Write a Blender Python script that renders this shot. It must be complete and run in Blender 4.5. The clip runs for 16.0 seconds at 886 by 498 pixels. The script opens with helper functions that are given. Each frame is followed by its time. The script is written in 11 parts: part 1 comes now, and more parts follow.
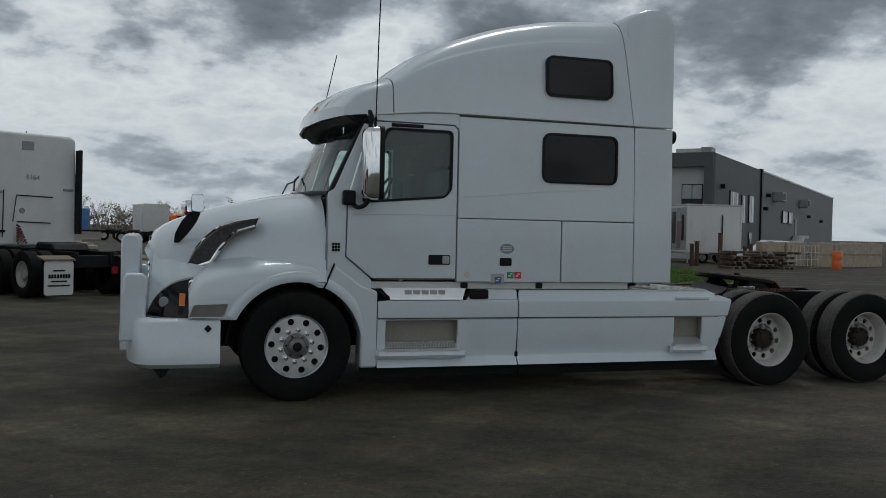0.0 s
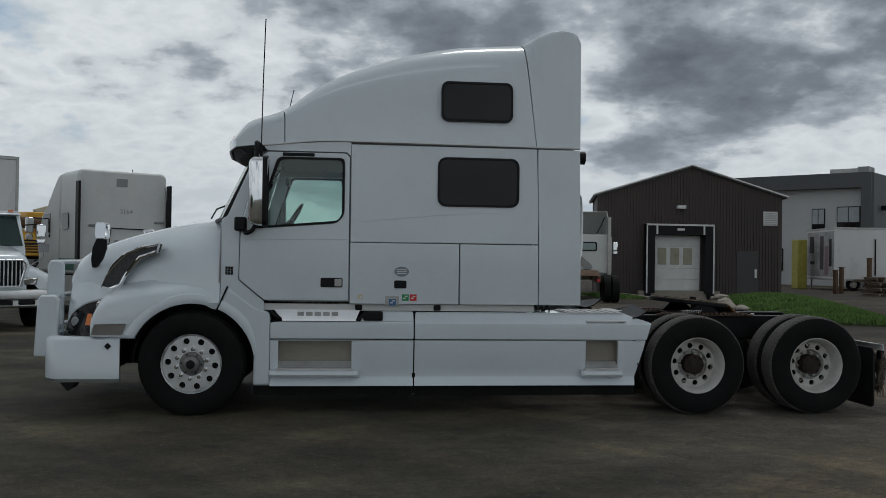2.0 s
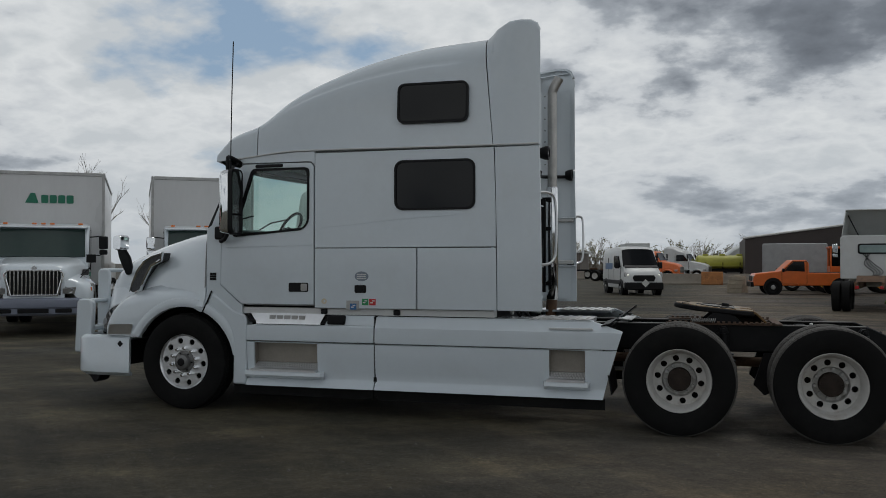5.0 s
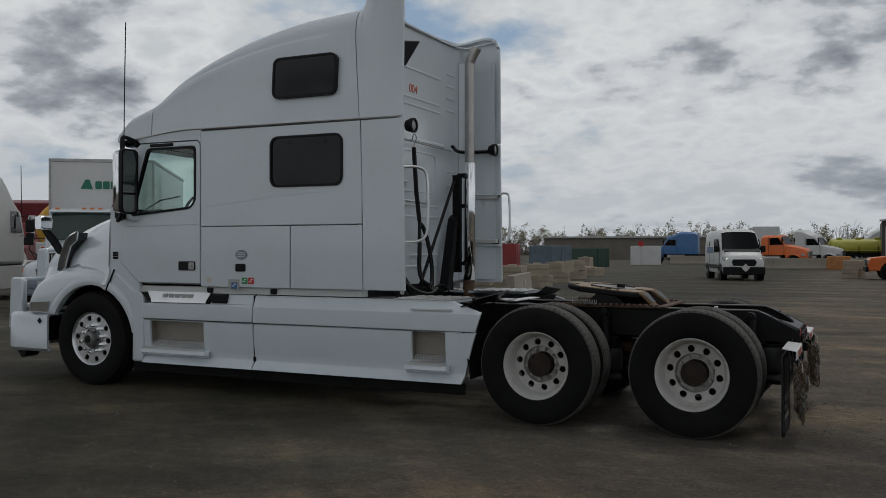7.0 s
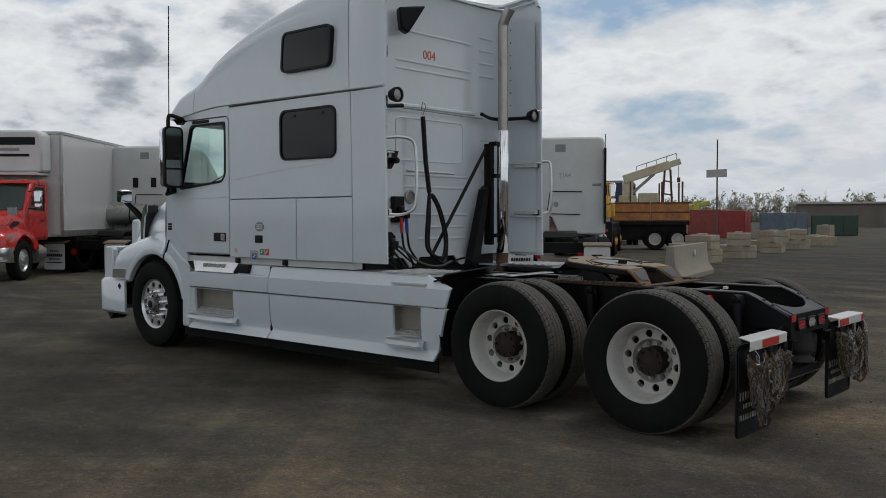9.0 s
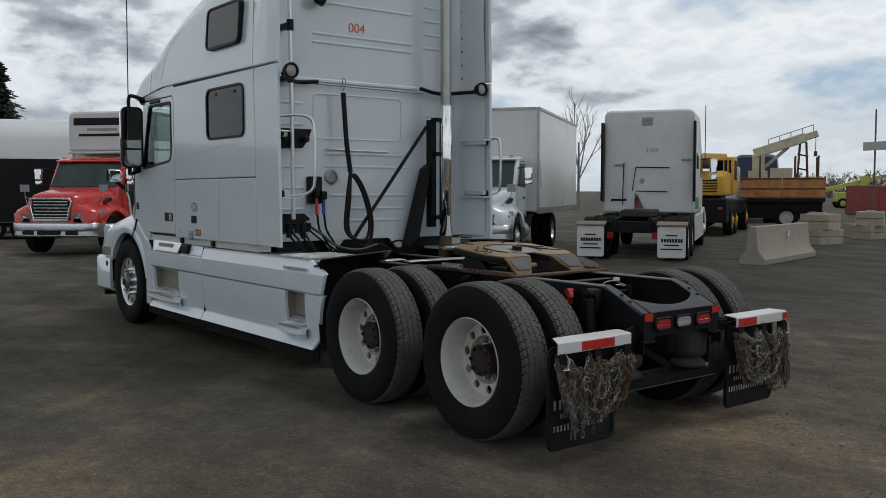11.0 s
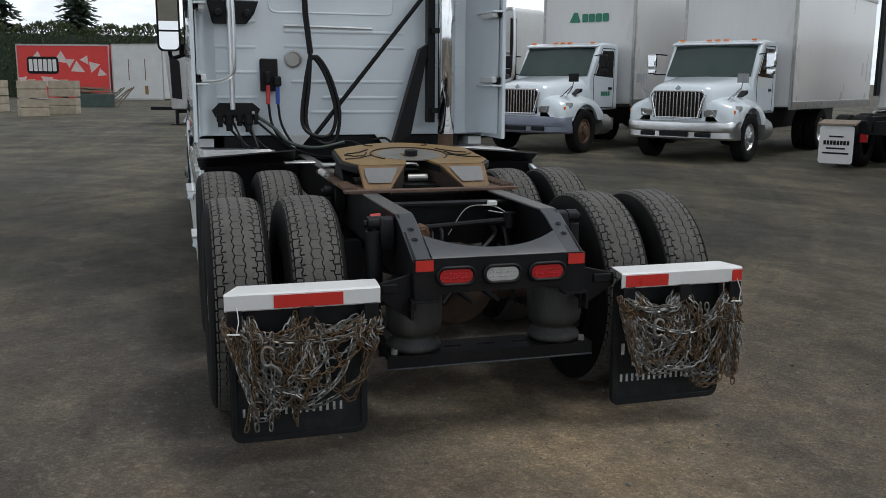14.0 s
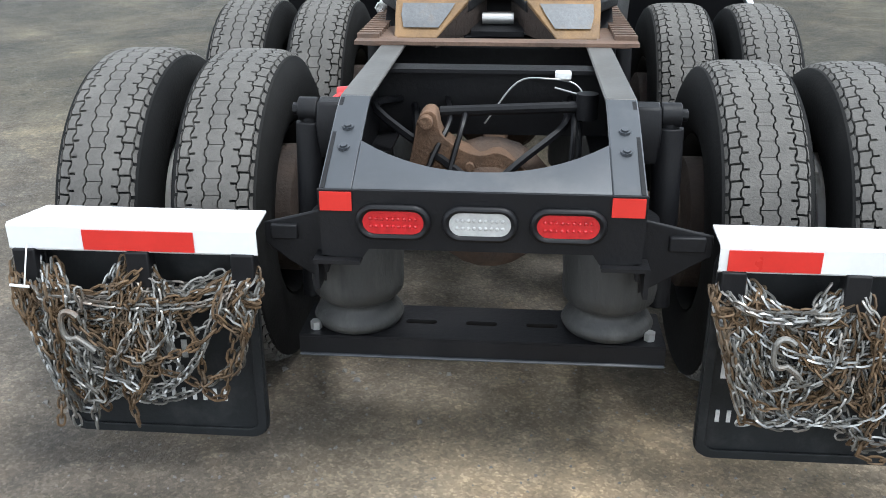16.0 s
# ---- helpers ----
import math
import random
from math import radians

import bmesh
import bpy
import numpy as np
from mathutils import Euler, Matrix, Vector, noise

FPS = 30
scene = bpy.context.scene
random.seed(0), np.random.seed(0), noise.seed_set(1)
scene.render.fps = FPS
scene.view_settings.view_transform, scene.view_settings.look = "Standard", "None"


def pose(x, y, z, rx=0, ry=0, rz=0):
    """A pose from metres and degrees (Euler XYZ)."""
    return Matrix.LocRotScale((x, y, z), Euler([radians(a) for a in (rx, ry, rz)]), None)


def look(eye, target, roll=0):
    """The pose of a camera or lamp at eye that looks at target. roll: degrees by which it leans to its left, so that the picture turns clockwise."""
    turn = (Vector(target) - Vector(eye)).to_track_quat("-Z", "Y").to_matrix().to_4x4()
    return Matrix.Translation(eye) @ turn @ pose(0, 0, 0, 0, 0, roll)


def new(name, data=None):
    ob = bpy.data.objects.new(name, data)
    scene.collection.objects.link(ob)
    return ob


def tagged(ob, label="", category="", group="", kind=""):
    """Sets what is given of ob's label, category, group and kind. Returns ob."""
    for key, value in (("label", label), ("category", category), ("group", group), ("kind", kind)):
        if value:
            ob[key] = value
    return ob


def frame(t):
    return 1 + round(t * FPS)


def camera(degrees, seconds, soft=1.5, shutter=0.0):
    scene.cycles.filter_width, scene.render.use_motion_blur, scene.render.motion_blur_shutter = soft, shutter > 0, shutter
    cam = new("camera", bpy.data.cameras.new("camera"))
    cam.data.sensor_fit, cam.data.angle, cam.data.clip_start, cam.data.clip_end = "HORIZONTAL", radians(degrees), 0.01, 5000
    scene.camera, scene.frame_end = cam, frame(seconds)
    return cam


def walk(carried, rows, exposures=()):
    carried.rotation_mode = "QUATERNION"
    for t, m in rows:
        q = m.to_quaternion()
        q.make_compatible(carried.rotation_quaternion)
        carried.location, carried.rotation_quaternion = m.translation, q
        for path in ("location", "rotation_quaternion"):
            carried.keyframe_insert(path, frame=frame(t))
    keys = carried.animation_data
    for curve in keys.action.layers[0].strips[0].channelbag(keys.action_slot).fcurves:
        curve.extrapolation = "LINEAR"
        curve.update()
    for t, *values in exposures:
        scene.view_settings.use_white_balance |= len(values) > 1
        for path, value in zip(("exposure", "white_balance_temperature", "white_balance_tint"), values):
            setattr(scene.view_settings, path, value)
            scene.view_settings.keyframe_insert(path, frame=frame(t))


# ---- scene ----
cam = camera(52.5, 16.0, soft=0.9)
PATH = [
    (0, (0.394, -0.203, 1.613), (0.999, 1.702, 1.574), 1.3),
    (0.5, (1.05, -0.496, 1.615), (1.577, 1.434, 1.609), 1.1),
    (1, (1.75, -0.618, 1.627), (2.198, 1.331, 1.631), 1.0),
    (1.5, (2.414, -0.827, 1.63), (2.761, 1.142, 1.645), 0.9),
    (2, (3.089, -0.991, 1.604), (3.315, 0.997, 1.623), 0.8),
    (2.5, (3.786, -1.1, 1.614), (3.9, 0.897, 1.635), 0.8),
    (3, (4.426, -1.149, 1.639), (4.427, 0.851, 1.664), 0.6),
    (3.5, (5.091, -1.064, 1.623), (4.936, 0.93, 1.65), 0.6),
    (3.7, (5.361, -1.036, 1.629), (5.147, 0.952, 1.657), 0.5),
    (6, (8.371, 0.153, 1.538), (7.619, 2.006, 1.577), -0.0),
    (6.5, (8.973, 0.443, 1.524), (8.16, 2.269, 1.561), 0.0),
    (7, (9.439, 0.759, 1.514), (8.585, 2.568, 1.514), 0.0),
    (7.5, (9.903, 1.114, 1.566), (8.991, 2.894, 1.543), 0.0),
    (8, (10.42, 1.505, 1.564), (9.344, 3.19, 1.535), -0.1),
    (10.3, (12.293, 3.595, 1.573), (10.809, 4.93, 1.444), -0.1),
    (10.5, (12.42, 3.819, 1.614), (10.912, 5.127, 1.487), -0.1),
    (11, (12.646, 4.394, 1.622), (11.075, 5.625, 1.493), -0.0),
    (11.5, (12.816, 4.977, 1.597), (11.179, 6.119, 1.467), -0.0),
    (12, (12.95, 5.598, 1.598), (11.253, 6.649, 1.465), -0.1),
    (12.5, (12.975, 6.243, 1.579), (11.225, 7.203, 1.444), -0.1),
    (13, (13.01, 6.855, 1.571), (11.212, 7.72, 1.437), 0.1),
    (13.5, (12.867, 7.43, 1.561), (11.015, 8.163, 1.379), 0.3),
    (14, (12.604, 8.0, 1.59), (10.718, 8.556, 1.223), 0.4),
    (14.5, (12.293, 8.503, 1.625), (10.384, 8.85, 1.137), -0.0),
    (15, (11.851, 8.902, 1.64), (9.945, 9.096, 1.067), 0.1),
    (15.5, (11.44, 9.214, 1.577), (9.548, 9.273, 0.932), 0.2),
    (16, (10.986, 9.441, 1.554), (9.15, 9.287, 0.777), -0.2),
]
# the clip's camera opens up when it tilts down to the ground
EXPOSURES = [(0, -0.38, 6150, 5), (0.5, -0.40, 6150, 5), (3.7, -0.24, 6300, 7), (6, -0.48, 6350, 8), (8, -0.33, 6400, 9), (10.3, -0.04, 6250, 8), (12.5, -0.06, 6200, 6), (13.5, -0.1, 6200, 7),
             (14.0, 0.45, 6200, 8), (14.5, 1.22, 6000, 7), (15.0, 1.62, 5950, 7), (16, 2.15, 5900, 6)]
walk(cam, [(t, look(eye, target, roll)) for t, eye, target, roll in PATH], EXPOSURES)

# ---- world and light ----
SUN_DIR = Vector((0.16, 0.34, 1.0)).normalized()   # towards the veiled sun
world = bpy.data.worlds.new("sky")
scene.world = world
world.use_nodes = True
wn, wl = world.node_tree.nodes, world.node_tree.links
wn.clear()


def wnode(kind, **kw):
    n = wn.new(kind)
    for k, v in kw.items():
        n.inputs[k].default_value = v
    return n


def wmath(op, a, b=None):
    n = wn.new("ShaderNodeMath")
    n.operation = op
    for i, v in enumerate((a, b)):
        if v is None:
            continue
        if isinstance(v, (int, float)):
            n.inputs[i].default_value = v
        else:
            wl.new(v, n.inputs[i])
    return n.outputs[0]


sky = wn.new("ShaderNodeTexSky")
sky.sky_type = "NISHITA"
sky.sun_disc = False
sky.sun_elevation = math.asin(SUN_DIR.z)
sky.sun_rotation = math.atan2(SUN_DIR.x, SUN_DIR.y)
tc = wn.new("ShaderNodeTexCoord")
sep = wn.new("ShaderNodeSeparateXYZ")
wl.new(tc.outputs["Generated"], sep.inputs[0])
# clouds lie in a flat deck: directions are laid out on it, so that they close up towards the horizon
deck_k = wmath("DIVIDE", 1.0, wmath("ADD", wmath("MAXIMUM", sep.outputs[2], 0.0), 0.34))
flat = wn.new("ShaderNodeVectorMath")
flat.operation = "SCALE"
wl.new(tc.outputs["Generated"], flat.inputs[0])
wl.new(deck_k, flat.inputs["Scale"])


def wnoise(scale, detail, rough, distort, off, lift=0.0):
    m = wn.new("ShaderNodeMapping")
    m.inputs["Location"].default_value = (off[0], off[1], off[2] + lift)
    wl.new(flat.outputs[0], m.inputs[0])
    n = wnode("ShaderNodeTexNoise", Scale=scale, Detail=detail, Roughness=rough, Distortion=distort)
    wl.new(m.outputs[0], n.inputs["Vector"])
    return n.outputs[0]


def wramp(fac, stops):
    r = wn.new("ShaderNodeValToRGB")
    while len(r.color_ramp.elements) < len(stops):
        r.color_ramp.elements.new(0.5)
    for e, (p, c) in zip(r.color_ramp.elements, stops):
        e.position, e.color = p, (*c, 1) if len(c) == 3 else c
    wl.new(fac, r.inputs[0])
    return r.outputs[0]


def wmix(fac, a, b, kind="MIX"):
    m = wn.new("ShaderNodeMix")
    m.data_type, m.blend_type = "RGBA", kind
    if isinstance(fac, (int, float)):
        m.inputs[0].default_value = fac
    else:
        wl.new(fac, m.inputs[0])
    wl.new(a, m.inputs[6])
    wl.new(b, m.inputs[7])
    return m.outputs[2]


def bank(az, el, width, amount):
    """A soft thickening (or thinning) of the cloud in one part of the sky."""
    d = Vector((math.sin(radians(az)) * math.cos(radians(el)), math.cos(radians(az)) * math.cos(radians(el)), math.sin(radians(el))))
    v = wn.new("ShaderNodeVectorMath")
    v.operation = "DOT_PRODUCT"
    wl.new(tc.outputs["Generated"], v.inputs[0])
    v.inputs[1].default_value = d
    r = wn.new("ShaderNodeMapRange")
    r.interpolation_type = "SMOOTHSTEP"
    r.inputs["From Min"].default_value, r.inputs["From Max"].default_value = math.cos(radians(width)), 1.0
    r.inputs["To Min"].default_value, r.inputs["To Max"].default_value = 0.0, amount
    wl.new(v.outputs["Value"], r.inputs["Value"])
    return r.outputs[0]


mass = wnoise(2.7, 12, 0.52, 0.0, (3.1, 1.7, 0.4))        # the cloud masses
fleece = wnoise(10.0, 9, 0.55, 0.0, (0.4, 5.2, 0))        # their broken texture
body_f = wmath("ADD", wmath("MULTIPLY", mass, 0.82), wmath("MULTIPLY", fleece, 0.18))
body_f = wmath("ADD", wmath("MULTIPLY", body_f, 0.84), 0.5 * 0.16)
for az, el, width, amount in ((22, 14, 9, 0.13), (38, 16, 10, 0.14), (30, 9, 8, 0.05), (-12, 21, 8, 0.10), (3, 14, 6, 0.06), (8, 17, 8, 0.08), (1, 9, 7, 0.03), (20, 8.5, 7, 0.04), (43, 9, 4, -0.04),
                              (14, 11, 5, -0.05), (-47, 10.0, 4.5, 0.09), (-57, 10.5, 5, -0.10), (-60, 6.8, 4, 0.06), (-87, 9, 7, 0.09), (-21, 15, 5, -0.04), (34, 12, 6, 0.06), (-4, 19, 7, 0.10), (-16, 12, 7, -0.06), (-57, 7, 5, 0.03), (-73, 10, 6, 0.07), (-30, 9, 12, -0.05), (-88, 4, 5, -0.03)):
    body_f = wmath("ADD", body_f, bank(az, el, width, amount))
above = wnoise(2.7, 8, 0.52, 0.0, (3.1, 1.7, 0.4), 0.045)   # what lies higher up: tops are lit, undersides shaded
relief = wmath("MULTIPLY", wmath("SUBTRACT", mass, above), 3.2)
thin = wramp(sep.outputs[2], [(0.02, (1, 1, 1)), (0.22, (0, 0, 0))])   # towards the horizon the sunlit flanks of the clouds show
body_s = wmath("SUBTRACT", wmath("SUBTRACT", body_f, wmath("MULTIPLY", relief, 0.34)), wmath("MULTIPLY", thin, 0.045))
cover = wramp(body_f, [(0.335, (0, 0, 0)), (0.415, (1, 1, 1))])
# thin fringes glow, the thick middles of the clouds are grey below
cloud = wramp(body_s, [(0.38, (6.9, 7.1, 7.3)), (0.46, (8.5, 8.55, 8.6)), (0.525, (7.0, 7.15, 7.4)), (0.57, (4.3, 4.55, 4.95)), (0.645, (2.3, 2.5, 2.85)), (0.80, (1.05, 1.15, 1.35))])
veil = wn.new("ShaderNodeRGB")
veil.outputs[0].default_value = (3.5, 4.7, 6.2, 1)
blue = wmix(0.72, sky.outputs[0], veil.outputs[0])
low = wramp(sep.outputs[2], [(0.0, (1, 1, 1)), (0.16, (0, 0, 0))])
haze = wn.new("ShaderNodeRGB")
haze.outputs[0].default_value = (5.0, 5.4, 5.9, 1)
sky_col = wmix(cover, blue, cloud)
sky_col = wmix(wmath("MULTIPLY", low, 0.55), sky_col, haze.outputs[0])
thick = wramp(sep.outputs[2], [(0.28, (1, 1, 1)), (0.62, (0.56, 0.56, 0.57))])   # the unseen sky overhead is darkened to cut the light on the yard
sky_col = wmix(1.0, sky_col, thick, "MULTIPLY")
bg = wnode("ShaderNodeBackground", Strength=0.105)
wl.new(sky_col, bg.inputs[0])
wout = wn.new("ShaderNodeOutputWorld")
wl.new(bg.outputs[0], wout.inputs[0])

sun = new("sun", bpy.data.lights.new("sun", "SUN"))
sun.data.energy, sun.data.angle, sun.data.color = 0.95, radians(18), (1.0, 0.965, 0.92)
sun.matrix_world = look(SUN_DIR * 60, (0, 0, 0))


# ---- materials ----
def mat(name, col, rough=0.5, metal=0.0, var=0.12, scale=3.0, bump=0.0, bscale=60.0, coat=0.0, dirt=None, dirt_amt=0.5, dscale=2.5,
        stretch=(1, 1, 1), emit=0.0, rvar=0.1, spec=0.5):
    """Principled paint with two scales of tone, optional stains of another colour, and fine relief."""
    m = bpy.data.materials.new(name)
    m.use_nodes = True
    n, l = m.node_tree.nodes, m.node_tree.links
    b = n["Principled BSDF"]
    b.inputs["Metallic"].default_value = metal
    b.inputs["Specular IOR Level"].default_value = spec
    b.inputs["Coat Weight"].default_value = coat
    b.inputs["Coat Roughness"].default_value = 0.06
    t = n.new("ShaderNodeTexCoord")
    mp = n.new("ShaderNodeMapping")
    mp.inputs["Scale"].default_value = stretch
    l.new(t.outputs["Object"], mp.inputs[0])

    def noise_node(s, d, r=0.6):
        x = n.new("ShaderNodeTexNoise")
        x.inputs["Scale"].default_value, x.inputs["Detail"].default_value, x.inputs["Roughness"].default_value = s, d, r
        l.new(mp.outputs[0], x.inputs["Vector"])
        return x.outputs[0]

    big, fine = noise_node(scale, 4), noise_node(scale * 14, 3)
    add = n.new("ShaderNodeMath")
    add.operation = "MULTIPLY_ADD"
    add.inputs[1].default_value = 0.35
    l.new(fine, add.inputs[0])
    l.new(big, add.inputs[2])
    ramp = n.new("ShaderNodeValToRGB")
    lo, hi = [max(0, c * (1 - var)) for c in col], [min(1, c * (1 + var)) for c in col]
    ramp.color_ramp.elements[0].position, ramp.color_ramp.elements[1].position = 0.45, 0.9
    ramp.color_ramp.elements[0].color, ramp.color_ramp.elements[1].color = (*lo, 1), (*hi, 1)
    l.new(add.outputs[0], ramp.inputs[0])
    out = ramp.outputs[0]
    if dirt:
        stain = n.new("ShaderNodeValToRGB")
        stain.color_ramp.elements[0].position, stain.color_ramp.elements[1].position = 0.5, 0.72
        stain.color_ramp.elements[0].color = (0, 0, 0, 1)
        stain.color_ramp.elements[1].color = (dirt_amt, dirt_amt, dirt_amt, 1)
        l.new(noise_node(dscale, 8, 0.68), stain.inputs[0])
        mx = n.new("ShaderNodeMix")
        mx.data_type = "RGBA"
        mx.inputs[7].default_value = (*dirt, 1)
        l.new(stain.outputs[0], mx.inputs[0])
        l.new(out, mx.inputs[6])
        out = mx.outputs[2]
    l.new(out, b.inputs["Base Color"])
    rr = n.new("ShaderNodeMapRange")
    rr.inputs["To Min"].default_value, rr.inputs["To Max"].default_value = max(0.02, rough - rvar), min(1, rough + rvar)
    l.new(big, rr.inputs["Value"])
    l.new(rr.outputs[0], b.inputs["Roughness"])
    if bump:
        bp = n.new("ShaderNodeBump")
        bp.inputs["Strength"].default_value, bp.inputs["Distance"].default_value = bump, 0.01
        l.new(noise_node(bscale, 4), bp.inputs["Height"])
        l.new(bp.outputs[0], b.inputs["Normal"])
    if emit:
        l.new(out, b.inputs["Emission Color"])
        b.inputs["Emission Strength"].default_value = emit
    return m


def glass(name, tint, rough=0.02):
    """A tinted pane: mostly clear, with a mirror-like sheen that grows at grazing angles."""
    m = bpy.data.materials.new(name)
    m.use_nodes = True
    n, l = m.node_tree.nodes, m.node_tree.links
    n.clear()
    tr, gl, lw, pw, sc, mx, o = (n.new(k) for k in ("ShaderNodeBsdfTransparent", "ShaderNodeBsdfGlossy", "ShaderNodeLayerWeight", "ShaderNodeMath",
                                                    "ShaderNodeMath", "ShaderNodeMixShader", "ShaderNodeOutputMaterial"))
    tr.inputs[0].default_value = (*tint, 1)
    gl.inputs["Roughness"].default_value = rough
    pw.operation, sc.operation = "POWER", "MULTIPLY_ADD"
    pw.inputs[1].default_value, sc.inputs[1].default_value, sc.inputs[2].default_value = 4.0, 0.7, 0.05
    l.new(lw.outputs["Facing"], pw.inputs[0])
    l.new(pw.outputs[0], sc.inputs[0])
    l.new(sc.outputs[0], mx.inputs[0])
    l.new(tr.outputs[0], mx.inputs[1])
    l.new(gl.outputs[0], mx.inputs[2])
    l.new(mx.outputs[0], o.inputs[0])
    return m


WHITE = mat("white_truck_paint", (0.63, 0.69, 0.73), 0.34, var=0.035, scale=1.2, coat=1.0, dirt=(0.48, 0.49, 0.48), dirt_amt=0.18, dscale=1.6, rvar=0.05)
WHITE_OLD = mat("aged_white_paint", (0.62, 0.63, 0.62), 0.42, var=0.07, scale=1.5, coat=0.1, dirt=(0.5, 0.48, 0.44), dirt_amt=0.22, dscale=2.2)
WHITE_BOX = mat("white_box_panel", (0.62, 0.62, 0.615), 0.3, var=0.05, scale=1.0, coat=0.2, dirt=(0.55, 0.54, 0.51), dirt_amt=0.15, stretch=(1, 1, 0.3))
GREYCAST = mat("grey_bumper_plastic", (0.27, 0.28, 0.29), 0.5, var=0.1)
VENTMESH = mat("dark_vent_mesh", (0.045, 0.047, 0.05), 0.6, var=0.5, scale=30, bump=0.8, bscale=90)
BLACK = mat("black_plastic", (0.005, 0.005, 0.006), 0.45, var=0.2, bump=0.1, spec=0.22)
RUBBER = mat("tyre_rubber", (0.0075, 0.0075, 0.0075), 0.8, var=0.25, scale=5, bump=0.25, bscale=90, dirt=(0.022, 0.021, 0.019), dirt_amt=0.4, spec=0.15)
TREAD = mat("worn_tread_rubber", (0.086, 0.081, 0.074), 0.85, var=0.25, scale=9, bump=0.5, bscale=120, dirt=(0.13, 0.122, 0.112), dirt_amt=0.5, dscale=5)
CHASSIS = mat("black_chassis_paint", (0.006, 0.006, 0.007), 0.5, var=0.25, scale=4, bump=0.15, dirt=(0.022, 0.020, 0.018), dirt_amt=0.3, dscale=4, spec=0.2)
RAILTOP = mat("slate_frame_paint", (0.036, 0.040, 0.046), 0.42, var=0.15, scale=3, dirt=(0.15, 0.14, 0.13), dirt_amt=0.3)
WORNFLANGE = mat("worn_bare_flange", (0.10, 0.096, 0.09), 0.5, 0.3, var=0.3, scale=5, dirt=(0.05, 0.04, 0.032), dirt_amt=0.6, dscale=4)
CHROME = mat("chrome", (0.80, 0.81, 0.82), 0.07, 1.0, var=0.03, rvar=0.04)
STEEL = mat("polished_aluminium", (0.74, 0.75, 0.76), 0.34, 1.0, var=0.08, scale=8, rvar=0.1)
DULLMETAL = mat("dull_galvanised_metal", (0.42, 0.42, 0.41), 0.45, 0.85, var=0.2, scale=10, dirt=(0.2, 0.16, 0.12), dirt_amt=0.4)
HUBGREY = mat("weathered_hub_steel", (0.20, 0.20, 0.195), 0.5, 0.6, var=0.25, scale=14, dirt=(0.08, 0.07, 0.06), dirt_amt=0.6, dscale=9)
STACK = mat("exhaust_stack_steel", (0.42, 0.41, 0.39), 0.38, 0.9, var=0.15, scale=3, dirt=(0.2, 0.18, 0.16), dirt_amt=0.5)
RIMWHITE = mat("white_steel_rim", (0.52, 0.51, 0.485), 0.5, var=0.1, scale=6, dirt=(0.27, 0.23, 0.18), dirt_amt=0.6, dscale=5)
RUST = mat("rusty_iron", (0.115, 0.066, 0.038), 0.85, 0.1, var=0.45, scale=9, bump=0.6, bscale=70, dirt=(0.07, 0.05, 0.04), dirt_amt=0.7, dscale=6)
DARKRUST = mat("dark_rusty_hub", (0.030, 0.020, 0.015), 0.8, 0.2, var=0.4, scale=14, bump=0.5)
RUSTPLATE = mat("rust_brown_plate", (0.12, 0.075, 0.052), 0.8, 0.2, var=0.35, scale=8, bump=0.4, dirt=(0.08, 0.065, 0.055), dirt_amt=0.7, dscale=5)
SPRINGRUBBER = mat("dusty_air_spring_rubber", (0.020, 0.020, 0.019), 0.6, var=0.4, scale=4, bump=0.3, dirt=(0.075, 0.072, 0.066), dirt_amt=0.65, dscale=7, stretch=(1, 1, 0.25))
AXLE = mat("dusty_dark_rust", (0.075, 0.048, 0.033), 0.9, 0.05, var=0.4, scale=7, bump=0.5, dirt=(0.035, 0.032, 0.03), dirt_amt=0.8, dscale=5)
OCHRE = mat("ochre_greased_plate", (0.24, 0.145, 0.045), 0.40, 0.15, var=0.3, scale=5, bump=0.3, dirt=(0.10, 0.085, 0.07), dirt_amt=0.75, dscale=5)
BAREIRON = mat("bare_worn_iron", (0.27, 0.26, 0.24), 0.42, 0.7, var=0.2, scale=7, dirt=(0.17, 0.11, 0.05), dirt_amt=0.6, dscale=7)
RAMP = mat("worn_greasy_ramp", (0.15, 0.085, 0.032), 0.6, 0.1, var=0.35, scale=8, bump=0.3, dirt=(0.09, 0.055, 0.03), dirt_amt=0.7, dscale=9)
WORNRAMP = mat("worn_grey_ramp_steel", (0.105, 0.108, 0.112), 0.5, 0.35, var=0.25, scale=6, bump=0.2, dirt=(0.16, 0.10, 0.045), dirt_amt=0.45, dscale=9)
FLAP = mat("scuffed_flap_rubber", (0.007, 0.008, 0.009), 0.6, var=0.3, scale=5, bump=0.2, dirt=(0.045, 0.046, 0.046), dirt_amt=0.5, dscale=6, spec=0.3)
RECESS = mat("step_recess_steel", (0.27, 0.245, 0.21), 0.5, 0.2, var=0.15)
CHAINGREY = mat("galvanised_chain", (0.20, 0.195, 0.18), 0.42, 0.65, var=0.35, scale=25, dirt=(0.16, 0.10, 0.06), dirt_amt=0.7, dscale=12)
CHAINRUST = mat("rusted_chain", (0.105, 0.066, 0.034), 0.7, 0.35, var=0.5, scale=22, dirt=(0.16, 0.145, 0.12), dirt_amt=0.4, dscale=14)
CHAINBRIGHT = mat("bright_zinc_chain", (0.28, 0.28, 0.27), 0.35, 0.75, var=0.2, scale=25)
RED = mat("red_reflector", (0.50, 0.022, 0.016), 0.3, var=0.08, scale=12, coat=0.4)
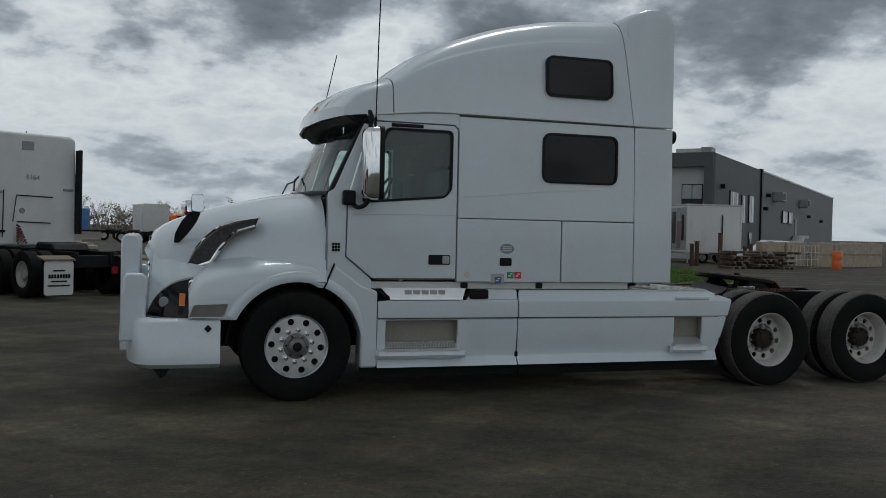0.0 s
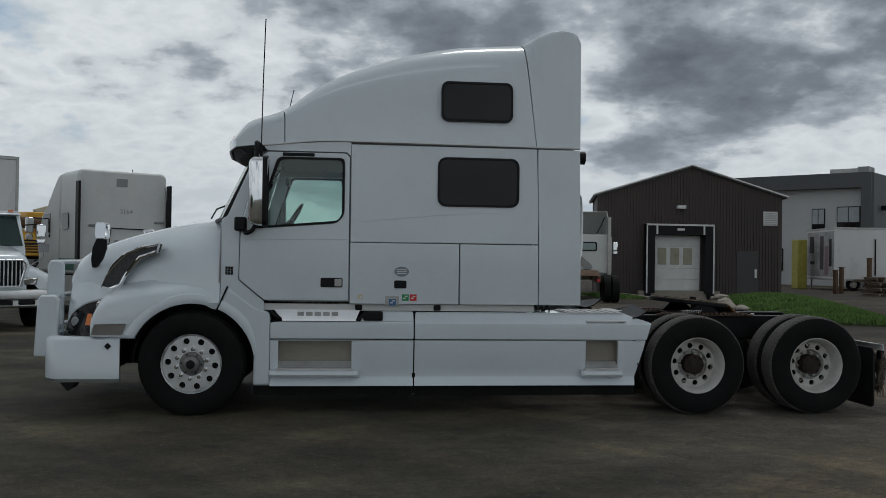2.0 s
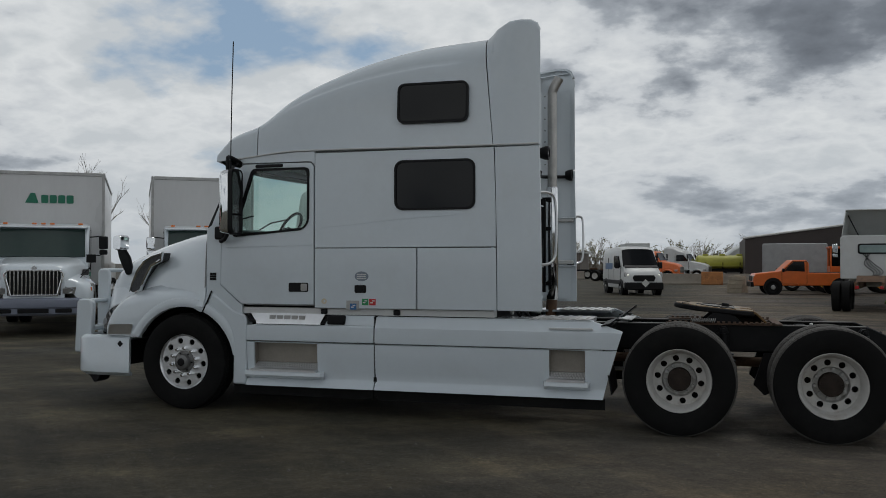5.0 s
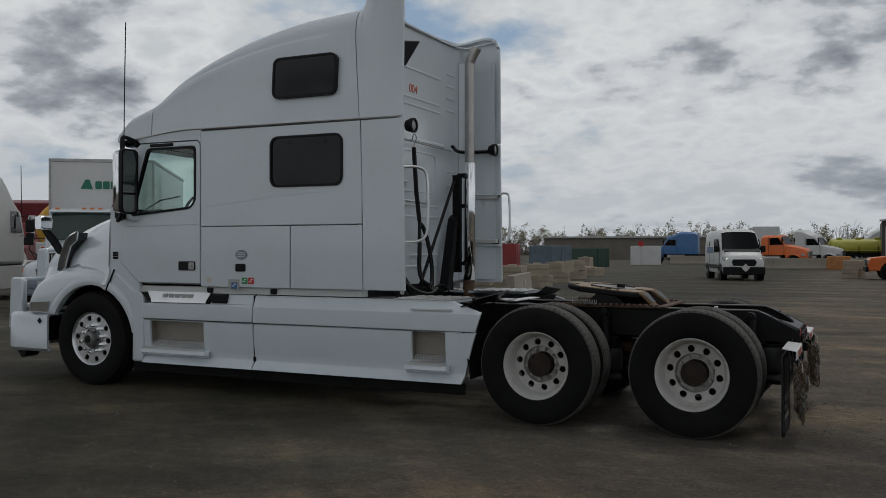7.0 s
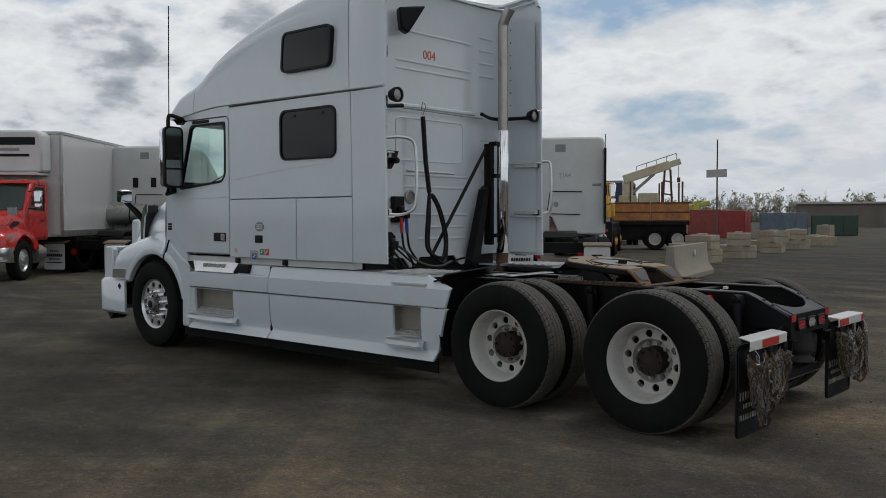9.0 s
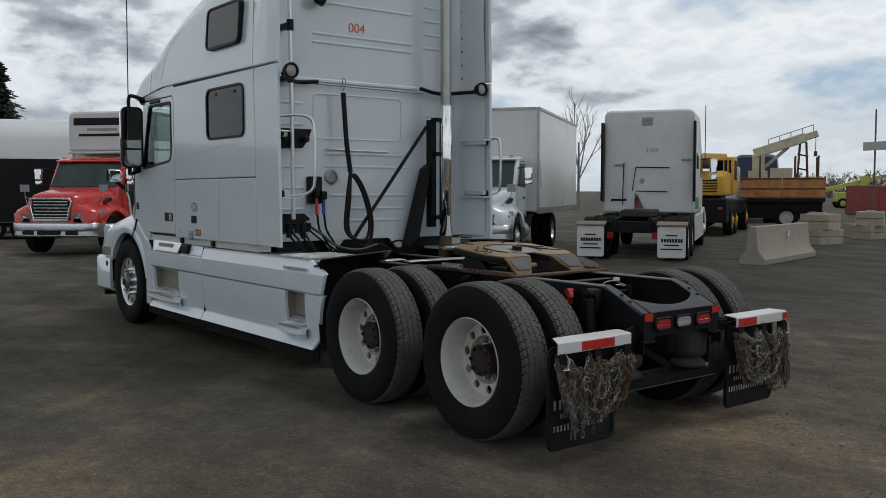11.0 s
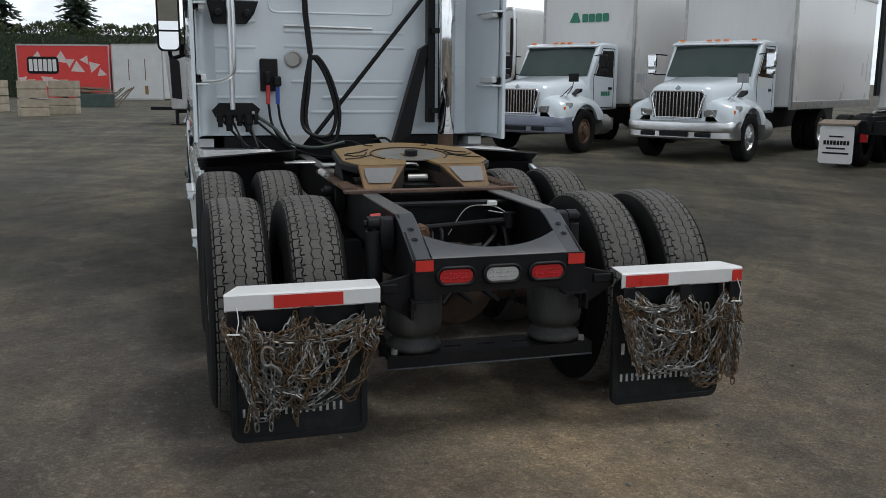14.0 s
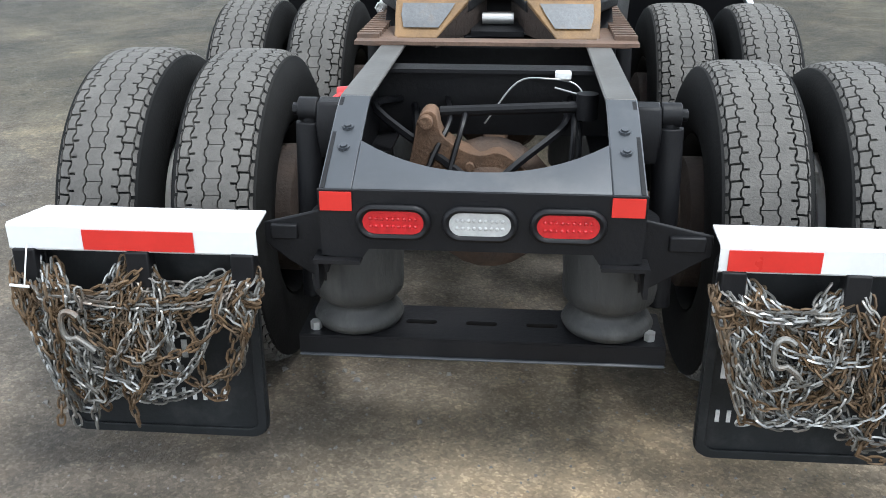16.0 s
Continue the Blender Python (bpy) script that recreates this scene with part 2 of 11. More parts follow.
TAPEWHITE = mat("white_reflective_bar", (0.66, 0.66, 0.655), 0.35, var=0.05, dirt=(0.45, 0.43, 0.40), dirt_amt=0.35, dscale=4)
REDLENS = mat("red_lamp_lens", (0.42, 0.012, 0.016), 0.18, var=0.2, scale=60, coat=0.6)
HEADLENS = mat("headlamp_lens", (0.20, 0.20, 0.19), 0.08, var=0.5, scale=9, coat=0.6)
CLEARLENS = mat("clear_lamp_lens", (0.40, 0.40, 0.39), 0.2, var=0.15, scale=50, coat=0.5)
AMBER = mat("amber_lens", (0.75, 0.19, 0.02), 0.3, var=0.1, coat=0.5)
BLUEPLUG = mat("blue_gladhand_hose", (0.02, 0.06, 0.32), 0.45)
REDPLUG = mat("red_gladhand_hose", (0.45, 0.03, 0.03), 0.45)
GREENHOSE = mat("green_coil_hose", (0.035, 0.05, 0.042), 0.5)
DARKGLASS = mat("dark_tinted_glass", (0.003, 0.0035, 0.004), 0.06, var=0.1, rvar=0.03, spec=0.28)
PANE = glass("cab_glass", (0.80, 0.89, 0.86))
SHIELD = glass("green_windscreen_glass", (0.80, 0.88, 0.85))
WINDSCREEN = mat("dark_green_windscreen", (0.026, 0.045, 0.040), 0.03, var=0.08, rvar=0.005)
BLUEGREY = mat("blue_grey_bumper", (0.20, 0.22, 0.28), 0.35, var=0.1, coat=0.2)
PINKPRINT = mat("pale_pink_print", (0.62, 0.50, 0.47), 0.5)
INTERIOR = mat("dark_cab_trim", (0.05, 0.052, 0.055), 0.8, var=0.2)
SEATCLOTH = mat("grey_seat_cloth", (0.09, 0.09, 0.095), 0.9, var=0.2, bump=0.3)
TREADPLATE = mat("diamond_tread_plate", (0.58, 0.58, 0.57), 0.35, 0.8, var=0.15, scale=10, dirt=(0.25, 0.23, 0.2), dirt_amt=0.5, dscale=4)
ORANGE = mat("orange_paint", (0.72, 0.15, 0.02), 0.38, var=0.08, coat=0.2)
YELLOW = mat("yellow_machine_paint", (0.66, 0.36, 0.03), 0.5, var=0.15, dirt=(0.25, 0.16, 0.07), dirt_amt=0.5)
LIME = mat("lime_yellow_paint", (0.46, 0.45, 0.08), 0.5, var=0.1)
TRUCKRED = mat("red_truck_paint", (0.56, 0.025, 0.022), 0.28, var=0.06, coat=0.5)
MAROON = mat("maroon_dump_body", (0.16, 0.018, 0.024), 0.45, var=0.15, coat=0.2)
TRUCKBLUE = mat("blue_truck_paint", (0.035, 0.14, 0.34), 0.4, var=0.1, coat=0.3)
NAVY = mat("navy_paint", (0.02, 0.03, 0.08), 0.4, var=0.1)
CREAM = mat("cream_crane_paint", (0.56, 0.52, 0.38), 0.5, var=0.12, dirt=(0.28, 0.18, 0.1), dirt_amt=0.6)
RUSTORANGE = mat("flaking_orange_boards", (0.46, 0.20, 0.07), 0.75, var=0.3, scale=2.5, bump=0.3, dirt=(0.17, 0.075, 0.035), dirt_amt=0.9, dscale=2.2)
GREEN = mat("green_lettering", (0.02, 0.17, 0.10), 0.5)
CONCRETE = mat("weathered_concrete", (0.30, 0.27, 0.225), 0.9, var=0.18, scale=2.5, bump=0.5, bscale=40, dirt=(0.2, 0.17, 0.13), dirt_amt=0.6)
BARNSKIN = mat("dark_brown_cladding", (0.052, 0.040, 0.036), 0.6, var=0.15, scale=0.6)
GREYSKIN = mat("dark_grey_facade", (0.075, 0.078, 0.084), 0.6, var=0.1, scale=0.5)
MIDGREYSKIN = mat("mid_grey_facade", (0.13, 0.135, 0.14), 0.6, var=0.1, scale=0.4)
PALESKIN = mat("pale_grey_facade", (0.42, 0.43, 0.43), 0.6, var=0.06, scale=0.5)
TRIMWHITE = mat("white_trim", (0.66, 0.66, 0.64), 0.5, var=0.08)
WORNPRINT = mat("worn_white_print", (0.46, 0.46, 0.45), 0.6, var=0.3, scale=20, dirt=(0.03, 0.03, 0.03), dirt_amt=0.8, dscale=25)
WOOD = mat("grey_weathered_wood", (0.20, 0.16, 0.12), 0.85, var=0.3, scale=4, bump=0.4, stretch=(1, 8, 8))
TARP = mat("white_tarpaulin", (0.66, 0.67, 0.68), 0.5, var=0.05, scale=0.8, bump=0.2, bscale=3)
LEAF = mat("hedge_foliage", (0.060, 0.085, 0.032), 0.7, var=0.5, scale=3)
NEEDLE = mat("spruce_needles", (0.030, 0.048, 0.030), 0.8, var=0.4, scale=4)
BARK = mat("grey_bark", (0.13, 0.115, 0.10), 0.9, var=0.25)
TWIG = mat("bare_twigs", (0.25, 0.23, 0.205), 0.9, var=0.3, scale=0.4)
BUD = mat("spring_buds", (0.20, 0.19, 0.10), 0.85, var=0.35, scale=0.6)
GRASS = mat("grass_blades", (0.10, 0.18, 0.036), 0.8, var=0.5, scale=2)
CHIPSRED = mat("red_printed_panel", (0.62, 0.035, 0.03), 0.4, var=0.06)
STONE = mat("gravel_stone", (0.135, 0.127, 0.118), 0.9, var=0.4, scale=9)


# ---- mesh tools ----
def bm_box(bm, x0, x1, y0, y1, z0, z1, m=None):
    vs = [bm.verts.new((x, y, z)) for x in (x0, x1) for y in (y0, y1) for z in (z0, z1)]
    for q in ((0, 1, 3, 2), (4, 6, 7, 5), (0, 4, 5, 1), (2, 3, 7, 6), (0, 2, 6, 4), (1, 5, 7, 3)):
        bm.faces.new([vs[i] for i in q])
    if m is not None:
        bmesh.ops.transform(bm, matrix=m, verts=vs)
    return vs


def bm_prism(bm, loop, y0, y1, m=None):
    """A polygon in x and z drawn out from y0 to y1."""
    a = [bm.verts.new((x, y0, z)) for x, z in loop]
    b = [bm.verts.new((x, y1, z)) for x, z in loop]
    bm.faces.new(a)
    bm.faces.new(b[::-1])
    for i in range(len(loop)):
        j = (i + 1) % len(loop)
        bm.faces.new((a[i], b[i], b[j], a[j]))
    if m is not None:
        bmesh.ops.transform(bm, matrix=m, verts=a + b)
    return a + b


def bm_plate(bm, loops, y0, y1, m=None):
    """A flat plate in x and z, its first loop the outline and the others holes, thick from y0 to y1."""
    es, vs = [], []
    for loop in loops:
        v = [bm.verts.new((x, y0, z)) for x, z in loop]
        vs += v
        es += [bm.edges.new((v[i], v[(i + 1) % len(v)])) for i in range(len(v))]
    fs = [g for g in bmesh.ops.triangle_fill(bm, use_beauty=True, use_dissolve=False, edges=es)["geom"] if isinstance(g, bmesh.types.BMFace)]
    top = [g for g in bmesh.ops.extrude_face_region(bm, geom=fs)["geom"] if isinstance(g, bmesh.types.BMVert)]
    bmesh.ops.translate(bm, verts=top, vec=(0, y1 - y0, 0))
    if m is not None:
        bmesh.ops.transform(bm, matrix=m, verts=vs + top)


def bm_loft(bm, rows, close=False, caps=False):
    vr = [[bm.verts.new(p) for p in r] for r in rows]
    for a, b in zip(vr, vr[1:]):
        k = len(a)
        for i in range(k if close else k - 1):
            j = (i + 1) % k
            bm.faces.new((a[i], a[j], b[j], b[i]))
    if caps:
        bm.faces.new(vr[0][::-1])
        bm.faces.new(vr[-1])
    return vr


def bm_lathe(bm, prof, seg=32, m=None, close=False):
    """Turns the profile of (radius, y) round the y axis."""
    rows = [[(r * math.cos(2 * math.pi * i / seg), y, r * math.sin(2 * math.pi * i / seg)) for i in range(seg)] for r, y in prof]
    if close:
        rows.append(rows[0])
    vr = bm_loft(bm, rows, close=True)
    if m is not None:
        bmesh.ops.transform(bm, matrix=m, verts=[v for r in vr for v in r])


def bm_cyl(bm, p, q, r, seg=12, r2=None):
    """A capped rod from p to q."""
    p, q = Vector(p), Vector(q)
    d = (q - p).normalized()
    a = d.orthogonal().normalized()
    b = d.cross(a)
    r2 = r if r2 is None else r2
    rows = [[c + (a * math.cos(2 * math.pi * i / seg) + b * math.sin(2 * math.pi * i / seg)) * s for i in range(seg)] for c, s in ((p, r), (q, r2))]
    bm_loft(bm, rows, close=True, caps=True)


def bm_tube(bm, pts, r, seg=8, closed=False):
    """A round tube along a line of points."""
    pts = [Vector(p) for p in pts]
    k = len(pts)
    rows, a = [], None
    for i, p in enumerate(pts):
        if closed:
            d = (pts[(i + 1) % k] - pts[i - 1]).normalized()
        else:
            d = (pts[min(i + 1, k - 1)] - pts[max(i - 1, 0)]).normalized()
        if a is None:
            a = d.orthogonal()
        a = (a - d * a.dot(d)).normalized()
        b = d.cross(a)
        rr = r[i] if isinstance(r, (list, tuple)) else r
        rows.append([p + (a * math.cos(2 * math.pi * j / seg) + b * math.sin(2 * math.pi * j / seg)) * rr for j in range(seg)])
    if closed:
        rows.append(rows[0])
        bm_loft(bm, rows, close=True)
    else:
        bm_loft(bm, rows, close=True, caps=True)


def smooth_line(pts, n=8):
    """A Catmull-Rom line through the points."""
    p = [Vector(q) for q in pts]
    p = [p[0] * 2 - p[1]] + p + [p[-1] * 2 - p[-2]]
    out = []
    for i in range(1, len(p) - 2):
        for j in range(n):
            t = j / n
            out.append(0.5 * (2 * p[i] + (p[i + 1] - p[i - 1]) * t + (2 * p[i - 1] - 5 * p[i] + 4 * p[i + 1] - p[i + 2]) * t * t
                              + (3 * p[i] - p[i - 1] - 3 * p[i + 1] + p[i + 2]) * t ** 3))
    return out + [p[-2]]


def round_poly(pts, r, n=4):
    """A closed outline with its corners rounded."""
    out = []
    for i, p in enumerate(pts):
        a, b, c = Vector(pts[i - 1]), Vector(p), Vector(pts[(i + 1) % len(pts)])
        u, v = (a - b), (c - b)
        k = min(r, u.length * 0.45, v.length * 0.45)
        p0, p1 = b + u.normalized() * k, b + v.normalized() * k
        for j in range(n + 1):
            t = j / n
            q = p0 * (1 - t) ** 2 + b * 2 * t * (1 - t) + p1 * t ** 2
            out.append((q.x, q.y))
    return out


def rrect(x0, x1, z0, z1, r, n=4):
    out = []
    for cx, cz, a0 in ((x1 - r, z1 - r, 0), (x0 + r, z1 - r, 90), (x0 + r, z0 + r, 180), (x1 - r, z0 + r, 270)):
        out += [(cx + r * math.cos(radians(a0 + 90 * i / n)), cz + r * math.sin(radians(a0 + 90 * i / n))) for i in range(n + 1)]
    return out


def ring(cx, cz, r, n=24, a0=0.0):
    return [(cx + r * math.cos(a0 + 2 * math.pi * i / n), cz + r * math.sin(a0 + 2 * math.pi * i / n)) for i in range(n)]


def shell(bm, thick):
    """Gives an open sheet its thickness on the inner side, with closed rims."""
    bm.normal_update()
    faces, rims = bm.faces[:], [e for e in bm.edges if e.is_boundary]
    ends = [(e.verts[0], e.verts[1]) if e.link_loops[0].vert == e.verts[0] else (e.verts[1], e.verts[0]) for e in rims]
    inner = {v: bm.verts.new(v.co - v.normal * thick * min(v.calc_shell_factor(), 1.5)) for v in bm.verts[:]}
    for f in faces:
        bm.faces.new([inner[v] for v in reversed(f.verts)])
    for a, b in ends:
        bm.faces.new((b, a, inner[a], inner[b]))


def link_mesh(name, bm, material, parent=None, smooth=35, bevel=0.0, thick=0.0):
    bmesh.ops.recalc_face_normals(bm, faces=bm.faces)
    if thick:
        shell(bm, thick)
    me = bpy.data.meshes.new(name)
    bm.to_mesh(me)
    bm.free()
    if smooth:
        me.polygons.foreach_set("use_smooth", [True] * len(me.polygons))
        me.set_sharp_from_angle(angle=radians(smooth))
    me.materials.append(material)
    ob = new(name, me)
    if parent is not None:
        ob.parent = parent
    if bevel:
        b = ob.modifiers.new("edges", "BEVEL")
        b.width, b.segments, b.limit_method, b.angle_limit = bevel, 2, "ANGLE", radians(40)
    return ob


def part(name, bm, material, parent, label="", smooth=35, bevel=0.0, thick=0.0):
    """One mesh under a thing or under a part."""
    ob = link_mesh(name, bm, material, parent, smooth, bevel, thick)
    if label:
        tagged(ob, label=label)
    return ob


def thing(name, label, category, at=(0, 0, 0), turn=0.0, group="", kind="", tilt=(0, 0)):
    ob = new(name)
    ob.empty_display_size = 0.2
    ob.matrix_basis = pose(*at, tilt[0], tilt[1], turn)
    return tagged(ob, label, category, group, kind)


def solo(name, bm, material, label, category, at=(0, 0, 0), turn=0.0, group="", kind="", smooth=35, bevel=0.0, thick=0.0):
    """A thing that is one mesh."""
    ob = link_mesh(name, bm, material, None, smooth, bevel, thick)
    ob.matrix_basis = pose(*at, 0, 0, turn)
    return tagged(ob, label, category, group, kind)


def boxpart(name, material, parent, x0, x1, y0, y1, z0, z1, label="", bevel=0.01):
    bm = bmesh.new()
    bm_box(bm, x0, x1, y0, y1, z0, z1)
    return part(name, bm, material, parent, label, bevel=bevel)


def lettering(name, words, size, material, parent, m, label=""):
    """Raised lettering in the built-in font; m takes its x along the line and its z out of the surface."""
    cu = bpy.data.curves.new(name, "FONT")
    cu.body, cu.size, cu.extrude, cu.align_x = words, size, 0.002, "CENTER"
    tmp = bpy.data.objects.new(name, cu)
    scene.collection.objects.link(tmp)
    bpy.context.view_layer.update()
    me = bpy.data.meshes.new_from_object(tmp)
    bpy.data.objects.remove(tmp)
    me.materials.clear()
    me.materials.append(material)
    ob = new(name, me)
    ob.parent, ob.matrix_basis = parent, m
    return tagged(ob, label=label) if label else ob


def interp(x, pts):
    """A smooth (monotone) curve through (x, value) points."""
    xs, ys = [p[0] for p in pts], [p[1] for p in pts]
    if x <= xs[0]:
        return ys[0]
    if x >= xs[-1]:
        return ys[-1]
    i = max(j for j in range(len(xs) - 1) if xs[j] <= x)
    sl = [(ys[j + 1] - ys[j]) / (xs[j + 1] - xs[j]) for j in range(len(xs) - 1)]
    tan = [sl[0]] + [0 if a * b <= 0 else 2 * a * b / (a + b) for a, b in zip(sl, sl[1:])] + [sl[-1]]
    h = xs[i + 1] - xs[i]
    t = (x - xs[i]) / h
    return ((2 * t ** 3 - 3 * t * t + 1) * ys[i] + (t ** 3 - 2 * t * t + t) * h * tan[i] + (3 * t * t - 2 * t ** 3) * ys[i + 1]
            + (t ** 3 - t * t) * h * tan[i + 1])


# ---- ground ----
def ground_material():
    m = bpy.data.materials.new("yard_dirt_and_gravel")
    m.use_nodes = True
    n, l = m.node_tree.nodes, m.node_tree.links
    b = n["Principled BSDF"]
    t = n.new("ShaderNodeTexCoord")

    def mapped(scale, rot=0.0):
        mp = n.new("ShaderNodeMapping")
        mp.inputs["Scale"].default_value = scale
        mp.inputs["Rotation"].default_value = (0, 0, rot)
        l.new(t.outputs["Object"], mp.inputs[0])
        return mp.outputs[0]

    def nz(vec, s, d, r=0.6, dist=0.0):
        x = n.new("ShaderNodeTexNoise")
        for k, v in (("Scale", s), ("Detail", d), ("Roughness", r), ("Distortion", dist)):
            x.inputs[k].default_value = v
        l.new(vec, x.inputs["Vector"])
        return x.outputs[0]

    def ramp(f, stops):
        x = n.new("ShaderNodeValToRGB")
        while len(x.color_ramp.elements) < len(stops):
            x.color_ramp.elements.new(0.5)
        for e, (p, c) in zip(x.color_ramp.elements, stops):
            e.position, e.color = p, (*c, 1)
        l.new(f, x.inputs[0])
        return x.outputs[0]

    def mix(f, a, c, kind="MIX"):
        x = n.new("ShaderNodeMix")
        x.data_type, x.blend_type = "RGBA", kind
        if isinstance(f, float):
            x.inputs[0].default_value = f
        else:
            l.new(f, x.inputs[0])
        l.new(a, x.inputs[6])
        l.new(c, x.inputs[7])
        return x.outputs[2]

    plain = mapped((1, 1, 1))
    along = mapped((0.22, 0.8, 1), radians(7))
    across = mapped((0.20, 0.7, 1), radians(-58))
    grey = ramp(nz(plain, 1.3, 9, 0.72), [(0.3, (0.052, 0.051, 0.048)), (0.7, (0.112, 0.108, 0.100))])
    brown = ramp(nz(plain, 0.9, 9, 0.7), [(0.3, (0.060, 0.055, 0.044)), (0.7, (0.140, 0.126, 0.099))])
    patches = ramp(nz(plain, 0.16, 5, 0.55, 0.6), [(0.33, (0, 0, 0)), (0.50, (1, 1, 1))])
    col = mix(patches, grey, brown)
    fine_tr = mapped((0.16, 3.2, 1), radians(4))
    lines = ramp(nz(fine_tr, 1.4, 6, 0.65, 0.25), [(0.36, (0.68, 0.67, 0.66)), (0.62, (1.30, 1.28, 1.22))])
    col = mix(0.20, col, lines, "MULTIPLY")
    tracks = ramp(nz(along, 1.1, 5, 0.6, 0.3), [(0.38, (0.48, 0.48, 0.49)), (0.60, (1.55, 1.49, 1.36))])
    col = mix(0.38, col, tracks, "MULTIPLY")
    swirl = ramp(nz(plain, 0.55, 6, 0.6, 1.6), [(0.36, (0.66, 0.66, 0.67)), (0.52, (1.0, 1.0, 1.0)), (0.66, (1.35, 1.32, 1.26))])
    col = mix(0.28, col, swirl, "MULTIPLY")
    ruts = ramp(nz(across, 0.8, 4, 0.6, 0.4), [(0.42, (0.72, 0.72, 0.73)), (0.60, (1.25, 1.23, 1.17))])
    col = mix(0.4, col, ruts, "MULTIPLY")
    # sweeping arcs left by turning trucks: streaks bent round far points
    for cx, cy, seedz in ((-16.0, -12.0, 0.0), (19.0, -9.0, 7.0)):
        dx = n.new("ShaderNodeVectorMath")
        dx.operation = "SUBTRACT"
        dx.inputs[1].default_value = (cx, cy, 0)
        l.new(t.outputs["Object"], dx.inputs[0])
        rr = n.new("ShaderNodeVectorMath")
        rr.operation = "LENGTH"
        l.new(dx.outputs[0], rr.inputs[0])
        un = n.new("ShaderNodeVectorMath")
        un.operation = "NORMALIZE"
        l.new(dx.outputs[0], un.inputs[0])
        cb = n.new("ShaderNodeVectorMath")
        cb.operation = "MULTIPLY_ADD"
        cb.inputs[1].default_value = (2.2, 2.2, 0)
        l.new(un.outputs[0], cb.inputs[0])
        cz = n.new("ShaderNodeCombineXYZ")
        cz.inputs[0].default_value = seedz
        l.new(rr.outputs["Value"], cz.inputs[2])
        l.new(cz.outputs[0], cb.inputs[2])
        arcs = ramp(nz(cb.outputs[0], 1.5, 5, 0.62, 0.15), [(0.38, (0.74, 0.75, 0.76)), (0.52, (1.0, 1.0, 1.0)), (0.60, (1.55, 1.46, 1.33))])
        col = mix(0.46, col, arcs, "MULTIPLY")
    speck = n.new("ShaderNodeTexVoronoi")
    speck.inputs["Scale"].default_value = 38
    l.new(plain, speck.inputs["Vector"])
    stones = ramp(speck.outputs["Color"], [(0.0, (0.75, 0.75, 0.75)), (0.72, (1, 1, 1)), (1.0, (1.7, 1.68, 1.62))])
    col = mix(0.60, col, stones, "MULTIPLY")
    grit_v = n.new("ShaderNodeTexVoronoi")
    grit_v.inputs["Scale"].default_value = 115
    l.new(plain, grit_v.inputs["Vector"])
    grit = ramp(grit_v.outputs["Color"], [(0.0, (0.6, 0.6, 0.6)), (0.6, (1, 1, 1)), (1.0, (1.9, 1.88, 1.82))])
    col = mix(0.62, col, grit, "MULTIPLY")
    mottle = ramp(nz(plain, 6, 8, 0.75), [(0.35, (0.7, 0.7, 0.7)), (0.65, (1.3, 1.3, 1.28))])
    col = mix(0.65, col, mottle, "MULTIPLY")
    # the ground behind the tractor is paler than the ground along it
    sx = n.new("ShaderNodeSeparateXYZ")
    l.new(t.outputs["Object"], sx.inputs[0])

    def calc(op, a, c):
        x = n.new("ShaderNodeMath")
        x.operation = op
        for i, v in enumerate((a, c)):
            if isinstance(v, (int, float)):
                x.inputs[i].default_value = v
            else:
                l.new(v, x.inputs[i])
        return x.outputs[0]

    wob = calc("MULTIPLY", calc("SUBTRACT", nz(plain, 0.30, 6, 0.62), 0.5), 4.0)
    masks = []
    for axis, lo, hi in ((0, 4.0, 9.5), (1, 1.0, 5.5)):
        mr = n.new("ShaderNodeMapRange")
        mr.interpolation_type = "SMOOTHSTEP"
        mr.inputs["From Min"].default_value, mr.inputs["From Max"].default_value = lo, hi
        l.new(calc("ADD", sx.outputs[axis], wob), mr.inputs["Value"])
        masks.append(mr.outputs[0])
    rear_tone = ramp(calc("MULTIPLY", *masks), [(0.0, (0.66, 0.675, 0.65)), (1.0, (1.60, 1.475, 1.42))])
    col = mix(1.0, col, rear_tone, "MULTIPLY")
    # black asphalt before the works
    drive = []
    for axis, lo, hi in ((0, 9.0, 14.0), (1, 13.0, 19.0)):
        mr = n.new("ShaderNodeMapRange")
        mr.interpolation_type = "SMOOTHSTEP"
        mr.inputs["From Min"].default_value, mr.inputs["From Max"].default_value = lo, hi
        l.new(calc("ADD", sx.outputs[axis], wob), mr.inputs["Value"])
        drive.append(mr.outputs[0])
    col = mix(1.0, col, ramp(calc("MULTIPLY", *drive), [(0.0, (1, 1, 1)), (1.0, (0.42, 0.43, 0.45))]), "MULTIPLY")
    # the ground towards the far west of the yard is paler and greyer
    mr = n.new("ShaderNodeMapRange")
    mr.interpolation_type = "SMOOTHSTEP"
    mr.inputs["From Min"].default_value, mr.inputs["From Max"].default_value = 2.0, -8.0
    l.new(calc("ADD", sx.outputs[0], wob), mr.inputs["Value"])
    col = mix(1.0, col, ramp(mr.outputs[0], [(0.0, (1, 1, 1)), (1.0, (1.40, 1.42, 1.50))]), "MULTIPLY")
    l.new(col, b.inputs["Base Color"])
    b.inputs["Roughness"].default_value = 0.72
    b.inputs["Diffuse Roughness"].default_value = 1.0
    b.inputs["Specular IOR Level"].default_value = 0.16
    bp = n.new("ShaderNodeBump")
    bp.inputs["Strength"].default_value, bp.inputs["Distance"].default_value = 1.0, 0.04
    add = n.new("ShaderNodeMath")
    add.operation = "MULTIPLY_ADD"
    add.inputs[1].default_value = 0.5
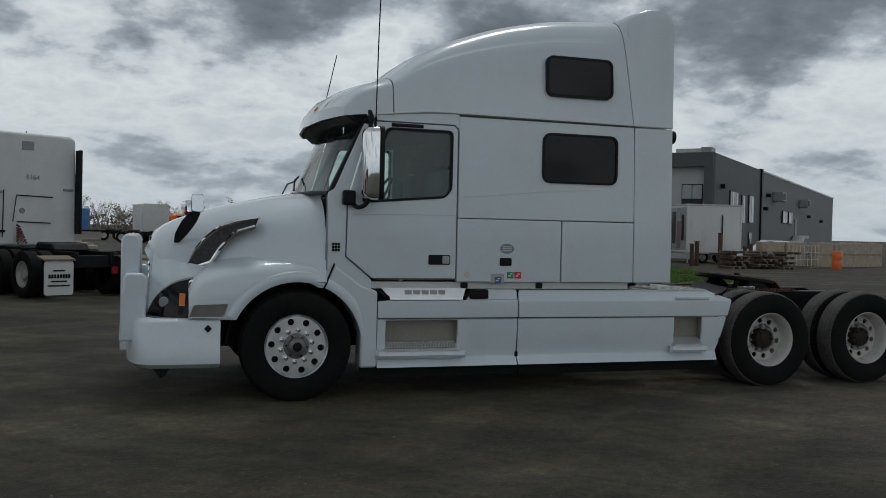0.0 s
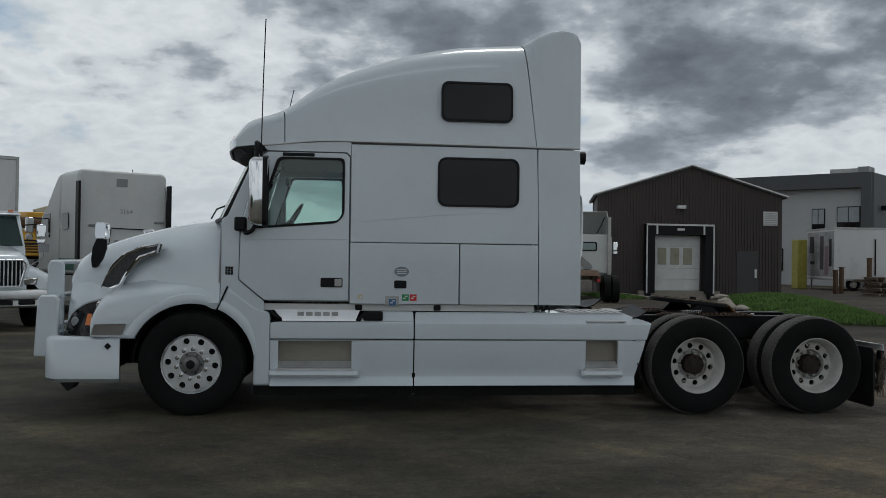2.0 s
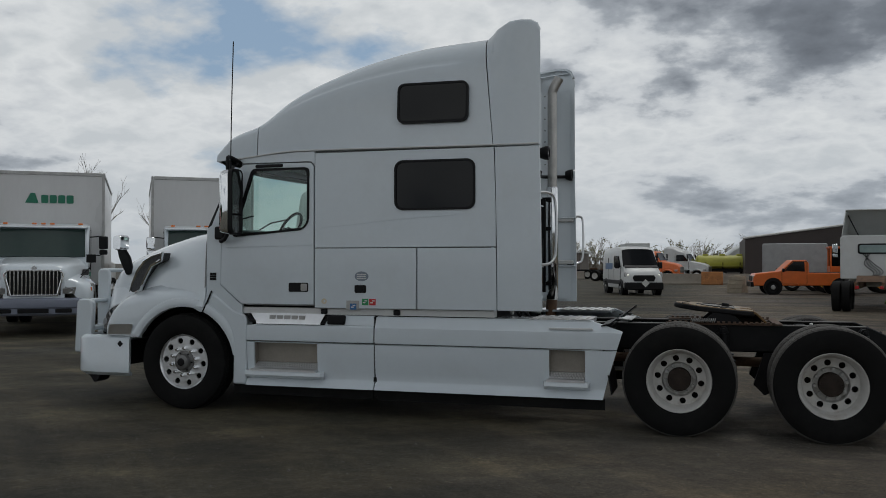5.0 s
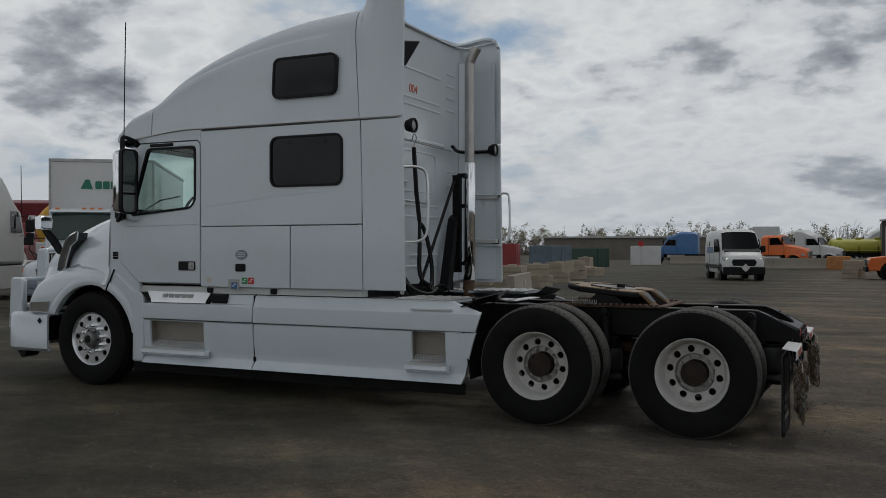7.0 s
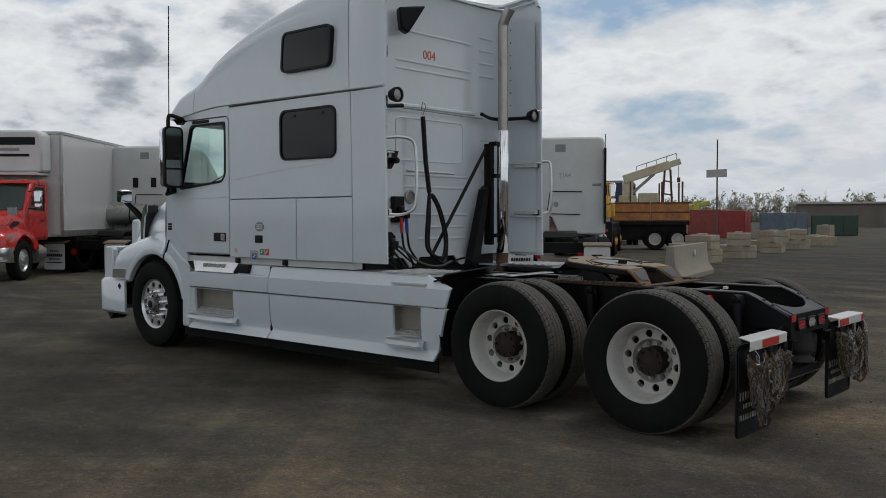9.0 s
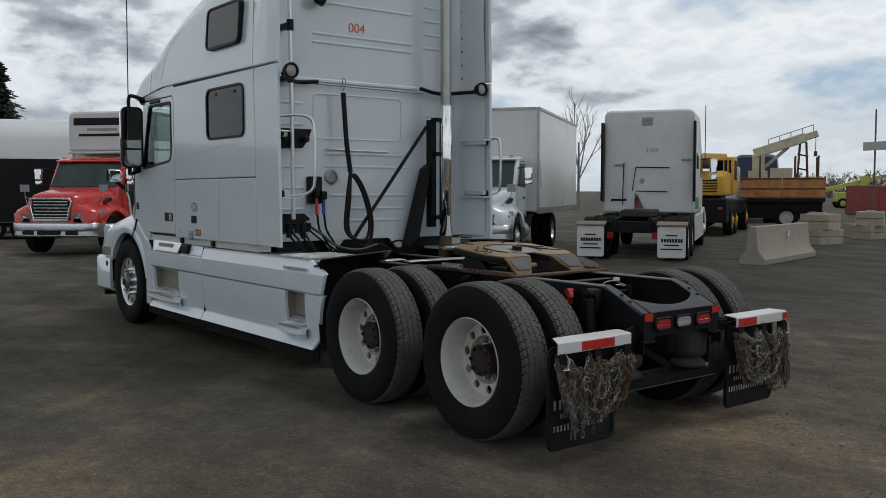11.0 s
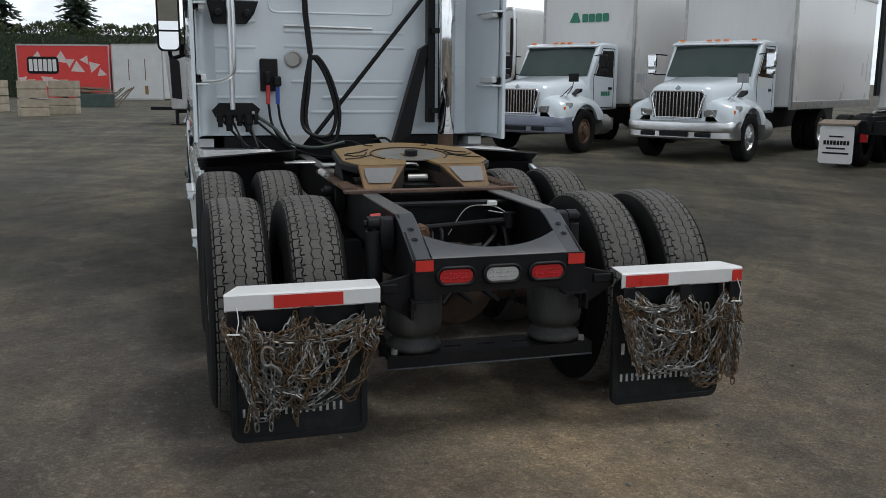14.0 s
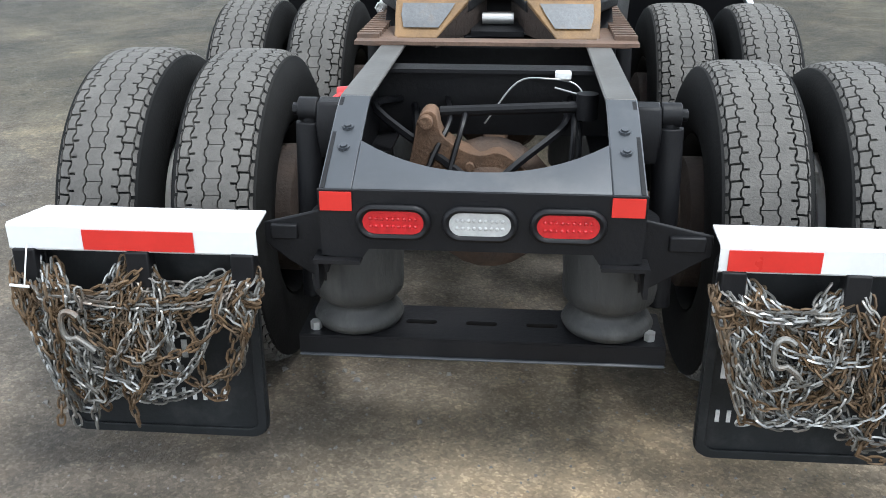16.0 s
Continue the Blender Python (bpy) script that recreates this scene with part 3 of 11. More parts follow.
    l.new(nz(plain, 34, 6, 0.75), add.inputs[0])
    l.new(nz(plain, 3, 5, 0.6), add.inputs[2])
    l.new(add.outputs[0], bp.inputs["Height"])
    l.new(bp.outputs[0], b.inputs["Normal"])
    return m


def ground_z(x, y):
    """Height of the yard: slight unevenness, a drive that dips to the dock, and shallow hollows under the drive wheels."""
    z = 0.0
    if -14 < x < 24 and -14 < y < 30:
        z = 0.012 * noise.noise((x * 0.35, y * 0.5, 0)) + 0.006 * noise.noise((x * 1.3, y * 1.7, 4))
    if y < 41:
        z -= 1.02 * max(0, min(1, (2.75 - abs(x - 18.6)) / 0.5)) * max(0, min(1, (y - 24.0) / 14.0))
    wide = math.exp(-((x - 7.6) / 2.6) ** 2)
    return z - wide * (0.036 * math.exp(-((y - 10.5) / 1.3) ** 2) + 0.018 * math.exp(-((y - 8.1) / 0.9) ** 2))


def build_ground():
    """One sheet, fine and gently uneven round the truck, coarse out to the horizon."""
    bm = bmesh.new()
    fine = list(np.arange(-14, 24.1, 0.4))
    out = [28, 34, 42, 55, 75, 110, 180, 320, 600, 1200, 2400]
    xs = [-14 - (o - 24) for o in out[::-1]] + fine + out
    ys = [-14 - (o - 24) for o in out[::-1]] + list(np.arange(-14, 42.1, 0.5)) + [45, 50, 58, 70, 90, 130, 200, 340, 600, 1200, 2400]

    grid = [[bm.verts.new((x, y, ground_z(x, y))) for x in xs] for y in ys]
    for a, c in zip(grid, grid[1:]):
        for i in range(len(xs) - 1):
            bm.faces.new((a[i], a[i + 1], c[i + 1], c[i]))
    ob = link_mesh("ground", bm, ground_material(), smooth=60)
    tagged(ob, "packed grey gravel and brown dirt of a truck yard, with wheel tracks", "ground", kind="structure")


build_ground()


def build_gravel():
    """Loose stones where the camera comes close to the ground."""
    rng = random.Random(5)
    bm = bmesh.new()
    for _ in range(9000):
        x, y = rng.uniform(7.6, 12.0), rng.uniform(5.0, 13.5)
        if rng.random() < 0.35:
            x, y = rng.uniform(-1, 12), rng.uniform(1.5, 7.5)
        s = rng.uniform(0.0025, 0.007) * (1 if rng.random() < 0.93 else 2.2)
        c = Vector((x, y, ground_z(x, y) + s * 0.25))
        a = rng.uniform(0, 6.28)
        vs = [bm.verts.new(c + Vector((s * math.cos(a + k * 2.1) * rng.uniform(0.7, 1.4), s * math.sin(a + k * 2.1) * rng.uniform(0.7, 1.4), -s * 0.4))) for k in range(3)]
        tops = [bm.verts.new(c + Vector((s * 0.6 * math.cos(a + 1 + k * 2.1), s * 0.6 * math.sin(a + 1 + k * 2.1), s * 0.5))) for k in range(3)]
        bm.faces.new(tops)
        for k in range(3):
            j = (k + 1) % 3
            bm.faces.new((vs[k], vs[j], tops[k]))
            bm.faces.new((vs[j], tops[j], tops[k]))
    ob = link_mesh("gravel", bm, STONE, smooth=0)
    tagged(ob, "loose grey gravel stones scattered over the dirt", "gravel", kind="stuff")


build_gravel()


# ---- the white tractor: x runs back from its front axle, y towards its far side ----
rig = thing("semi_truck", "white sleeper tractor unit with tall roof fairing on packed dirt", "truck", (1.636, 9.36, 0))
W = 1.24
ROOF = [(0.40, 2.78), (0.47, 2.87), (0.56, 2.97), (0.88, 3.10), (1.23, 3.37), (1.57, 3.55), (2.16, 3.75), (2.75, 3.86), (3.32, 3.90)]
EAVE = [(0.40, 2.68), (0.70, 2.715), (1.37, 2.775), (3.42, 2.765)]


SECTION = [math.asin(k ** (1 / 0.26)) for k in (0, 0.12, 0.24, 0.36, 0.48, 0.58, 0.67, 0.735, 0.75, 0.765, 0.79)]
SECTION += [SECTION[-1] + (math.pi / 2 - SECTION[-1]) * k / 12 for k in range(1, 13)]


def seam_lean(x, k):
    """The joint before the rear fairing leans back towards its foot; k is the height up the side."""
    near = max(0, 1 - abs(x - 3.33) / 0.8) if x < 3.33 else max(0, 1 - (x - 3.33) / 0.5)
    return 0.12 * near * (1 - k)


def fairing_row(x, h, zb):
    """Half a section of the roof, mirrored: upright sides with a pressed crease that round over into the crown."""
    half = []
    crease = 0.013 * min(1, max(0, (x - 1.0) / 0.4)) * min(1, max(0, (3.15 - x) / 0.25))
    for a in SECTION:
        y, z = W * max(0, math.cos(a)) ** 0.24, math.sin(a) ** 0.26
        y *= 1 - 0.075 * z * (h - zb) / 1.1
        y -= crease * min(1, max(0, (z - 0.735) / 0.03)) * min(1, y)
        bow = 0.19 * (1 - (y / W) ** 2) * min(1, max(0, (1.7 - x) / 1.2))
        half.append((x - bow + seam_lean(x, z), y, zb + (h - zb) * z))
    return [(a, -b, c) for a, b, c in half] + [(a, b, c) for a, b, c in half[-2::-1]]


def build_roof():
    bm = bmesh.new()
    bm_loft(bm, [fairing_row(x, interp(x, ROOF), interp(x, EAVE)) for x in np.linspace(0.885, 3.325, 34)])
    part("roof_fairing", bm, WHITE, rig, thick=0.025)
    bm = bmesh.new()
    rows = [fairing_row(x, interp(x, ROOF), interp(x, EAVE)) for x in np.linspace(0.40, 0.875, 12)]
    bm_loft(bm, [[(p[0], p[1], interp(p[0] + 0.0, EAVE)) for p in rows[0]]] + rows)
    part("roof_visor", bm, WHITE, rig, thick=0.02)
    bm = bmesh.new()
    bm_loft(bm, [[(p[0] + 0.02 + d, p[1] * 0.985, p[2] - 0.015 - e) for p in fairing_row(0.43, 2.70, 2.69)] for d, e in ((0, 0), (0.06, 0.05), (0.22, 0.03))])
    part("sun_visor", bm, BLACK, rig, thick=0.01)
    # the raised hump over the rear of the sleeper, open towards the back
    top = [(3.335, 3.905), (3.40, 3.92), (3.47, 3.945), (3.60, 3.98), (3.72, 3.995), (3.82, 3.985), (3.88, 3.95), (3.912, 3.88)]
    def hump_row(x, h, k):
        """From the rounded roof section (k=0) to upright fins with a hollow between them (k=1)."""
        base_row = fairing_row(x, h, 2.745)
        half = [(W - 0.02 * j / 16, 2.745 + (h - 0.05 - 2.745) * j / 16) for j in range(17)] + [(W - 0.035, h - 0.015), (W - 0.07, h)] + [(y, h - 0.015 - 0.10 * (1 - (y / 1.17) ** 2)) for y in (1.02, 0.75, 0.4, 0.0)]
        half = [(x + seam_lean(x, min(1, (z - 2.745) / (h - 2.745))), y, z) for y, z in half]
        fins = [(a, -y, z) for a, y, z in half] + [(a, y, z) for a, y, z in half[-2::-1]]
        return [tuple(a * (1 - k) + b * k for a, b in zip(p, q)) for p, q in zip(base_row, fins)]

    bm = bmesh.new()
    bm_loft(bm, [hump_row(x, interp(x, top), min(1, max(0, (x - 3.335) / 0.2))) for x, _ in top])
    gap = [f for f in bm.faces if f.calc_center_median().x > 3.49 and abs(f.calc_center_median().y) < 1.10]
    bmesh.ops.delete(bm, geom=gap, context='FACES')        # behind the wall only the two side fins run on
    part("rear_roof_fairing", bm, WHITE, rig, thick=0.03)
    for i in range(5):                                      # marker lamps over the windscreen
        y = (-2 + i) * 0.36
        bm = bmesh.new()
        bm_prism(bm, [(0, 0), (0.06, 0), (0.05, 0.02), (0.012, 0.02)], y - 0.035, y + 0.035, pose(0.445 - 0.19 * (1 - (y / W) ** 2), 0, 2.80, 0, -55))
        part("marker_lamp", bm, AMBER, rig)


build_roof()


def door_loop(g=0.0):
    return [(0.445 + g, 1.36), (0.455 + g, 1.90), (0.655 + g, 2.60 - g), (0.72, 2.645 - g), (1.50 - g, 2.645 - g), (1.535 - g, 2.60), (1.54 - g, 1.15 + g), (0.70, 1.15 + g)]


def window_loop(g=0.0):
    return round_poly([(0.60 - g, 1.885 - g), (1.41, 1.955 - g), (1.462 + g, 2.02), (1.462 + g, 2.572 + g), (0.835 - g, 2.572 + g)], 0.055)


def build_cab_sides():
    for s in (-1, 1):
        y0, y1 = s * W, s * (W - 0.05)
        bm = bmesh.new()
        bm_plate(bm, [[(0.27, 1.16), (0.27, 1.955), (0.33, 2.0), (0.60, 2.62), (0.65, 2.612), (0.452, 1.905), (0.442, 1.352), (0.698, 1.142), (0.698, 1.05)][::-1]], s * (W - 0.015), s * (W - 0.07))
        part("cowl_panel", bm, WHITE, rig, bevel=0.008)
        bm = bmesh.new()
        bm_plate(bm, [door_loop(0.005), window_loop(0.02)], y0, y1)
        dr = part("door", bm, WHITE, rig, bevel=0.006)
        bm = bmesh.new()
        bm_plate(bm, [window_loop(0.02), window_loop(-0.004)], s * (W + 0.006), s * (W - 0.03))
        part("window_seal", bm, BLACK, dr)
        bm = bmesh.new()
        bm_plate(bm, [window_loop(0.0)], s * (W - 0.012), s * (W - 0.017))
        gl = part("window_pane", bm, PANE, dr, smooth=0)
        gl.visible_shadow = False
        bm = bmesh.new()
        bm_plate(bm, [rrect(1.255, 1.475, 1.29, 1.385, 0.015)], s * (W + 0.008), s * (W - 0.01))
        hd = part("door_handle", bm, BLACK, dr, "black recessed door handle")
        bm = bmesh.new()
        bm_plate(bm, [rrect(1.395, 1.465, 1.30, 1.375, 0.01)], s * (W + 0.014), s * (W + 0.006))
        bm_cyl(bm, (1.43, s * (W + 0.012), 1.335), (1.43, s * (W + 0.022), 1.335), 0.012)
        part("lock", bm, DULLMETAL, hd)
        bm = bmesh.new()
        bm_plate(bm, [[(0.72, 2.653), (0.66, 2.690), (0.90, 2.725), (1.37, 2.755), (1.543, 2.755), (1.543, 2.60), (1.538, 2.62), (1.50, 2.653)]], s * (W - 0.003), s * (W - 0.04))
        part("door_header", bm, WHITE, rig)
        for nm, pts in (("door_crease", [(0.50, 1.755), (0.9, 1.765), (1.52, 1.775)]), ("panel_crease", [(1.62, 1.955), (1.95, 1.985), (2.4, 2.03), (3.1, 2.075)])):
            bm = bmesh.new()
            bm_tube(bm, [(x, s * (W - 0.0035), z) for x, z in pts], 0.006, 6)
            part(nm, bm, WHITE, rig)
        # sleeper wall: a tall panel with its window, two luggage doors and the rear extender
        bm = bmesh.new()
        bm_plate(bm, [[(1.547, 1.748), (1.547, 2.735), (3.455, 2.735), (3.475, 2.10), (3.478, 1.752)], rrect(2.45, 3.245, 2.15, 2.605, 0.06)], y0, y1)
        part("sleeper_panel", bm, WHITE, rig, bevel=0.006)
        bm = bmesh.new()
        bm_plate(bm, [rrect(2.425, 3.27, 2.125, 2.63, 0.085), rrect(2.447, 3.248, 2.147, 2.608, 0.07)], s * (W + 0.014), s * (W - 0.04))
        wf = part("window_frame", bm, BLACK, rig, "black rubber window frame")
        bm = bmesh.new()
        bm_plate(bm, [rrect(2.44, 3.255, 2.14, 2.615, 0.07)], s * (W + 0.002), s * (W - 0.012))
        bm_box(bm, 2.60, 2.66, s * (W - 0.006), s * (W + 0.012), 2.55, 2.575)
        bm_box(bm, 3.02, 3.08, s * (W - 0.006), s * (W + 0.012), 2.55, 2.575)
        part("pane", bm, DARKGLASS, wf)
        bm = bmesh.new()
        bm_plate(bm, [[(1.547, 1.125), (1.547, 1.742), (2.655, 1.742), (2.655, 1.125)]], y0, y1)
        ld = part("luggage_door", bm, WHITE, rig, bevel=0.006)
        bm = bmesh.new()
        bm_plate(bm, [rrect(1.995, 2.12, 1.285, 1.365, 0.015)], s * (W + 0.006), s * (W - 0.01))
        bm_plate(bm, [rrect(2.02, 2.095, 1.30, 1.35, 0.012)], s * (W + 0.012), s * (W + 0.004))
        part("latch", bm, BLACK, ld)
        bm = bmesh.new()
        bm_plate(bm, [[(2.668, 1.125), (2.668, 1.742), (3.478, 1.742), (3.484, 1.125)]], y0, y1)
        part("luggage_door", bm, WHITE, rig, bevel=0.006)
        bm = bmesh.new()
        bm_plate(bm, [[(3.492, 1.125), (3.486, 1.75), (3.466, 2.735), (3.91, 2.735), (3.93, 1.60), (3.935, 1.125)]], y0, s * (W - 0.03))
        bm_box(bm, 3.49, 3.93, s * (W - 0.12), s * (W - 0.03), 1.55, 1.565)
        bm_box(bm, 3.49, 3.93, s * (W - 0.12), s * (W - 0.03), 2.14, 2.155)
        part("side_extender", bm, WHITE, rig, bevel=0.006)
        # high window in the fairing
        bm = bmesh.new()
        lean = pose(0, s * (W - 0.012), 3.205, 4.0 * s)
        bm_plate(bm, [rrect(2.455, 3.195, -0.205, 0.205, 0.07), rrect(2.477, 3.173, -0.183, 0.183, 0.055)], 0.022 * s, -0.05 * s, lean)
        wf = part("window_frame", bm, BLACK, rig, "black rubber window frame")
        bm = bmesh.new()
        bm_plate(bm, [rrect(2.47, 3.18, -0.19, 0.19, 0.055)], 0.014 * s, -0.02 * s, lean)
        part("pane", bm, DARKGLASS, wf)
        # dark joint behind the panel gaps
        bm = bmesh.new()
        bm_plate(bm, [[(0.42, 1.32), (0.44, 1.88), (0.62, 1.885), (1.50, 1.885), (1.50, 2.60), (0.66, 2.60), (0.70, 2.77), (3.46, 2.77), (3.46, 1.14), (0.74, 1.14)]], s * (W - 0.052), s * (W - 0.06))
        part("inner_skin", bm, GREYCAST, rig)
        bm = bmesh.new()
        bm_box(bm, 0.62, 3.45, s * (W - 0.045), s * (W - 0.16), 1.055, 1.12)
        part("body_sill", bm, WHITE_OLD, rig)
        for xc in (1.64, 2.44):
            boxpart("cab_mount", BLACK, rig, xc - 0.035, xc + 0.035, s * (W - 0.02), s * (W - 0.1), 1.06, 1.115)
        # roof gutter line
        bm = bmesh.new()
        bm_loft(bm, [[(x, s * (W + d), interp(x, EAVE) + e) for d, e in ((-0.02, 0.005), (0.012, -0.002), (0.012, -0.014), (-0.02, -0.022))] for x in np.linspace(0.62, 3.90, 24)], close=True, caps=True)
        part("roof_gutter", bm, WHITE_OLD, rig)
        boxpart("door_top_rail", BLACK, rig, 0.86, 1.18, s * (W + 0.01), s * (W - 0.03), 2.60, 2.635)


build_cab_sides()


def build_cab_inside():
    def arc(x, y, z, b):
        return (x - b * (1 - (y / 1.2) ** 2), y, z)

    ys = np.linspace(-1.17, 1.17, 15)
    bm = bmesh.new()
    bm_loft(bm, [[arc(0.30 + 0.335 * k, y * (1 - 0.03 * k), 1.965 + 0.70 * k, 0.20) for y in ys] for k in np.linspace(0, 1, 7)])
    ws = part("windscreen", bm, SHIELD, rig, "greenish laminated windscreen")
    ws.visible_shadow = False
    bm = bmesh.new()
    for s in (-1, 1):
        bm_tube(bm, [arc(0.30 + 0.335 * k, s * (1.19 - 0.02 * k), 1.96 + 0.71 * k, 0.0) for k in np.linspace(0, 1, 6)], 0.035, 6)
    bm_tube(bm, [arc(0.29, y, 1.955, 0.20) for y in ys], 0.022, 6)
    part("windscreen_surround", bm, BLACK, rig)
    for y in (-0.45, 0.35):
        bm = bmesh.new()
        bm_tube(bm, [arc(0.25, y, 1.99, 0.22), arc(0.30, y + 0.2, 2.1, 0.22), arc(0.40, y + 0.45, 2.16, 0.23)], 0.01, 5)
        part("wiper", bm, BLACK, rig)
    bm = bmesh.new()
    bm_box(bm, 0.30, 0.62, -1.14, 1.14, 1.30, 1.93)
    bm_box(bm, 0.45, 0.75, -0.9, -0.25, 1.55, 1.90)
    part("dashboard", bm, INTERIOR, rig, bevel=0.04)
    bm = bmesh.new()
    bm_tube(bm, [Vector((0.93, -0.55, 1.98)) + Vector((0.10 * math.cos(a), 0.21 * math.sin(a), 0.17 * math.cos(a))) for a in np.linspace(0, 2 * math.pi, 24, endpoint=False)], 0.016, 8, closed=True)
    bm_cyl(bm, (0.93, -0.55, 1.98), (0.72, -0.55, 1.80), 0.03)
    bm_tube(bm, [(0.93, -0.75, 1.98), (0.90, -0.55, 1.97), (0.93, -0.35, 1.98)], 0.014, 6)
    part("steering_wheel", bm, BLACK, rig)
    for y in (-0.58, 0.58):
        bm = bmesh.new()
        bm_box(bm, 1.10, 1.60, y - 0.25, y + 0.25, 1.48, 1.66)
        bm_box(bm, 1.50, 1.66, y - 0.24, y + 0.24, 1.62, 2.25, pose(0, 0, 0))
        bm_box(bm, 1.53, 1.63, y - 0.13, y + 0.13, 2.27, 2.47)
        part("seat", bm, SEATCLOTH, rig, bevel=0.05)
    boxpart("cab_floor", INTERIOR, rig, 0.45, 3.38, -1.17, 1.17, 1.14, 1.30)
    boxpart("sleeper_curtain", INTERIOR, rig, 1.78, 1.84, -1.17, 1.17, 1.30, 3.3)
    boxpart("headliner", INTERIOR, rig, 0.75, 1.78, -1.1, 1.1, 2.66, 2.70)
    boxpart("inside_mirror", BLACK, rig, 0.80, 0.84, 0.35, 0.60, 2.42, 2.52)


build_cab_inside()


def build_hood():
    xs = np.linspace(-1.29, 0.262, 20)
    topz = [(-1.29, 1.37), (-1.25, 1.50), (-1.14, 1.615), (-1.0, 1.69), (-0.71, 1.80), (-0.42, 1.88), (-0.13, 1.94), (0.262, 1.985)]
    halfw = [(-1.29, 0.60), (-1.2, 0.67), (-1.0, 0.70), (-0.76, 0.79), (-0.35, 0.98), (0.262, 1.16)]
    rows = []
    for x in xs:
        h, w = interp(x, topz), interp(x, halfw)
        half = []
        for i in range(13):
            a = math.pi / 2 * i / 12
            half.append((x - 0.10 * math.sin(a) * max(0, -x - 0.5), (w + 0.08 * (1 - math.sin(a))) * math.cos(a) ** 0.42, 1.22 + (h - 1.22) * math.sin(a) ** 0.75))
        half = [(x, w + 0.13, 1.12)] + half
        rows.append([(a, -b, c) for a, b, c in half] + [(a, b, c) for a, b, c in half[-2::-1]])
    nose = [[(-1.31 + 0.01 * (1 - k), p[1] * (0.98 - 0.1 * (1 - k)), 0.80 + (p[2] - 0.80) * k) for p in rows[0]] for k in (0.0, 0.5, 0.92)]
    bm = bmesh.new()
    bm_loft(bm, nose + rows)
    part("hood", bm, WHITE, rig, thick=0.02)
    bm = bmesh.new()
    bm_plate(bm, [[(-0.46, 0.86), (-0.5, 1.35), (-0.40, 1.50), (0.40, 1.50), (0.5, 1.35), (0.46, 0.86)]], 0, 0.03, pose(-1.285, 0, 0, 0, 0, 90))
    gr = part("grille", bm, BLACK, rig)
    for i in range(9):
        boxpart("grille_bar", CHROME, gr, -1.335, -1.315, -0.44, 0.44, 0.90 + i * 0.065, 0.915 + i * 0.065, bevel=0.004)
    for s in (-1, 1):
        # seam strip between hood and cab, its grey painted in for the seam's shadow
        bm = bmesh.new()
        bm_tube(bm, [(0.272, s * 1.165, 1.93), (0.266, s * 1.215, 1.80), (0.262, s * 1.225, 1.55), (0.255, s * 1.225, 1.32)], 0.008, 6)
        part("hood_seam_shade", bm, GREYCAST, rig)
        # fender with its wheel arch
        arch = [(0.615 * math.cos(radians(a)), 0.50 + 0.615 * math.sin(radians(a))) for a in range(24, 156, 6)]
        loop = [(-0.97, 0.98), (-0.90, 1.10), (-0.80, 1.165), (-0.55, 1.225), (-0.25, 1.27), (0.05, 1.285), (0.33, 1.28)]
        rows = []
        for x in np.linspace(-0.97, 0.325, 27):
            zt = interp(x, loop)
            zb = max(0.50 + math.sqrt(max(0, 0.615 ** 2 - x * x)) if abs(x) < 0.60 else 0.0, 0.785 if x < 0 else 1.06)
            xs_in = x - 0.09 * max(0, (x - 0.1) / 0.225)
            y0 = interp(x, halfw) + 0.02
            prof = [(x, y0 - 0.04, zt + 0.125), (x, y0 * 0.6 + (W - 0.15) * 0.4, zt + 0.092), (x, W - 0.19, zt + 0.060), (x, W - 0.10, zt + 0.018), (x, W - 0.035, zt - 0.03), (x, W - 0.006, zt - 0.085),
                    (xs_in, W, zt * 0.5 + zb * 0.5 - 0.03), (xs_in, W, zb), (xs_in, W - 0.05, zb - 0.004)]
            rows.append([(px, s * py, pz) for px, py, pz in prof])
        bm = bmesh.new()
        bm_loft(bm, rows)
        part("front_fender", bm, WHITE, rig, thick=0.015, smooth=50)
        bm = bmesh.new()                                   # broad pressed lip round the arch
        bm_loft(bm, [[(r * math.cos(radians(a)), s * (W + d), 0.50 + r * math.sin(radians(a))) for r, d in ((0.612, -0.03), (0.614, 0.012 * e), (0.614 + 0.016 * e, 0.018 * e), (0.614 + 0.071 * e, 0.016 * e), (0.614 + 0.091 * e, 0.008 * e), (0.614 + 0.102 * e, -0.012))] for a, e in [(a, min(1, 0.25 + max(0, a - 10) / 40)) for a in range(10, 157, 4)]])
        part("arch_lip", bm, WHITE, rig, thick=0.004)
        bm = bmesh.new()
        back = [p for p in arch if p[0] > 0.27]
        bm_plate(bm, [[(0.345, 1.275), (0.60, 1.085), (0.76, 1.03), (0.76, 0.30), (0.60, 0.30), (0.605, 0.62)] + back + [(0.25, 1.075)]], s * W, s * (W - 0.24))
        part("rear_fender", bm, WHITE, rig, bevel=0.02)
        bm = bmesh.new()
        bm_tube(bm, [(0.340, s * (W - 0.004), 1.29), (0.285, s * (W + 0.004), 1.16), (0.262, s * (W + 0.018), 1.10), (0.243, s * (W + 0.016), 1.065)], 0.009, 6)
        part("fender_seam", bm, BLACK, rig)
        bm = bmesh.new()                                   # dark wheel well
        bm_loft(bm, [[(0.63 * math.cos(radians(a)), s * yy, 0.50 + 0.63 * math.sin(radians(a))) for a in range(0, 181, 12)] for yy in (0.98, 0.60)])
        part("wheel_well", bm, BLACK, rig, thick=0.02)
        boxpart("inner_wheel_well", BLACK, rig, -0.95, 0.62, s * 0.50, s * 0.60, 0.45, 1.3)
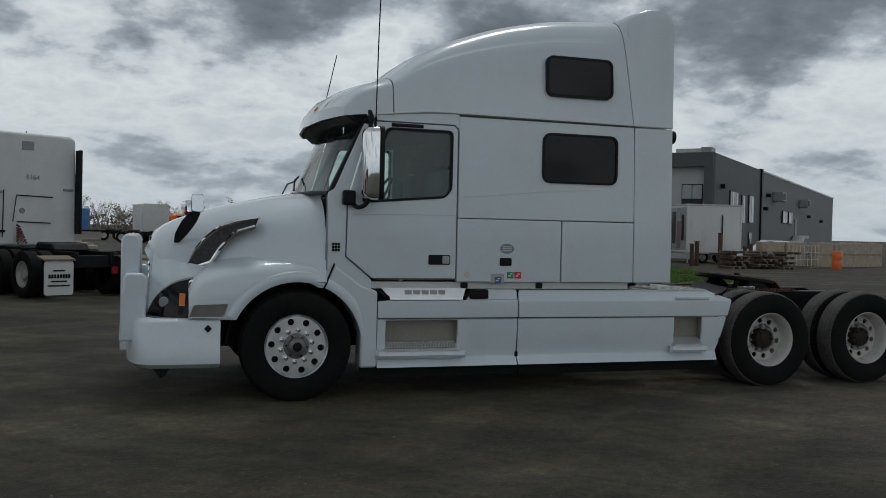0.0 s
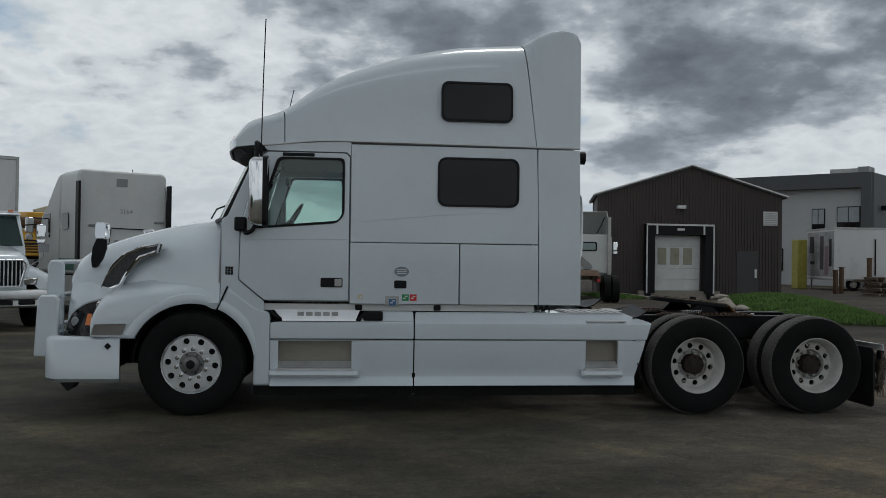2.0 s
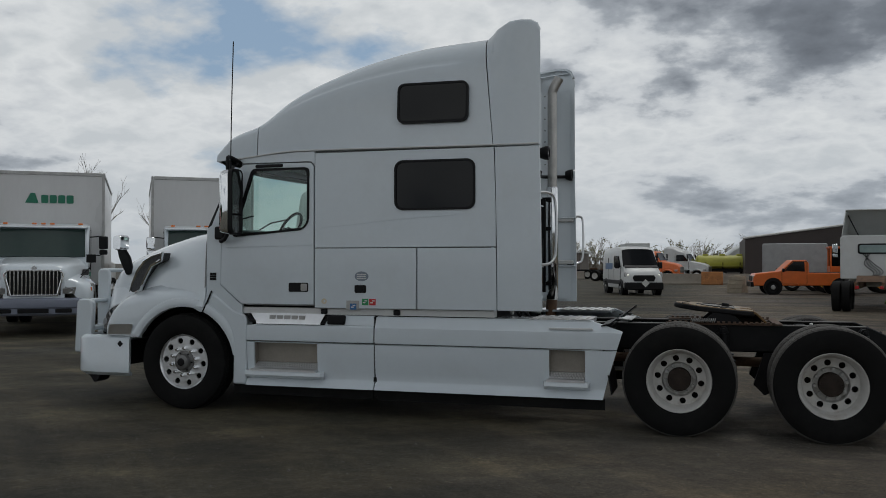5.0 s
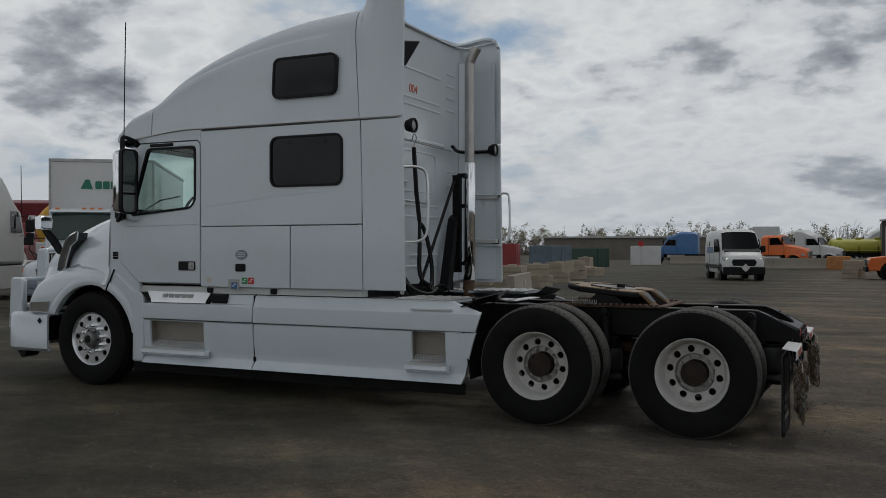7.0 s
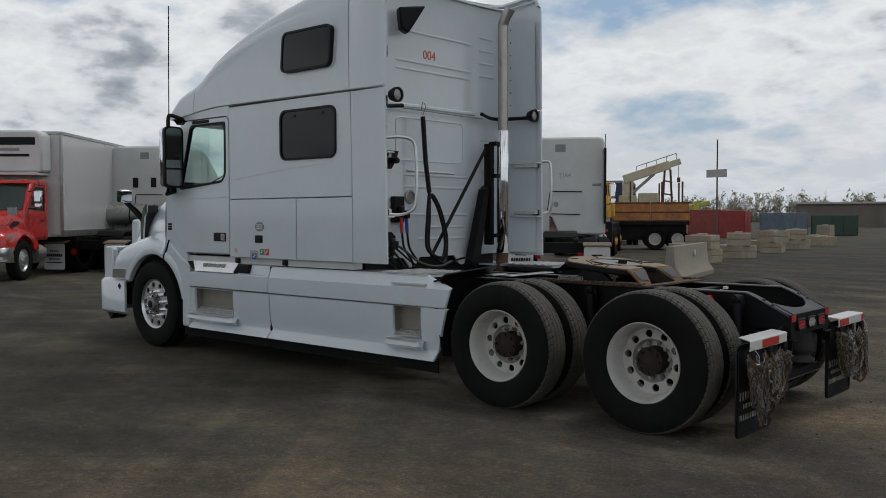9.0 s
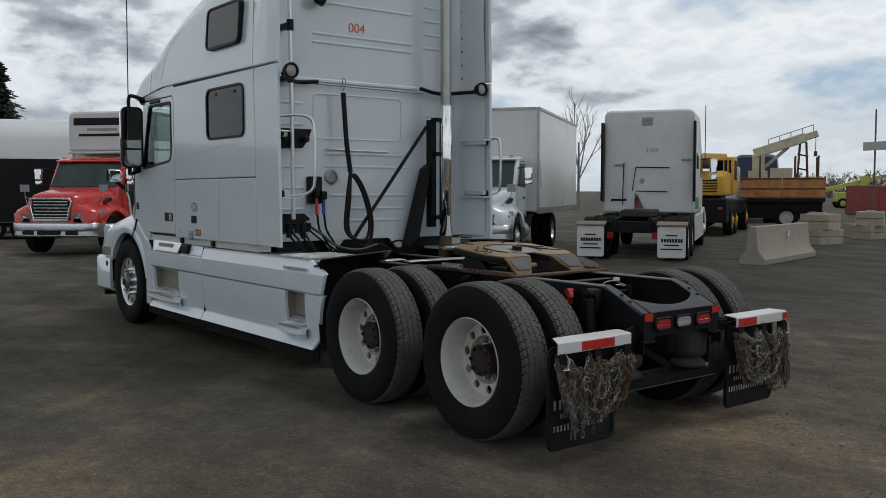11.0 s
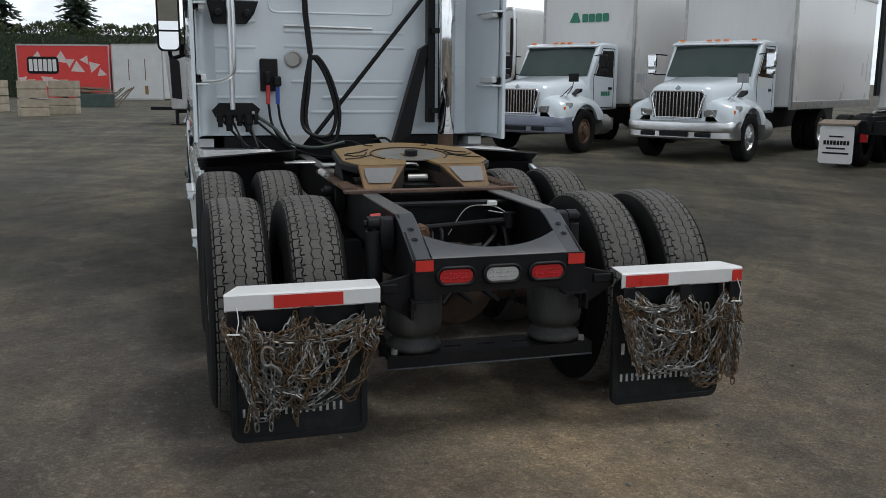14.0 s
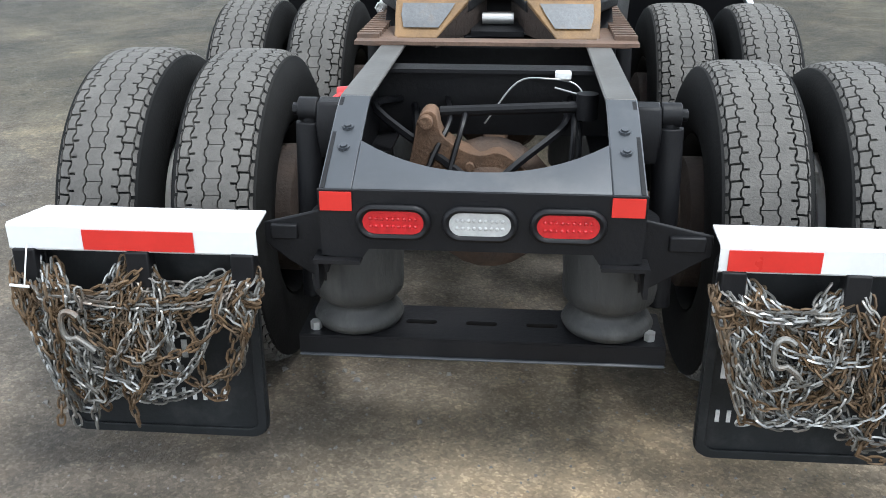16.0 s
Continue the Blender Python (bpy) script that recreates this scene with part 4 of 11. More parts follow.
        # headlamp: smoked housing, chrome lamp, amber turn signal, polished plate
        corner = [(-1.335, 0.55), (-1.315, 0.80), (-1.20, 0.985), (-1.04, 1.125), (-0.80, 1.195), (-0.55, 1.215)]
        brow = [(-1.29, 0.50, 1.42), (-1.275, 0.66, 1.39), (-1.17, 0.72, 1.33), (-1.0, 0.80, 1.27), (-0.78, 0.98, 1.235), (-0.55, 1.06, 1.235)]

        def corner_pt(u, k, out=0.0):
            """A spot on the rounded front corner: u along it from the nose to the fender, k upwards."""
            i = min(int(u), len(corner) - 2)
            f = u - i
            p = [corner[i][j] * (1 - f) + corner[i + 1][j] * f for j in (0, 1)]
            q = [brow[i][j] * (1 - f) + brow[i + 1][j] * f for j in (0, 1, 2)]
            kk = k ** 1.7
            return p[0] * (1 - kk) + q[0] * kk - out * 0.7, s * (p[1] * (1 - kk) + q[1] * kk + out * 0.7), 0.765 + (q[2] - 0.765) * k

        bm = bmesh.new()
        bm_loft(bm, [[corner_pt(u, k) for k in np.linspace(0, 1, 8)] for u in np.linspace(0, 5, 21)])
        part("hood_corner", bm, WHITE, rig, thick=0.015)
        us = np.linspace(0.97, 4.30, 17)
        top_k = [(0.97, 0.06), (1.5, 0.30), (2.0, 0.45), (2.6, 0.62), (3.2, 0.74), (3.85, 0.84), (4.30, 0.90)]
        low_k = [(0.97, 0.02), (3.45, 0.02), (3.75, 0.22), (4.05, 0.58), (4.30, 0.87)]
        bm = bmesh.new()
        bm_loft(bm, [[corner_pt(u, interp(u, low_k) * (1 - f) + interp(u, top_k) * f, 0.012) for f in np.linspace(0, 1, 6)] for u in us])
        hl = part("headlight", bm, DARKGLASS, rig, "smoked wraparound headlight", thick=0.014)
        bm = bmesh.new()
        bm_loft(bm, [[corner_pt(u, interp(u, low_k) * (1 - f) + interp(u, top_k) * f, 0.016) for f in (0.955, 1.0)] for u in us])
        part("lens_rim", bm, GREYCAST, hl, thick=0.004)
        bm = bmesh.new()
        bm_loft(bm, [[corner_pt(u, k, 0.018) for k in np.linspace(0.24, 0.46, 3)] for u in (2.98, 3.20)])
        part("turn_signal", bm, AMBER, hl, thick=0.006)
        for u, k, r in ((3.45, 0.62, 0.058), (2.15, 0.26, 0.052)):
            cx, cy, cz = corner_pt(u, k, 0.014)
            bm = bmesh.new()
            bm_lathe(bm, [(0.0, -0.004), (r * 0.5, -0.010), (r * 0.85, -0.006), (r, 0.004)], 16, pose(cx, cy, cz, 0, 0, -30 if s < 0 else 210))
            part("reflector", bm, CHROME if k > 0.4 else GREYCAST, hl)
        bm = bmesh.new()
        bm_loft(bm, [[(-0.97, s * (W - 0.002), 0.785), (-0.925, s * (W + 0.022), 0.905)], [(-0.67, s * (W - 0.002), 0.785), (-0.625, s * (W + 0.022), 0.915)]])
        part("fender_plate", bm, STEEL, rig, "polished steel fender plate", thick=0.006)
        # hood vent with chrome rim
        vent = [(-0.991, 1.205), (-0.918, 1.363), (-0.834, 1.482), (-0.695, 1.608), (-0.532, 1.668), (-0.349, 1.70), (-0.377, 1.621), (-0.555, 1.563), (-0.692, 1.401), (-0.765, 1.277)]
        vm = [(x, s * (1.283 + 0.477 * x), z) for x, z in vent]
        bm = bmesh.new()
        bm_tube(bm, vm, 0.020, 6, closed=True)
        vt = part("hood_vent", bm, CHROME, rig, "chrome-rimmed hood air vent")
        bm = bmesh.new()
        bm_loft(bm, [[(x, y + s * 0.005, z) for x, y, z in vm], [(x, y - s * 0.16, z) for x, y, z in vm]], close=True, caps=True)
        part("mesh_insert", bm, VENTMESH, vt)
        # hood mirror on its black bracket
        bm = bmesh.new()
        bm_loft(bm, [[(x + dx, s * (y + dy), z) for dx, dy in ((-w, 0.0), (w, 0.0), (w, 0.05), (-w, 0.05))] for x, z, w, y in
                     ((-1.075, 1.45, 0.025, 0.68), (-1.03, 1.54, 0.06, 0.76), (-0.97, 1.65, 0.07, 0.90), (-0.92, 1.74, 0.05, 1.03))], close=True, caps=True)
        part("hood_mirror_bracket", bm, BLACK, rig, bevel=0.01)
        bm = bmesh.new()
        bm_loft(bm, [ring_pts for ring_pts in ([(-0.905 + x, s * (1.09 + 0.5 * y), 1.80 + z) for x, z in rrect(-0.055 * k, 0.055 * k, -0.06 * k, 0.10 * k, 0.025 * k)]
                                              for k, y in ((0.5, -0.2), (1, -0.13), (1.05, 0.08), (0.9, 0.16)))], close=True, caps=True)
        part("hood_mirror", bm, CHROME, rig, "chrome hood mirror")
        # door mirror: chrome shell, black back, glass to the rear
        bm = bmesh.new()
        bm_loft(bm, [[(0.585 + dx, s * (1.40 + yy), zz) for yy, zz in rrect(-0.115 * k, 0.115 * k, 2.23 - 0.34 * kz, 2.23 + 0.34 * kz, 0.06 * k)] for dx, k, kz in ((-0.035, 0.35, 0.82), (-0.025, 0.60, 0.90), (-0.005, 0.82, 0.955), (0.03, 0.95, 0.985), (0.08, 1.0, 1.0), (0.13, 0.98, 0.995))], close=True, caps=True)
        ms = part("door_mirror", bm, CHROME, rig, "tall chrome door mirror")
        bm = bmesh.new()
        bm_plate(bm, [rrect(-0.12, 0.12, 1.885, 2.575, 0.06), rrect(-0.10, 0.10, 1.905, 2.555, 0.05)], 0, 0.045, pose(0.733, s * 1.40, 0, 0, 0, 90))
        bm_box(bm, 0.70, 0.722, s * 1.29, s * 1.51, 2.09, 2.11)
        part("bezel", bm, BLACK, ms)
        bm = bmesh.new()
        bm_loft(bm, [[(xg + 0.033 * (zg - 1.905) / 0.65, s * yg, zg) for xg, yg in ((0.692, 1.30), (0.692, 1.50), (0.70, 1.50), (0.70, 1.30))] for zg in (1.905, 2.555)], close=True, caps=True)
        part("mirror_glass", bm, mat("mirror_glass", (0.55, 0.6, 0.6), 0.03, 1.0, var=0.02, rvar=0.01), ms)
        for pts in ([(0.68, s * 1.22, 2.66), (0.62, s * 1.36, 2.71), (0.62, s * 1.40, 2.67), (0.62, s * 1.40, 2.55)],
                    [(0.50, s * 1.24, 1.86), (0.52, s * 1.36, 1.82), (0.58, s * 1.39, 1.84), (0.62, s * 1.40, 1.90)]):
            bm = bmesh.new()
            bm_tube(bm, smooth_line(pts, 5), 0.022, 8)
            part("mirror_arm", bm, BLACK, rig)
        boxpart("mirror_base", BLACK, rig, 0.40, 0.52, s * 1.225, s * 1.30, 1.84, 1.98, bevel=0.02)
        # badge on the cowl, marker on the fender
        bm = bmesh.new()
        for i in range(3):
            for j in range(3):
                bm_box(bm, 0.315 + i * 0.026, 0.337 + i * 0.026, s * (W - 0.02), s * (W - 0.009), 1.405 + j * 0.028, 1.429 + j * 0.028)
        part("badge", bm, BLACK, rig)
    bm = bmesh.new()
    bm_cyl(bm, (0.66, -1.42, 2.55), (0.665, -1.42, 2.66), 0.012)
    bm_tube(bm, [(0.665, -1.42, 2.64), (0.675, -1.42, 3.3), (0.69, -1.42, 3.92)], 0.006, 5)
    part("antenna", bm, BLACK, rig)
    bm = bmesh.new()
    bm_tube(bm, [(0.62, 1.42, 2.66), (0.70, 1.42, 3.2), (0.82, 1.42, 3.75)], 0.006, 5)
    part("antenna", bm, BLACK, rig)


build_hood()


def build_bumper():
    bm = bmesh.new()
    plan = [(-0.69, -1.235), (-1.15, -1.235), (-1.345, -1.19), (-1.46, -1.0), (-1.52, -0.5), (-1.52, 0.5), (-1.46, 1.0), (-1.345, 1.19), (-1.15, 1.235), (-0.69, 1.235)]
    sec = [(0.06, 0.33), (0.0, 0.37), (0.0, 0.74), (0.04, 0.775), (0.12, 0.78)]
    rows = []
    for x, y in [(p.x, p.y) for p in smooth_line([(a, b, 0) for a, b in plan], 3)]:
        k = Vector((-0.9 - x, -y * 0.55)).normalized()
        rows.append([(x + k.x * d * (0.3 if abs(y) > 1.2 else 1), y + k.y * d, z) for d, z in sec])
    bm_loft(bm, rows)
    part("bumper", bm, WHITE, rig, thick=0.03, smooth=50)
    for s in (-1, 1):
        bm = bmesh.new()
        bm_plate(bm, [[(-0.80, 0.655), (-0.765, 0.69), (-0.80, 0.725), (-0.835, 0.69)]], s * 1.238, s * 1.245)
        part("bumper_marker", bm, BLACK, rig)
        bm = bmesh.new()
        bm_prism(bm, [(-1.28, 0.335), (-1.12, 0.335), (-1.16, 0.26), (-1.2, 0.24)], s * 0.95, s * 1.15)
        part("tow_pin", bm, BLACK, rig)
    boxpart("bumper_beam", BLACK, rig, -1.38, -0.75, -1.1, 1.1, 0.45, 0.72)
    # white grille guard: a tall middle frame with two lower side wings
    bm = bmesh.new()
    for s in (-1, 1):
        bm_prism(bm, [(-1.57, 0.42), (-1.57, 1.47), (-1.54, 1.52), (-1.43, 1.52), (-1.40, 1.47), (-1.40, 0.42)], s * 0.58, s * 0.63)
        bm_prism(bm, [(-1.565, 0.56), (-1.535, 1.13), (-1.505, 1.175), (-1.36, 1.175), (-1.325, 1.13), (-1.34, 0.56)], s * 0.96, s * 1.04)
        bm_box(bm, -1.52, -1.42, s * 0.60, s * 1.0, 1.12, 1.175)
        bm_box(bm, -1.52, -1.42, s * 0.60, s * 1.0, 0.80, 0.86)
    for z in (0.84, 1.15, 1.50):
        bm_box(bm, -1.54, -1.46, -0.60, 0.60, z - 0.025, z + 0.025)
    part("grille_guard", bm, WHITE, rig, "white welded grille guard", bevel=0.02)


build_bumper()


def bm_panel(bm, s, left, right, prof, hole=None, thick=0.03):
    """A pressed side panel: prof lists (height, setback) from the top down, left and right its ends over height, hole an opening."""
    def along(z, pts):
        return float(np.interp(z, [p[0] for p in pts], [p[1] for p in pts]))
    zs = sorted({p[0] for p in prof} | (set(hole[2:]) if hole else set()))
    cols = [None] + (list(hole[:2]) if hole else []) + [None]
    vs = {}
    for j, z in enumerate(zs):
        d = along(z, sorted(prof))
        for i, x in enumerate(cols):
            x = along(z, left) if i == 0 else along(z, right) if i == len(cols) - 1 else x
            for k in (0, 1):
                vs[i, j, k] = bm.verts.new((x, s * (W - d - thick * k), z))
    cells = {(i, j) for i in range(len(cols) - 1) for j in range(len(zs) - 1) if not (hole and i == 1 and hole[2] - 1e-6 < zs[j] < hole[3] - 1e-6)}
    for i, j in cells:
        q = ((i, j), (i + 1, j), (i + 1, j + 1), (i, j + 1))
        for k in (0, 1):
            bm.faces.new([vs[a, b, k] for a, b in q])
        for (a, b), near in zip(zip(q, q[1:] + q[:1]), ((i, j - 1), (i + 1, j), (i, j + 1), (i - 1, j))):
            if near not in cells:
                bm.faces.new((vs[(*a, 0)], vs[(*b, 0)], vs[(*b, 1)], vs[(*a, 1)]))


def build_skirts():
    flare = [(0.762, 0.026), (0.752, 0.010), (0.70, 0.008), (0.60, 0.012), (0.48, 0.026), (0.395, 0.040), (0.378, 0.036), (0.362, 0.022), (0.30, -0.022)]   # the foot kicks out
    for s in (-1, 1):
        def y(d):
            return s * (W - d)
        # front step unit
        step1, step2 = (0.845, 1.575, 0.49, 0.75), (4.0, 4.345, 0.49, 0.755)
        bm = bmesh.new()
        band = [(1.05, 0.050), (1.035, 0.034), (0.945, 0.008), (0.930, -0.004), (0.80, -0.010), (0.772, -0.008)]   # upright band with a leaning shoulder
        bm_panel(bm, s, [(0.772, 0.765), (0.94, 0.765), (0.945, 0.90), (1.05, 0.90)], [(0.772, 2.20), (1.03, 2.20), (1.05, 2.185)], [p for p in band if p[0] < 0.94] + [(0.945, 0.008)])
        bm_panel(bm, s, [(0.946, 1.66), (1.05, 1.70)], [(0.946, 2.20), (1.03, 2.20), (1.05, 2.185)], [(1.05, 0.050), (1.035, 0.034), (0.946, 0.008)])
        bm_box(bm, 0.80, 2.19, y(0.04), y(0.35), 0.90, 0.930)
        sk = part("step_skirt", bm, WHITE, rig, bevel=0.005)
        bm = bmesh.new()
        bm_panel(bm, s, [(0.30, 0.765), (0.77, 0.765)], [(0.30, 2.20), (0.77, 2.20)], flare, step1)
        part("lower_panel", bm, WHITE, sk, bevel=0.004)
        bm = bmesh.new()
        bm_panel(bm, s, [(0.770, 2.213), (1.03, 2.213), (1.045, 2.228)], [(0.770, 4.645), (0.945, 4.70), (0.96, 4.68), (0.985, 4.455), (1.045, 4.42)], [(1.045, 0.046)] + band[1:-1] + [(0.770, -0.008)])
        tank = part("fuel_tank_skirt", bm, WHITE, rig, bevel=0.005)
        bm = bmesh.new()
        bm_panel(bm, s, [(0.30, 2.213), (0.77, 2.213)], [(0.30, 4.515), (0.40, 4.535), (0.77, 4.645)], flare, step2)
        part("lower_panel", bm, WHITE, tank, bevel=0.004)
        for holder, (xa, xb, za, zb), tr in ((sk, step1, 0.08), (tank, step2, 0.045)):
            bm = bmesh.new()                               # recess with a perforated tread and its ledge
            bm_box(bm, xa - 0.02, xb + 0.02, y(0.115), y(0.125), za - 0.05, zb + 0.02)
            bm_box(bm, xa - 0.02, xa - 0.005, y(0.03), y(0.115), za - 0.05, zb + 0.02)
            bm_box(bm, xb + 0.005, xb + 0.02, y(0.03), y(0.115), za - 0.05, zb + 0.02)
            bm_box(bm, xa, xb, y(0.03), y(0.115), zb, zb + 0.01)
            part("step_recess", bm, RECESS, holder)
            bm = bmesh.new()
            bm_box(bm, xa - 0.02, xb, y(-0.052), y(0.11), za - 0.033, za - 0.012)
            bm_loft(bm, [[(x, y(0.0), za - 0.012), (x, y(0.108), za + 0.05)] for x in (xa, xb)])
            nb = int((xb - xa) / 0.028)
            for i in range(nb):
                for j in range(3):
                    cx = xa + (i + 0.3 + 0.4 * (j % 2)) * (xb - xa) / nb
                    bm_box(bm, cx - 0.007, cx + 0.007, y(0.018 + j * 0.03), y(0.034 + j * 0.03), za - 0.008 + j * 0.017, za + 0.010 + j * 0.017)
            part("step_tread", bm, STEEL, holder)
            bm = bmesh.new()
            bm_loft(bm, [[(xa - k * tr, y(d), z) for d, z in ((0.02, za - 0.03), (e, za - 0.034), (e - 0.008, za - 0.075), (0.01, za - 0.11))] for k, e in ((1.2, 0.0), (0.9, -0.045))]
                    + [[(xb + k * tr, y(d), z) for d, z in ((0.02, za - 0.03), (e, za - 0.034), (e - 0.008, za - 0.075), (0.01, za - 0.11))] for k, e in ((0.7, -0.045), (1.0, 0.0))])
            part("step_ledge", bm, WHITE, holder, thick=0.006)
        bm = bmesh.new()                                   # polished upper step with raised lettering bar
        bm_loft(bm, [[(x0, y(d), z) for x0 in (0.78 + 0.10 * k, 1.665 - 0.05 * k)] for d, z, k in ((0.20, 1.064, 0), (0.030, 1.060, 0.2), (-0.008, 0.968, 1.0), (-0.010, 0.95, 1.0))])
        up_step = part("upper_step", bm, STEEL, rig, "polished aluminium step plate", thick=0.006)
        bm = bmesh.new()
        for i in range(5):
            bm_box(bm, 1.03 + i * 0.085, 1.095 + i * 0.085, y(0.03), y(0.003), 1.00, 1.04)
        part("lettering_bar", bm, DULLMETAL, up_step)
        for xa, xb in ((0.735, 0.80), (1.62, 1.665)):
            bm = bmesh.new()
            bm_prism(bm, [(xa, 1.05), (xa + 0.03, 1.055), (xb + 0.08, 0.98), (xb + 0.03, 0.97)] if xa < 1 else [(xa, 0.965), (xa + 0.03, 0.96), (xb + 0.09, 1.05), (xb + 0.04, 1.055)], y(-0.004), y(0.1))
            part("step_end", bm, BLACK, up_step)
        boxpart("tank_filler", BLACK, rig, 1.69, 1.885, y(-0.012), y(0.05), 0.955, 1.05, bevel=0.015)
        bm = bmesh.new()
        bm_box(bm, 4.0, 4.42, y(-0.008), y(0.03), 0.955, 0.972)
        part("deck_edge", bm, STEEL, tank)
        bm = bmesh.new()                                   # dark gap and rubber strips along the bottom
        bm_box(bm, 2.19, 2.225, y(0.035), y(0.05), 0.22, 1.04)
        bm_box(bm, 0.60, 2.185, y(0.05), y(0.035), 0.20, 0.305)
        bm_box(bm, 2.23, 4.53, y(0.05), y(0.035), 0.195, 0.30)
        part("rubber_strip", bm, RUBBER, rig)
        bm = bmesh.new()
        bm_box(bm, 0.64, 4.5, y(0.13), y(0.16), 0.36, 0.95)
        part("skirt_backing", bm, BLACK, rig)
        bm = bmesh.new()
        bm_box(bm, 2.23, 4.40, y(0.032), y(0.5), 1.02, 1.043)
        part("skirt_top", bm, WHITE, tank)
        # chequered deck plate behind the sleeper, with raised ribs
        bm = bmesh.new()
        bm_box(bm, 3.80, 4.39, y(0.03), y(0.60), 1.046, 1.052)
        dk = part("deck_plate", bm, TREADPLATE, rig, "chequered aluminium deck plate")
        for i in range(6):
            boxpart("rib", TREADPLATE, dk, 3.83 + i * 0.095, 3.87 + i * 0.095, y(0.06), y(0.57), 1.052, 1.060, bevel=0.002)
        # quarter guard sheet leaning over the drive tyres
        bm = bmesh.new()
        bm_loft(bm, [[(4.50, y(0.01), 0.99), (4.58, y(0.01), 1.01), (4.65, y(0.0), 1.06)], [(4.50, y(0.66), 1.0), (4.60, y(0.66), 1.03), (4.70, y(0.66), 1.11)]])
        part("quarter_guard", bm, BLACK, rig, thick=0.012)
        bm = bmesh.new()
        bm_loft(bm, [[(4.60, y(0.02), 0.35), (4.52, y(0.02), 0.80), (4.60, y(0.02), 1.0)], [(4.60, y(0.6), 0.35), (4.52, y(0.6), 0.80), (4.60, y(0.6), 1.0)]])
        part("quarter_guard", bm, BLACK, rig, thick=0.012)
    # parking and safety stickers on the near side
    for x0, x1, z0, z1, m in ((1.905, 2.045, 1.11, 1.205, DULLMETAL), (1.945, 2.015, 1.112, 1.175, TRUCKBLUE), (2.075, 2.145, 1.16, 1.225, mat("green_sticker", (0.03, 0.26, 0.10), 0.4)), (2.155, 2.225, 1.16, 1.225, TRUCKRED)):
        bm = bmesh.new()
        bm_box(bm, x0, x1, -W - (0.002 if m is DULLMETAL else 0.004), -W + 0.002, z0, z1)
        st = part("sticker", bm, m, rig)
        if m is not DULLMETAL:
            bm = bmesh.new()
            bm_box(bm, x0 + 0.012, x1 - 0.03, -W - 0.006, -W - 0.003, z0 + 0.02, z0 + 0.032)
            bm_box(bm, x0 + 0.03, x1 - 0.012, -W - 0.006, -W - 0.003, z0 + 0.04, z0 + 0.05)
            part("sticker_print", bm, TRIMWHITE, st)
    bm = bmesh.new()
    bm_plate(bm, [[(2.07 + 0.075 * math.cos(a), 1.455 + 0.05 * math.sin(a)) for a in np.linspace(0, 2 * math.pi, 24, endpoint=False)]], -W - 0.004, -W + 0.002)
    ov = part("oval_sticker", bm, mat("grey_blue_sticker", (0.20, 0.24, 0.29), 0.4), rig)
    bm = bmesh.new()
    for z in (1.435, 1.455, 1.475):
        bm_box(bm, 2.02, 2.12, -W - 0.006, -W - 0.003, z - 0.004, z + 0.004)
    part("sticker_print", bm, TRIMWHITE, ov)
    bm = bmesh.new()
    bm_plate(bm, [ring(1.655, 1.195, 0.03, 10), ring(1.66, 1.195, 0.012, 8)], -W - 0.003, -W + 0.002)
    part("worn_sticker", bm, mat("peeled_sticker", (0.62, 0.55, 0.4), 0.6, dirt=(0.7, 0.7, 0.7), dirt_amt=0.8, dscale=30), rig)


build_skirts()


# ---- wheels ----
def tread_blocks(bm, r, w, cols, n, depth):
    """Rings of staggered tread blocks across a tyre of radius r and width w."""
    for c in range(cols):
        ya, yb = -w / 2 + w * c / cols + 0.0022, -w / 2 + w * (c + 1) / cols - 0.0022
        edge = c in (0, cols - 1)
        for i in range(n):
            a0 = 2 * math.pi * (i + 0.5 * (c % 2)) / n
            a1 = a0 + 2 * math.pi / n * 0.91
            sk = 0.014 * (1 if i % 2 else -1) * (0 if edge else 1)
            rt = r - (0.010 if edge else 0.0)
            vs = []
            for rr in (r - depth - 0.012, rt):
                for a in (a0, a1):
                    for yy in (ya, yb):
                        drop = 0.014 if edge and rr == rt and abs(yy) > w * 0.45 else 0
                        vs.append(bm.verts.new(((rr - drop) * math.cos(a), yy + (sk if a == a0 else -sk) * 0.4, (rr - drop) * math.sin(a))))
            for q in ((4, 5, 7, 6), (0, 1, 5, 4), (2, 6, 7, 3), (0, 4, 6, 2), (1, 3, 7, 5)):
                bm.faces.new([vs[k] for k in q])


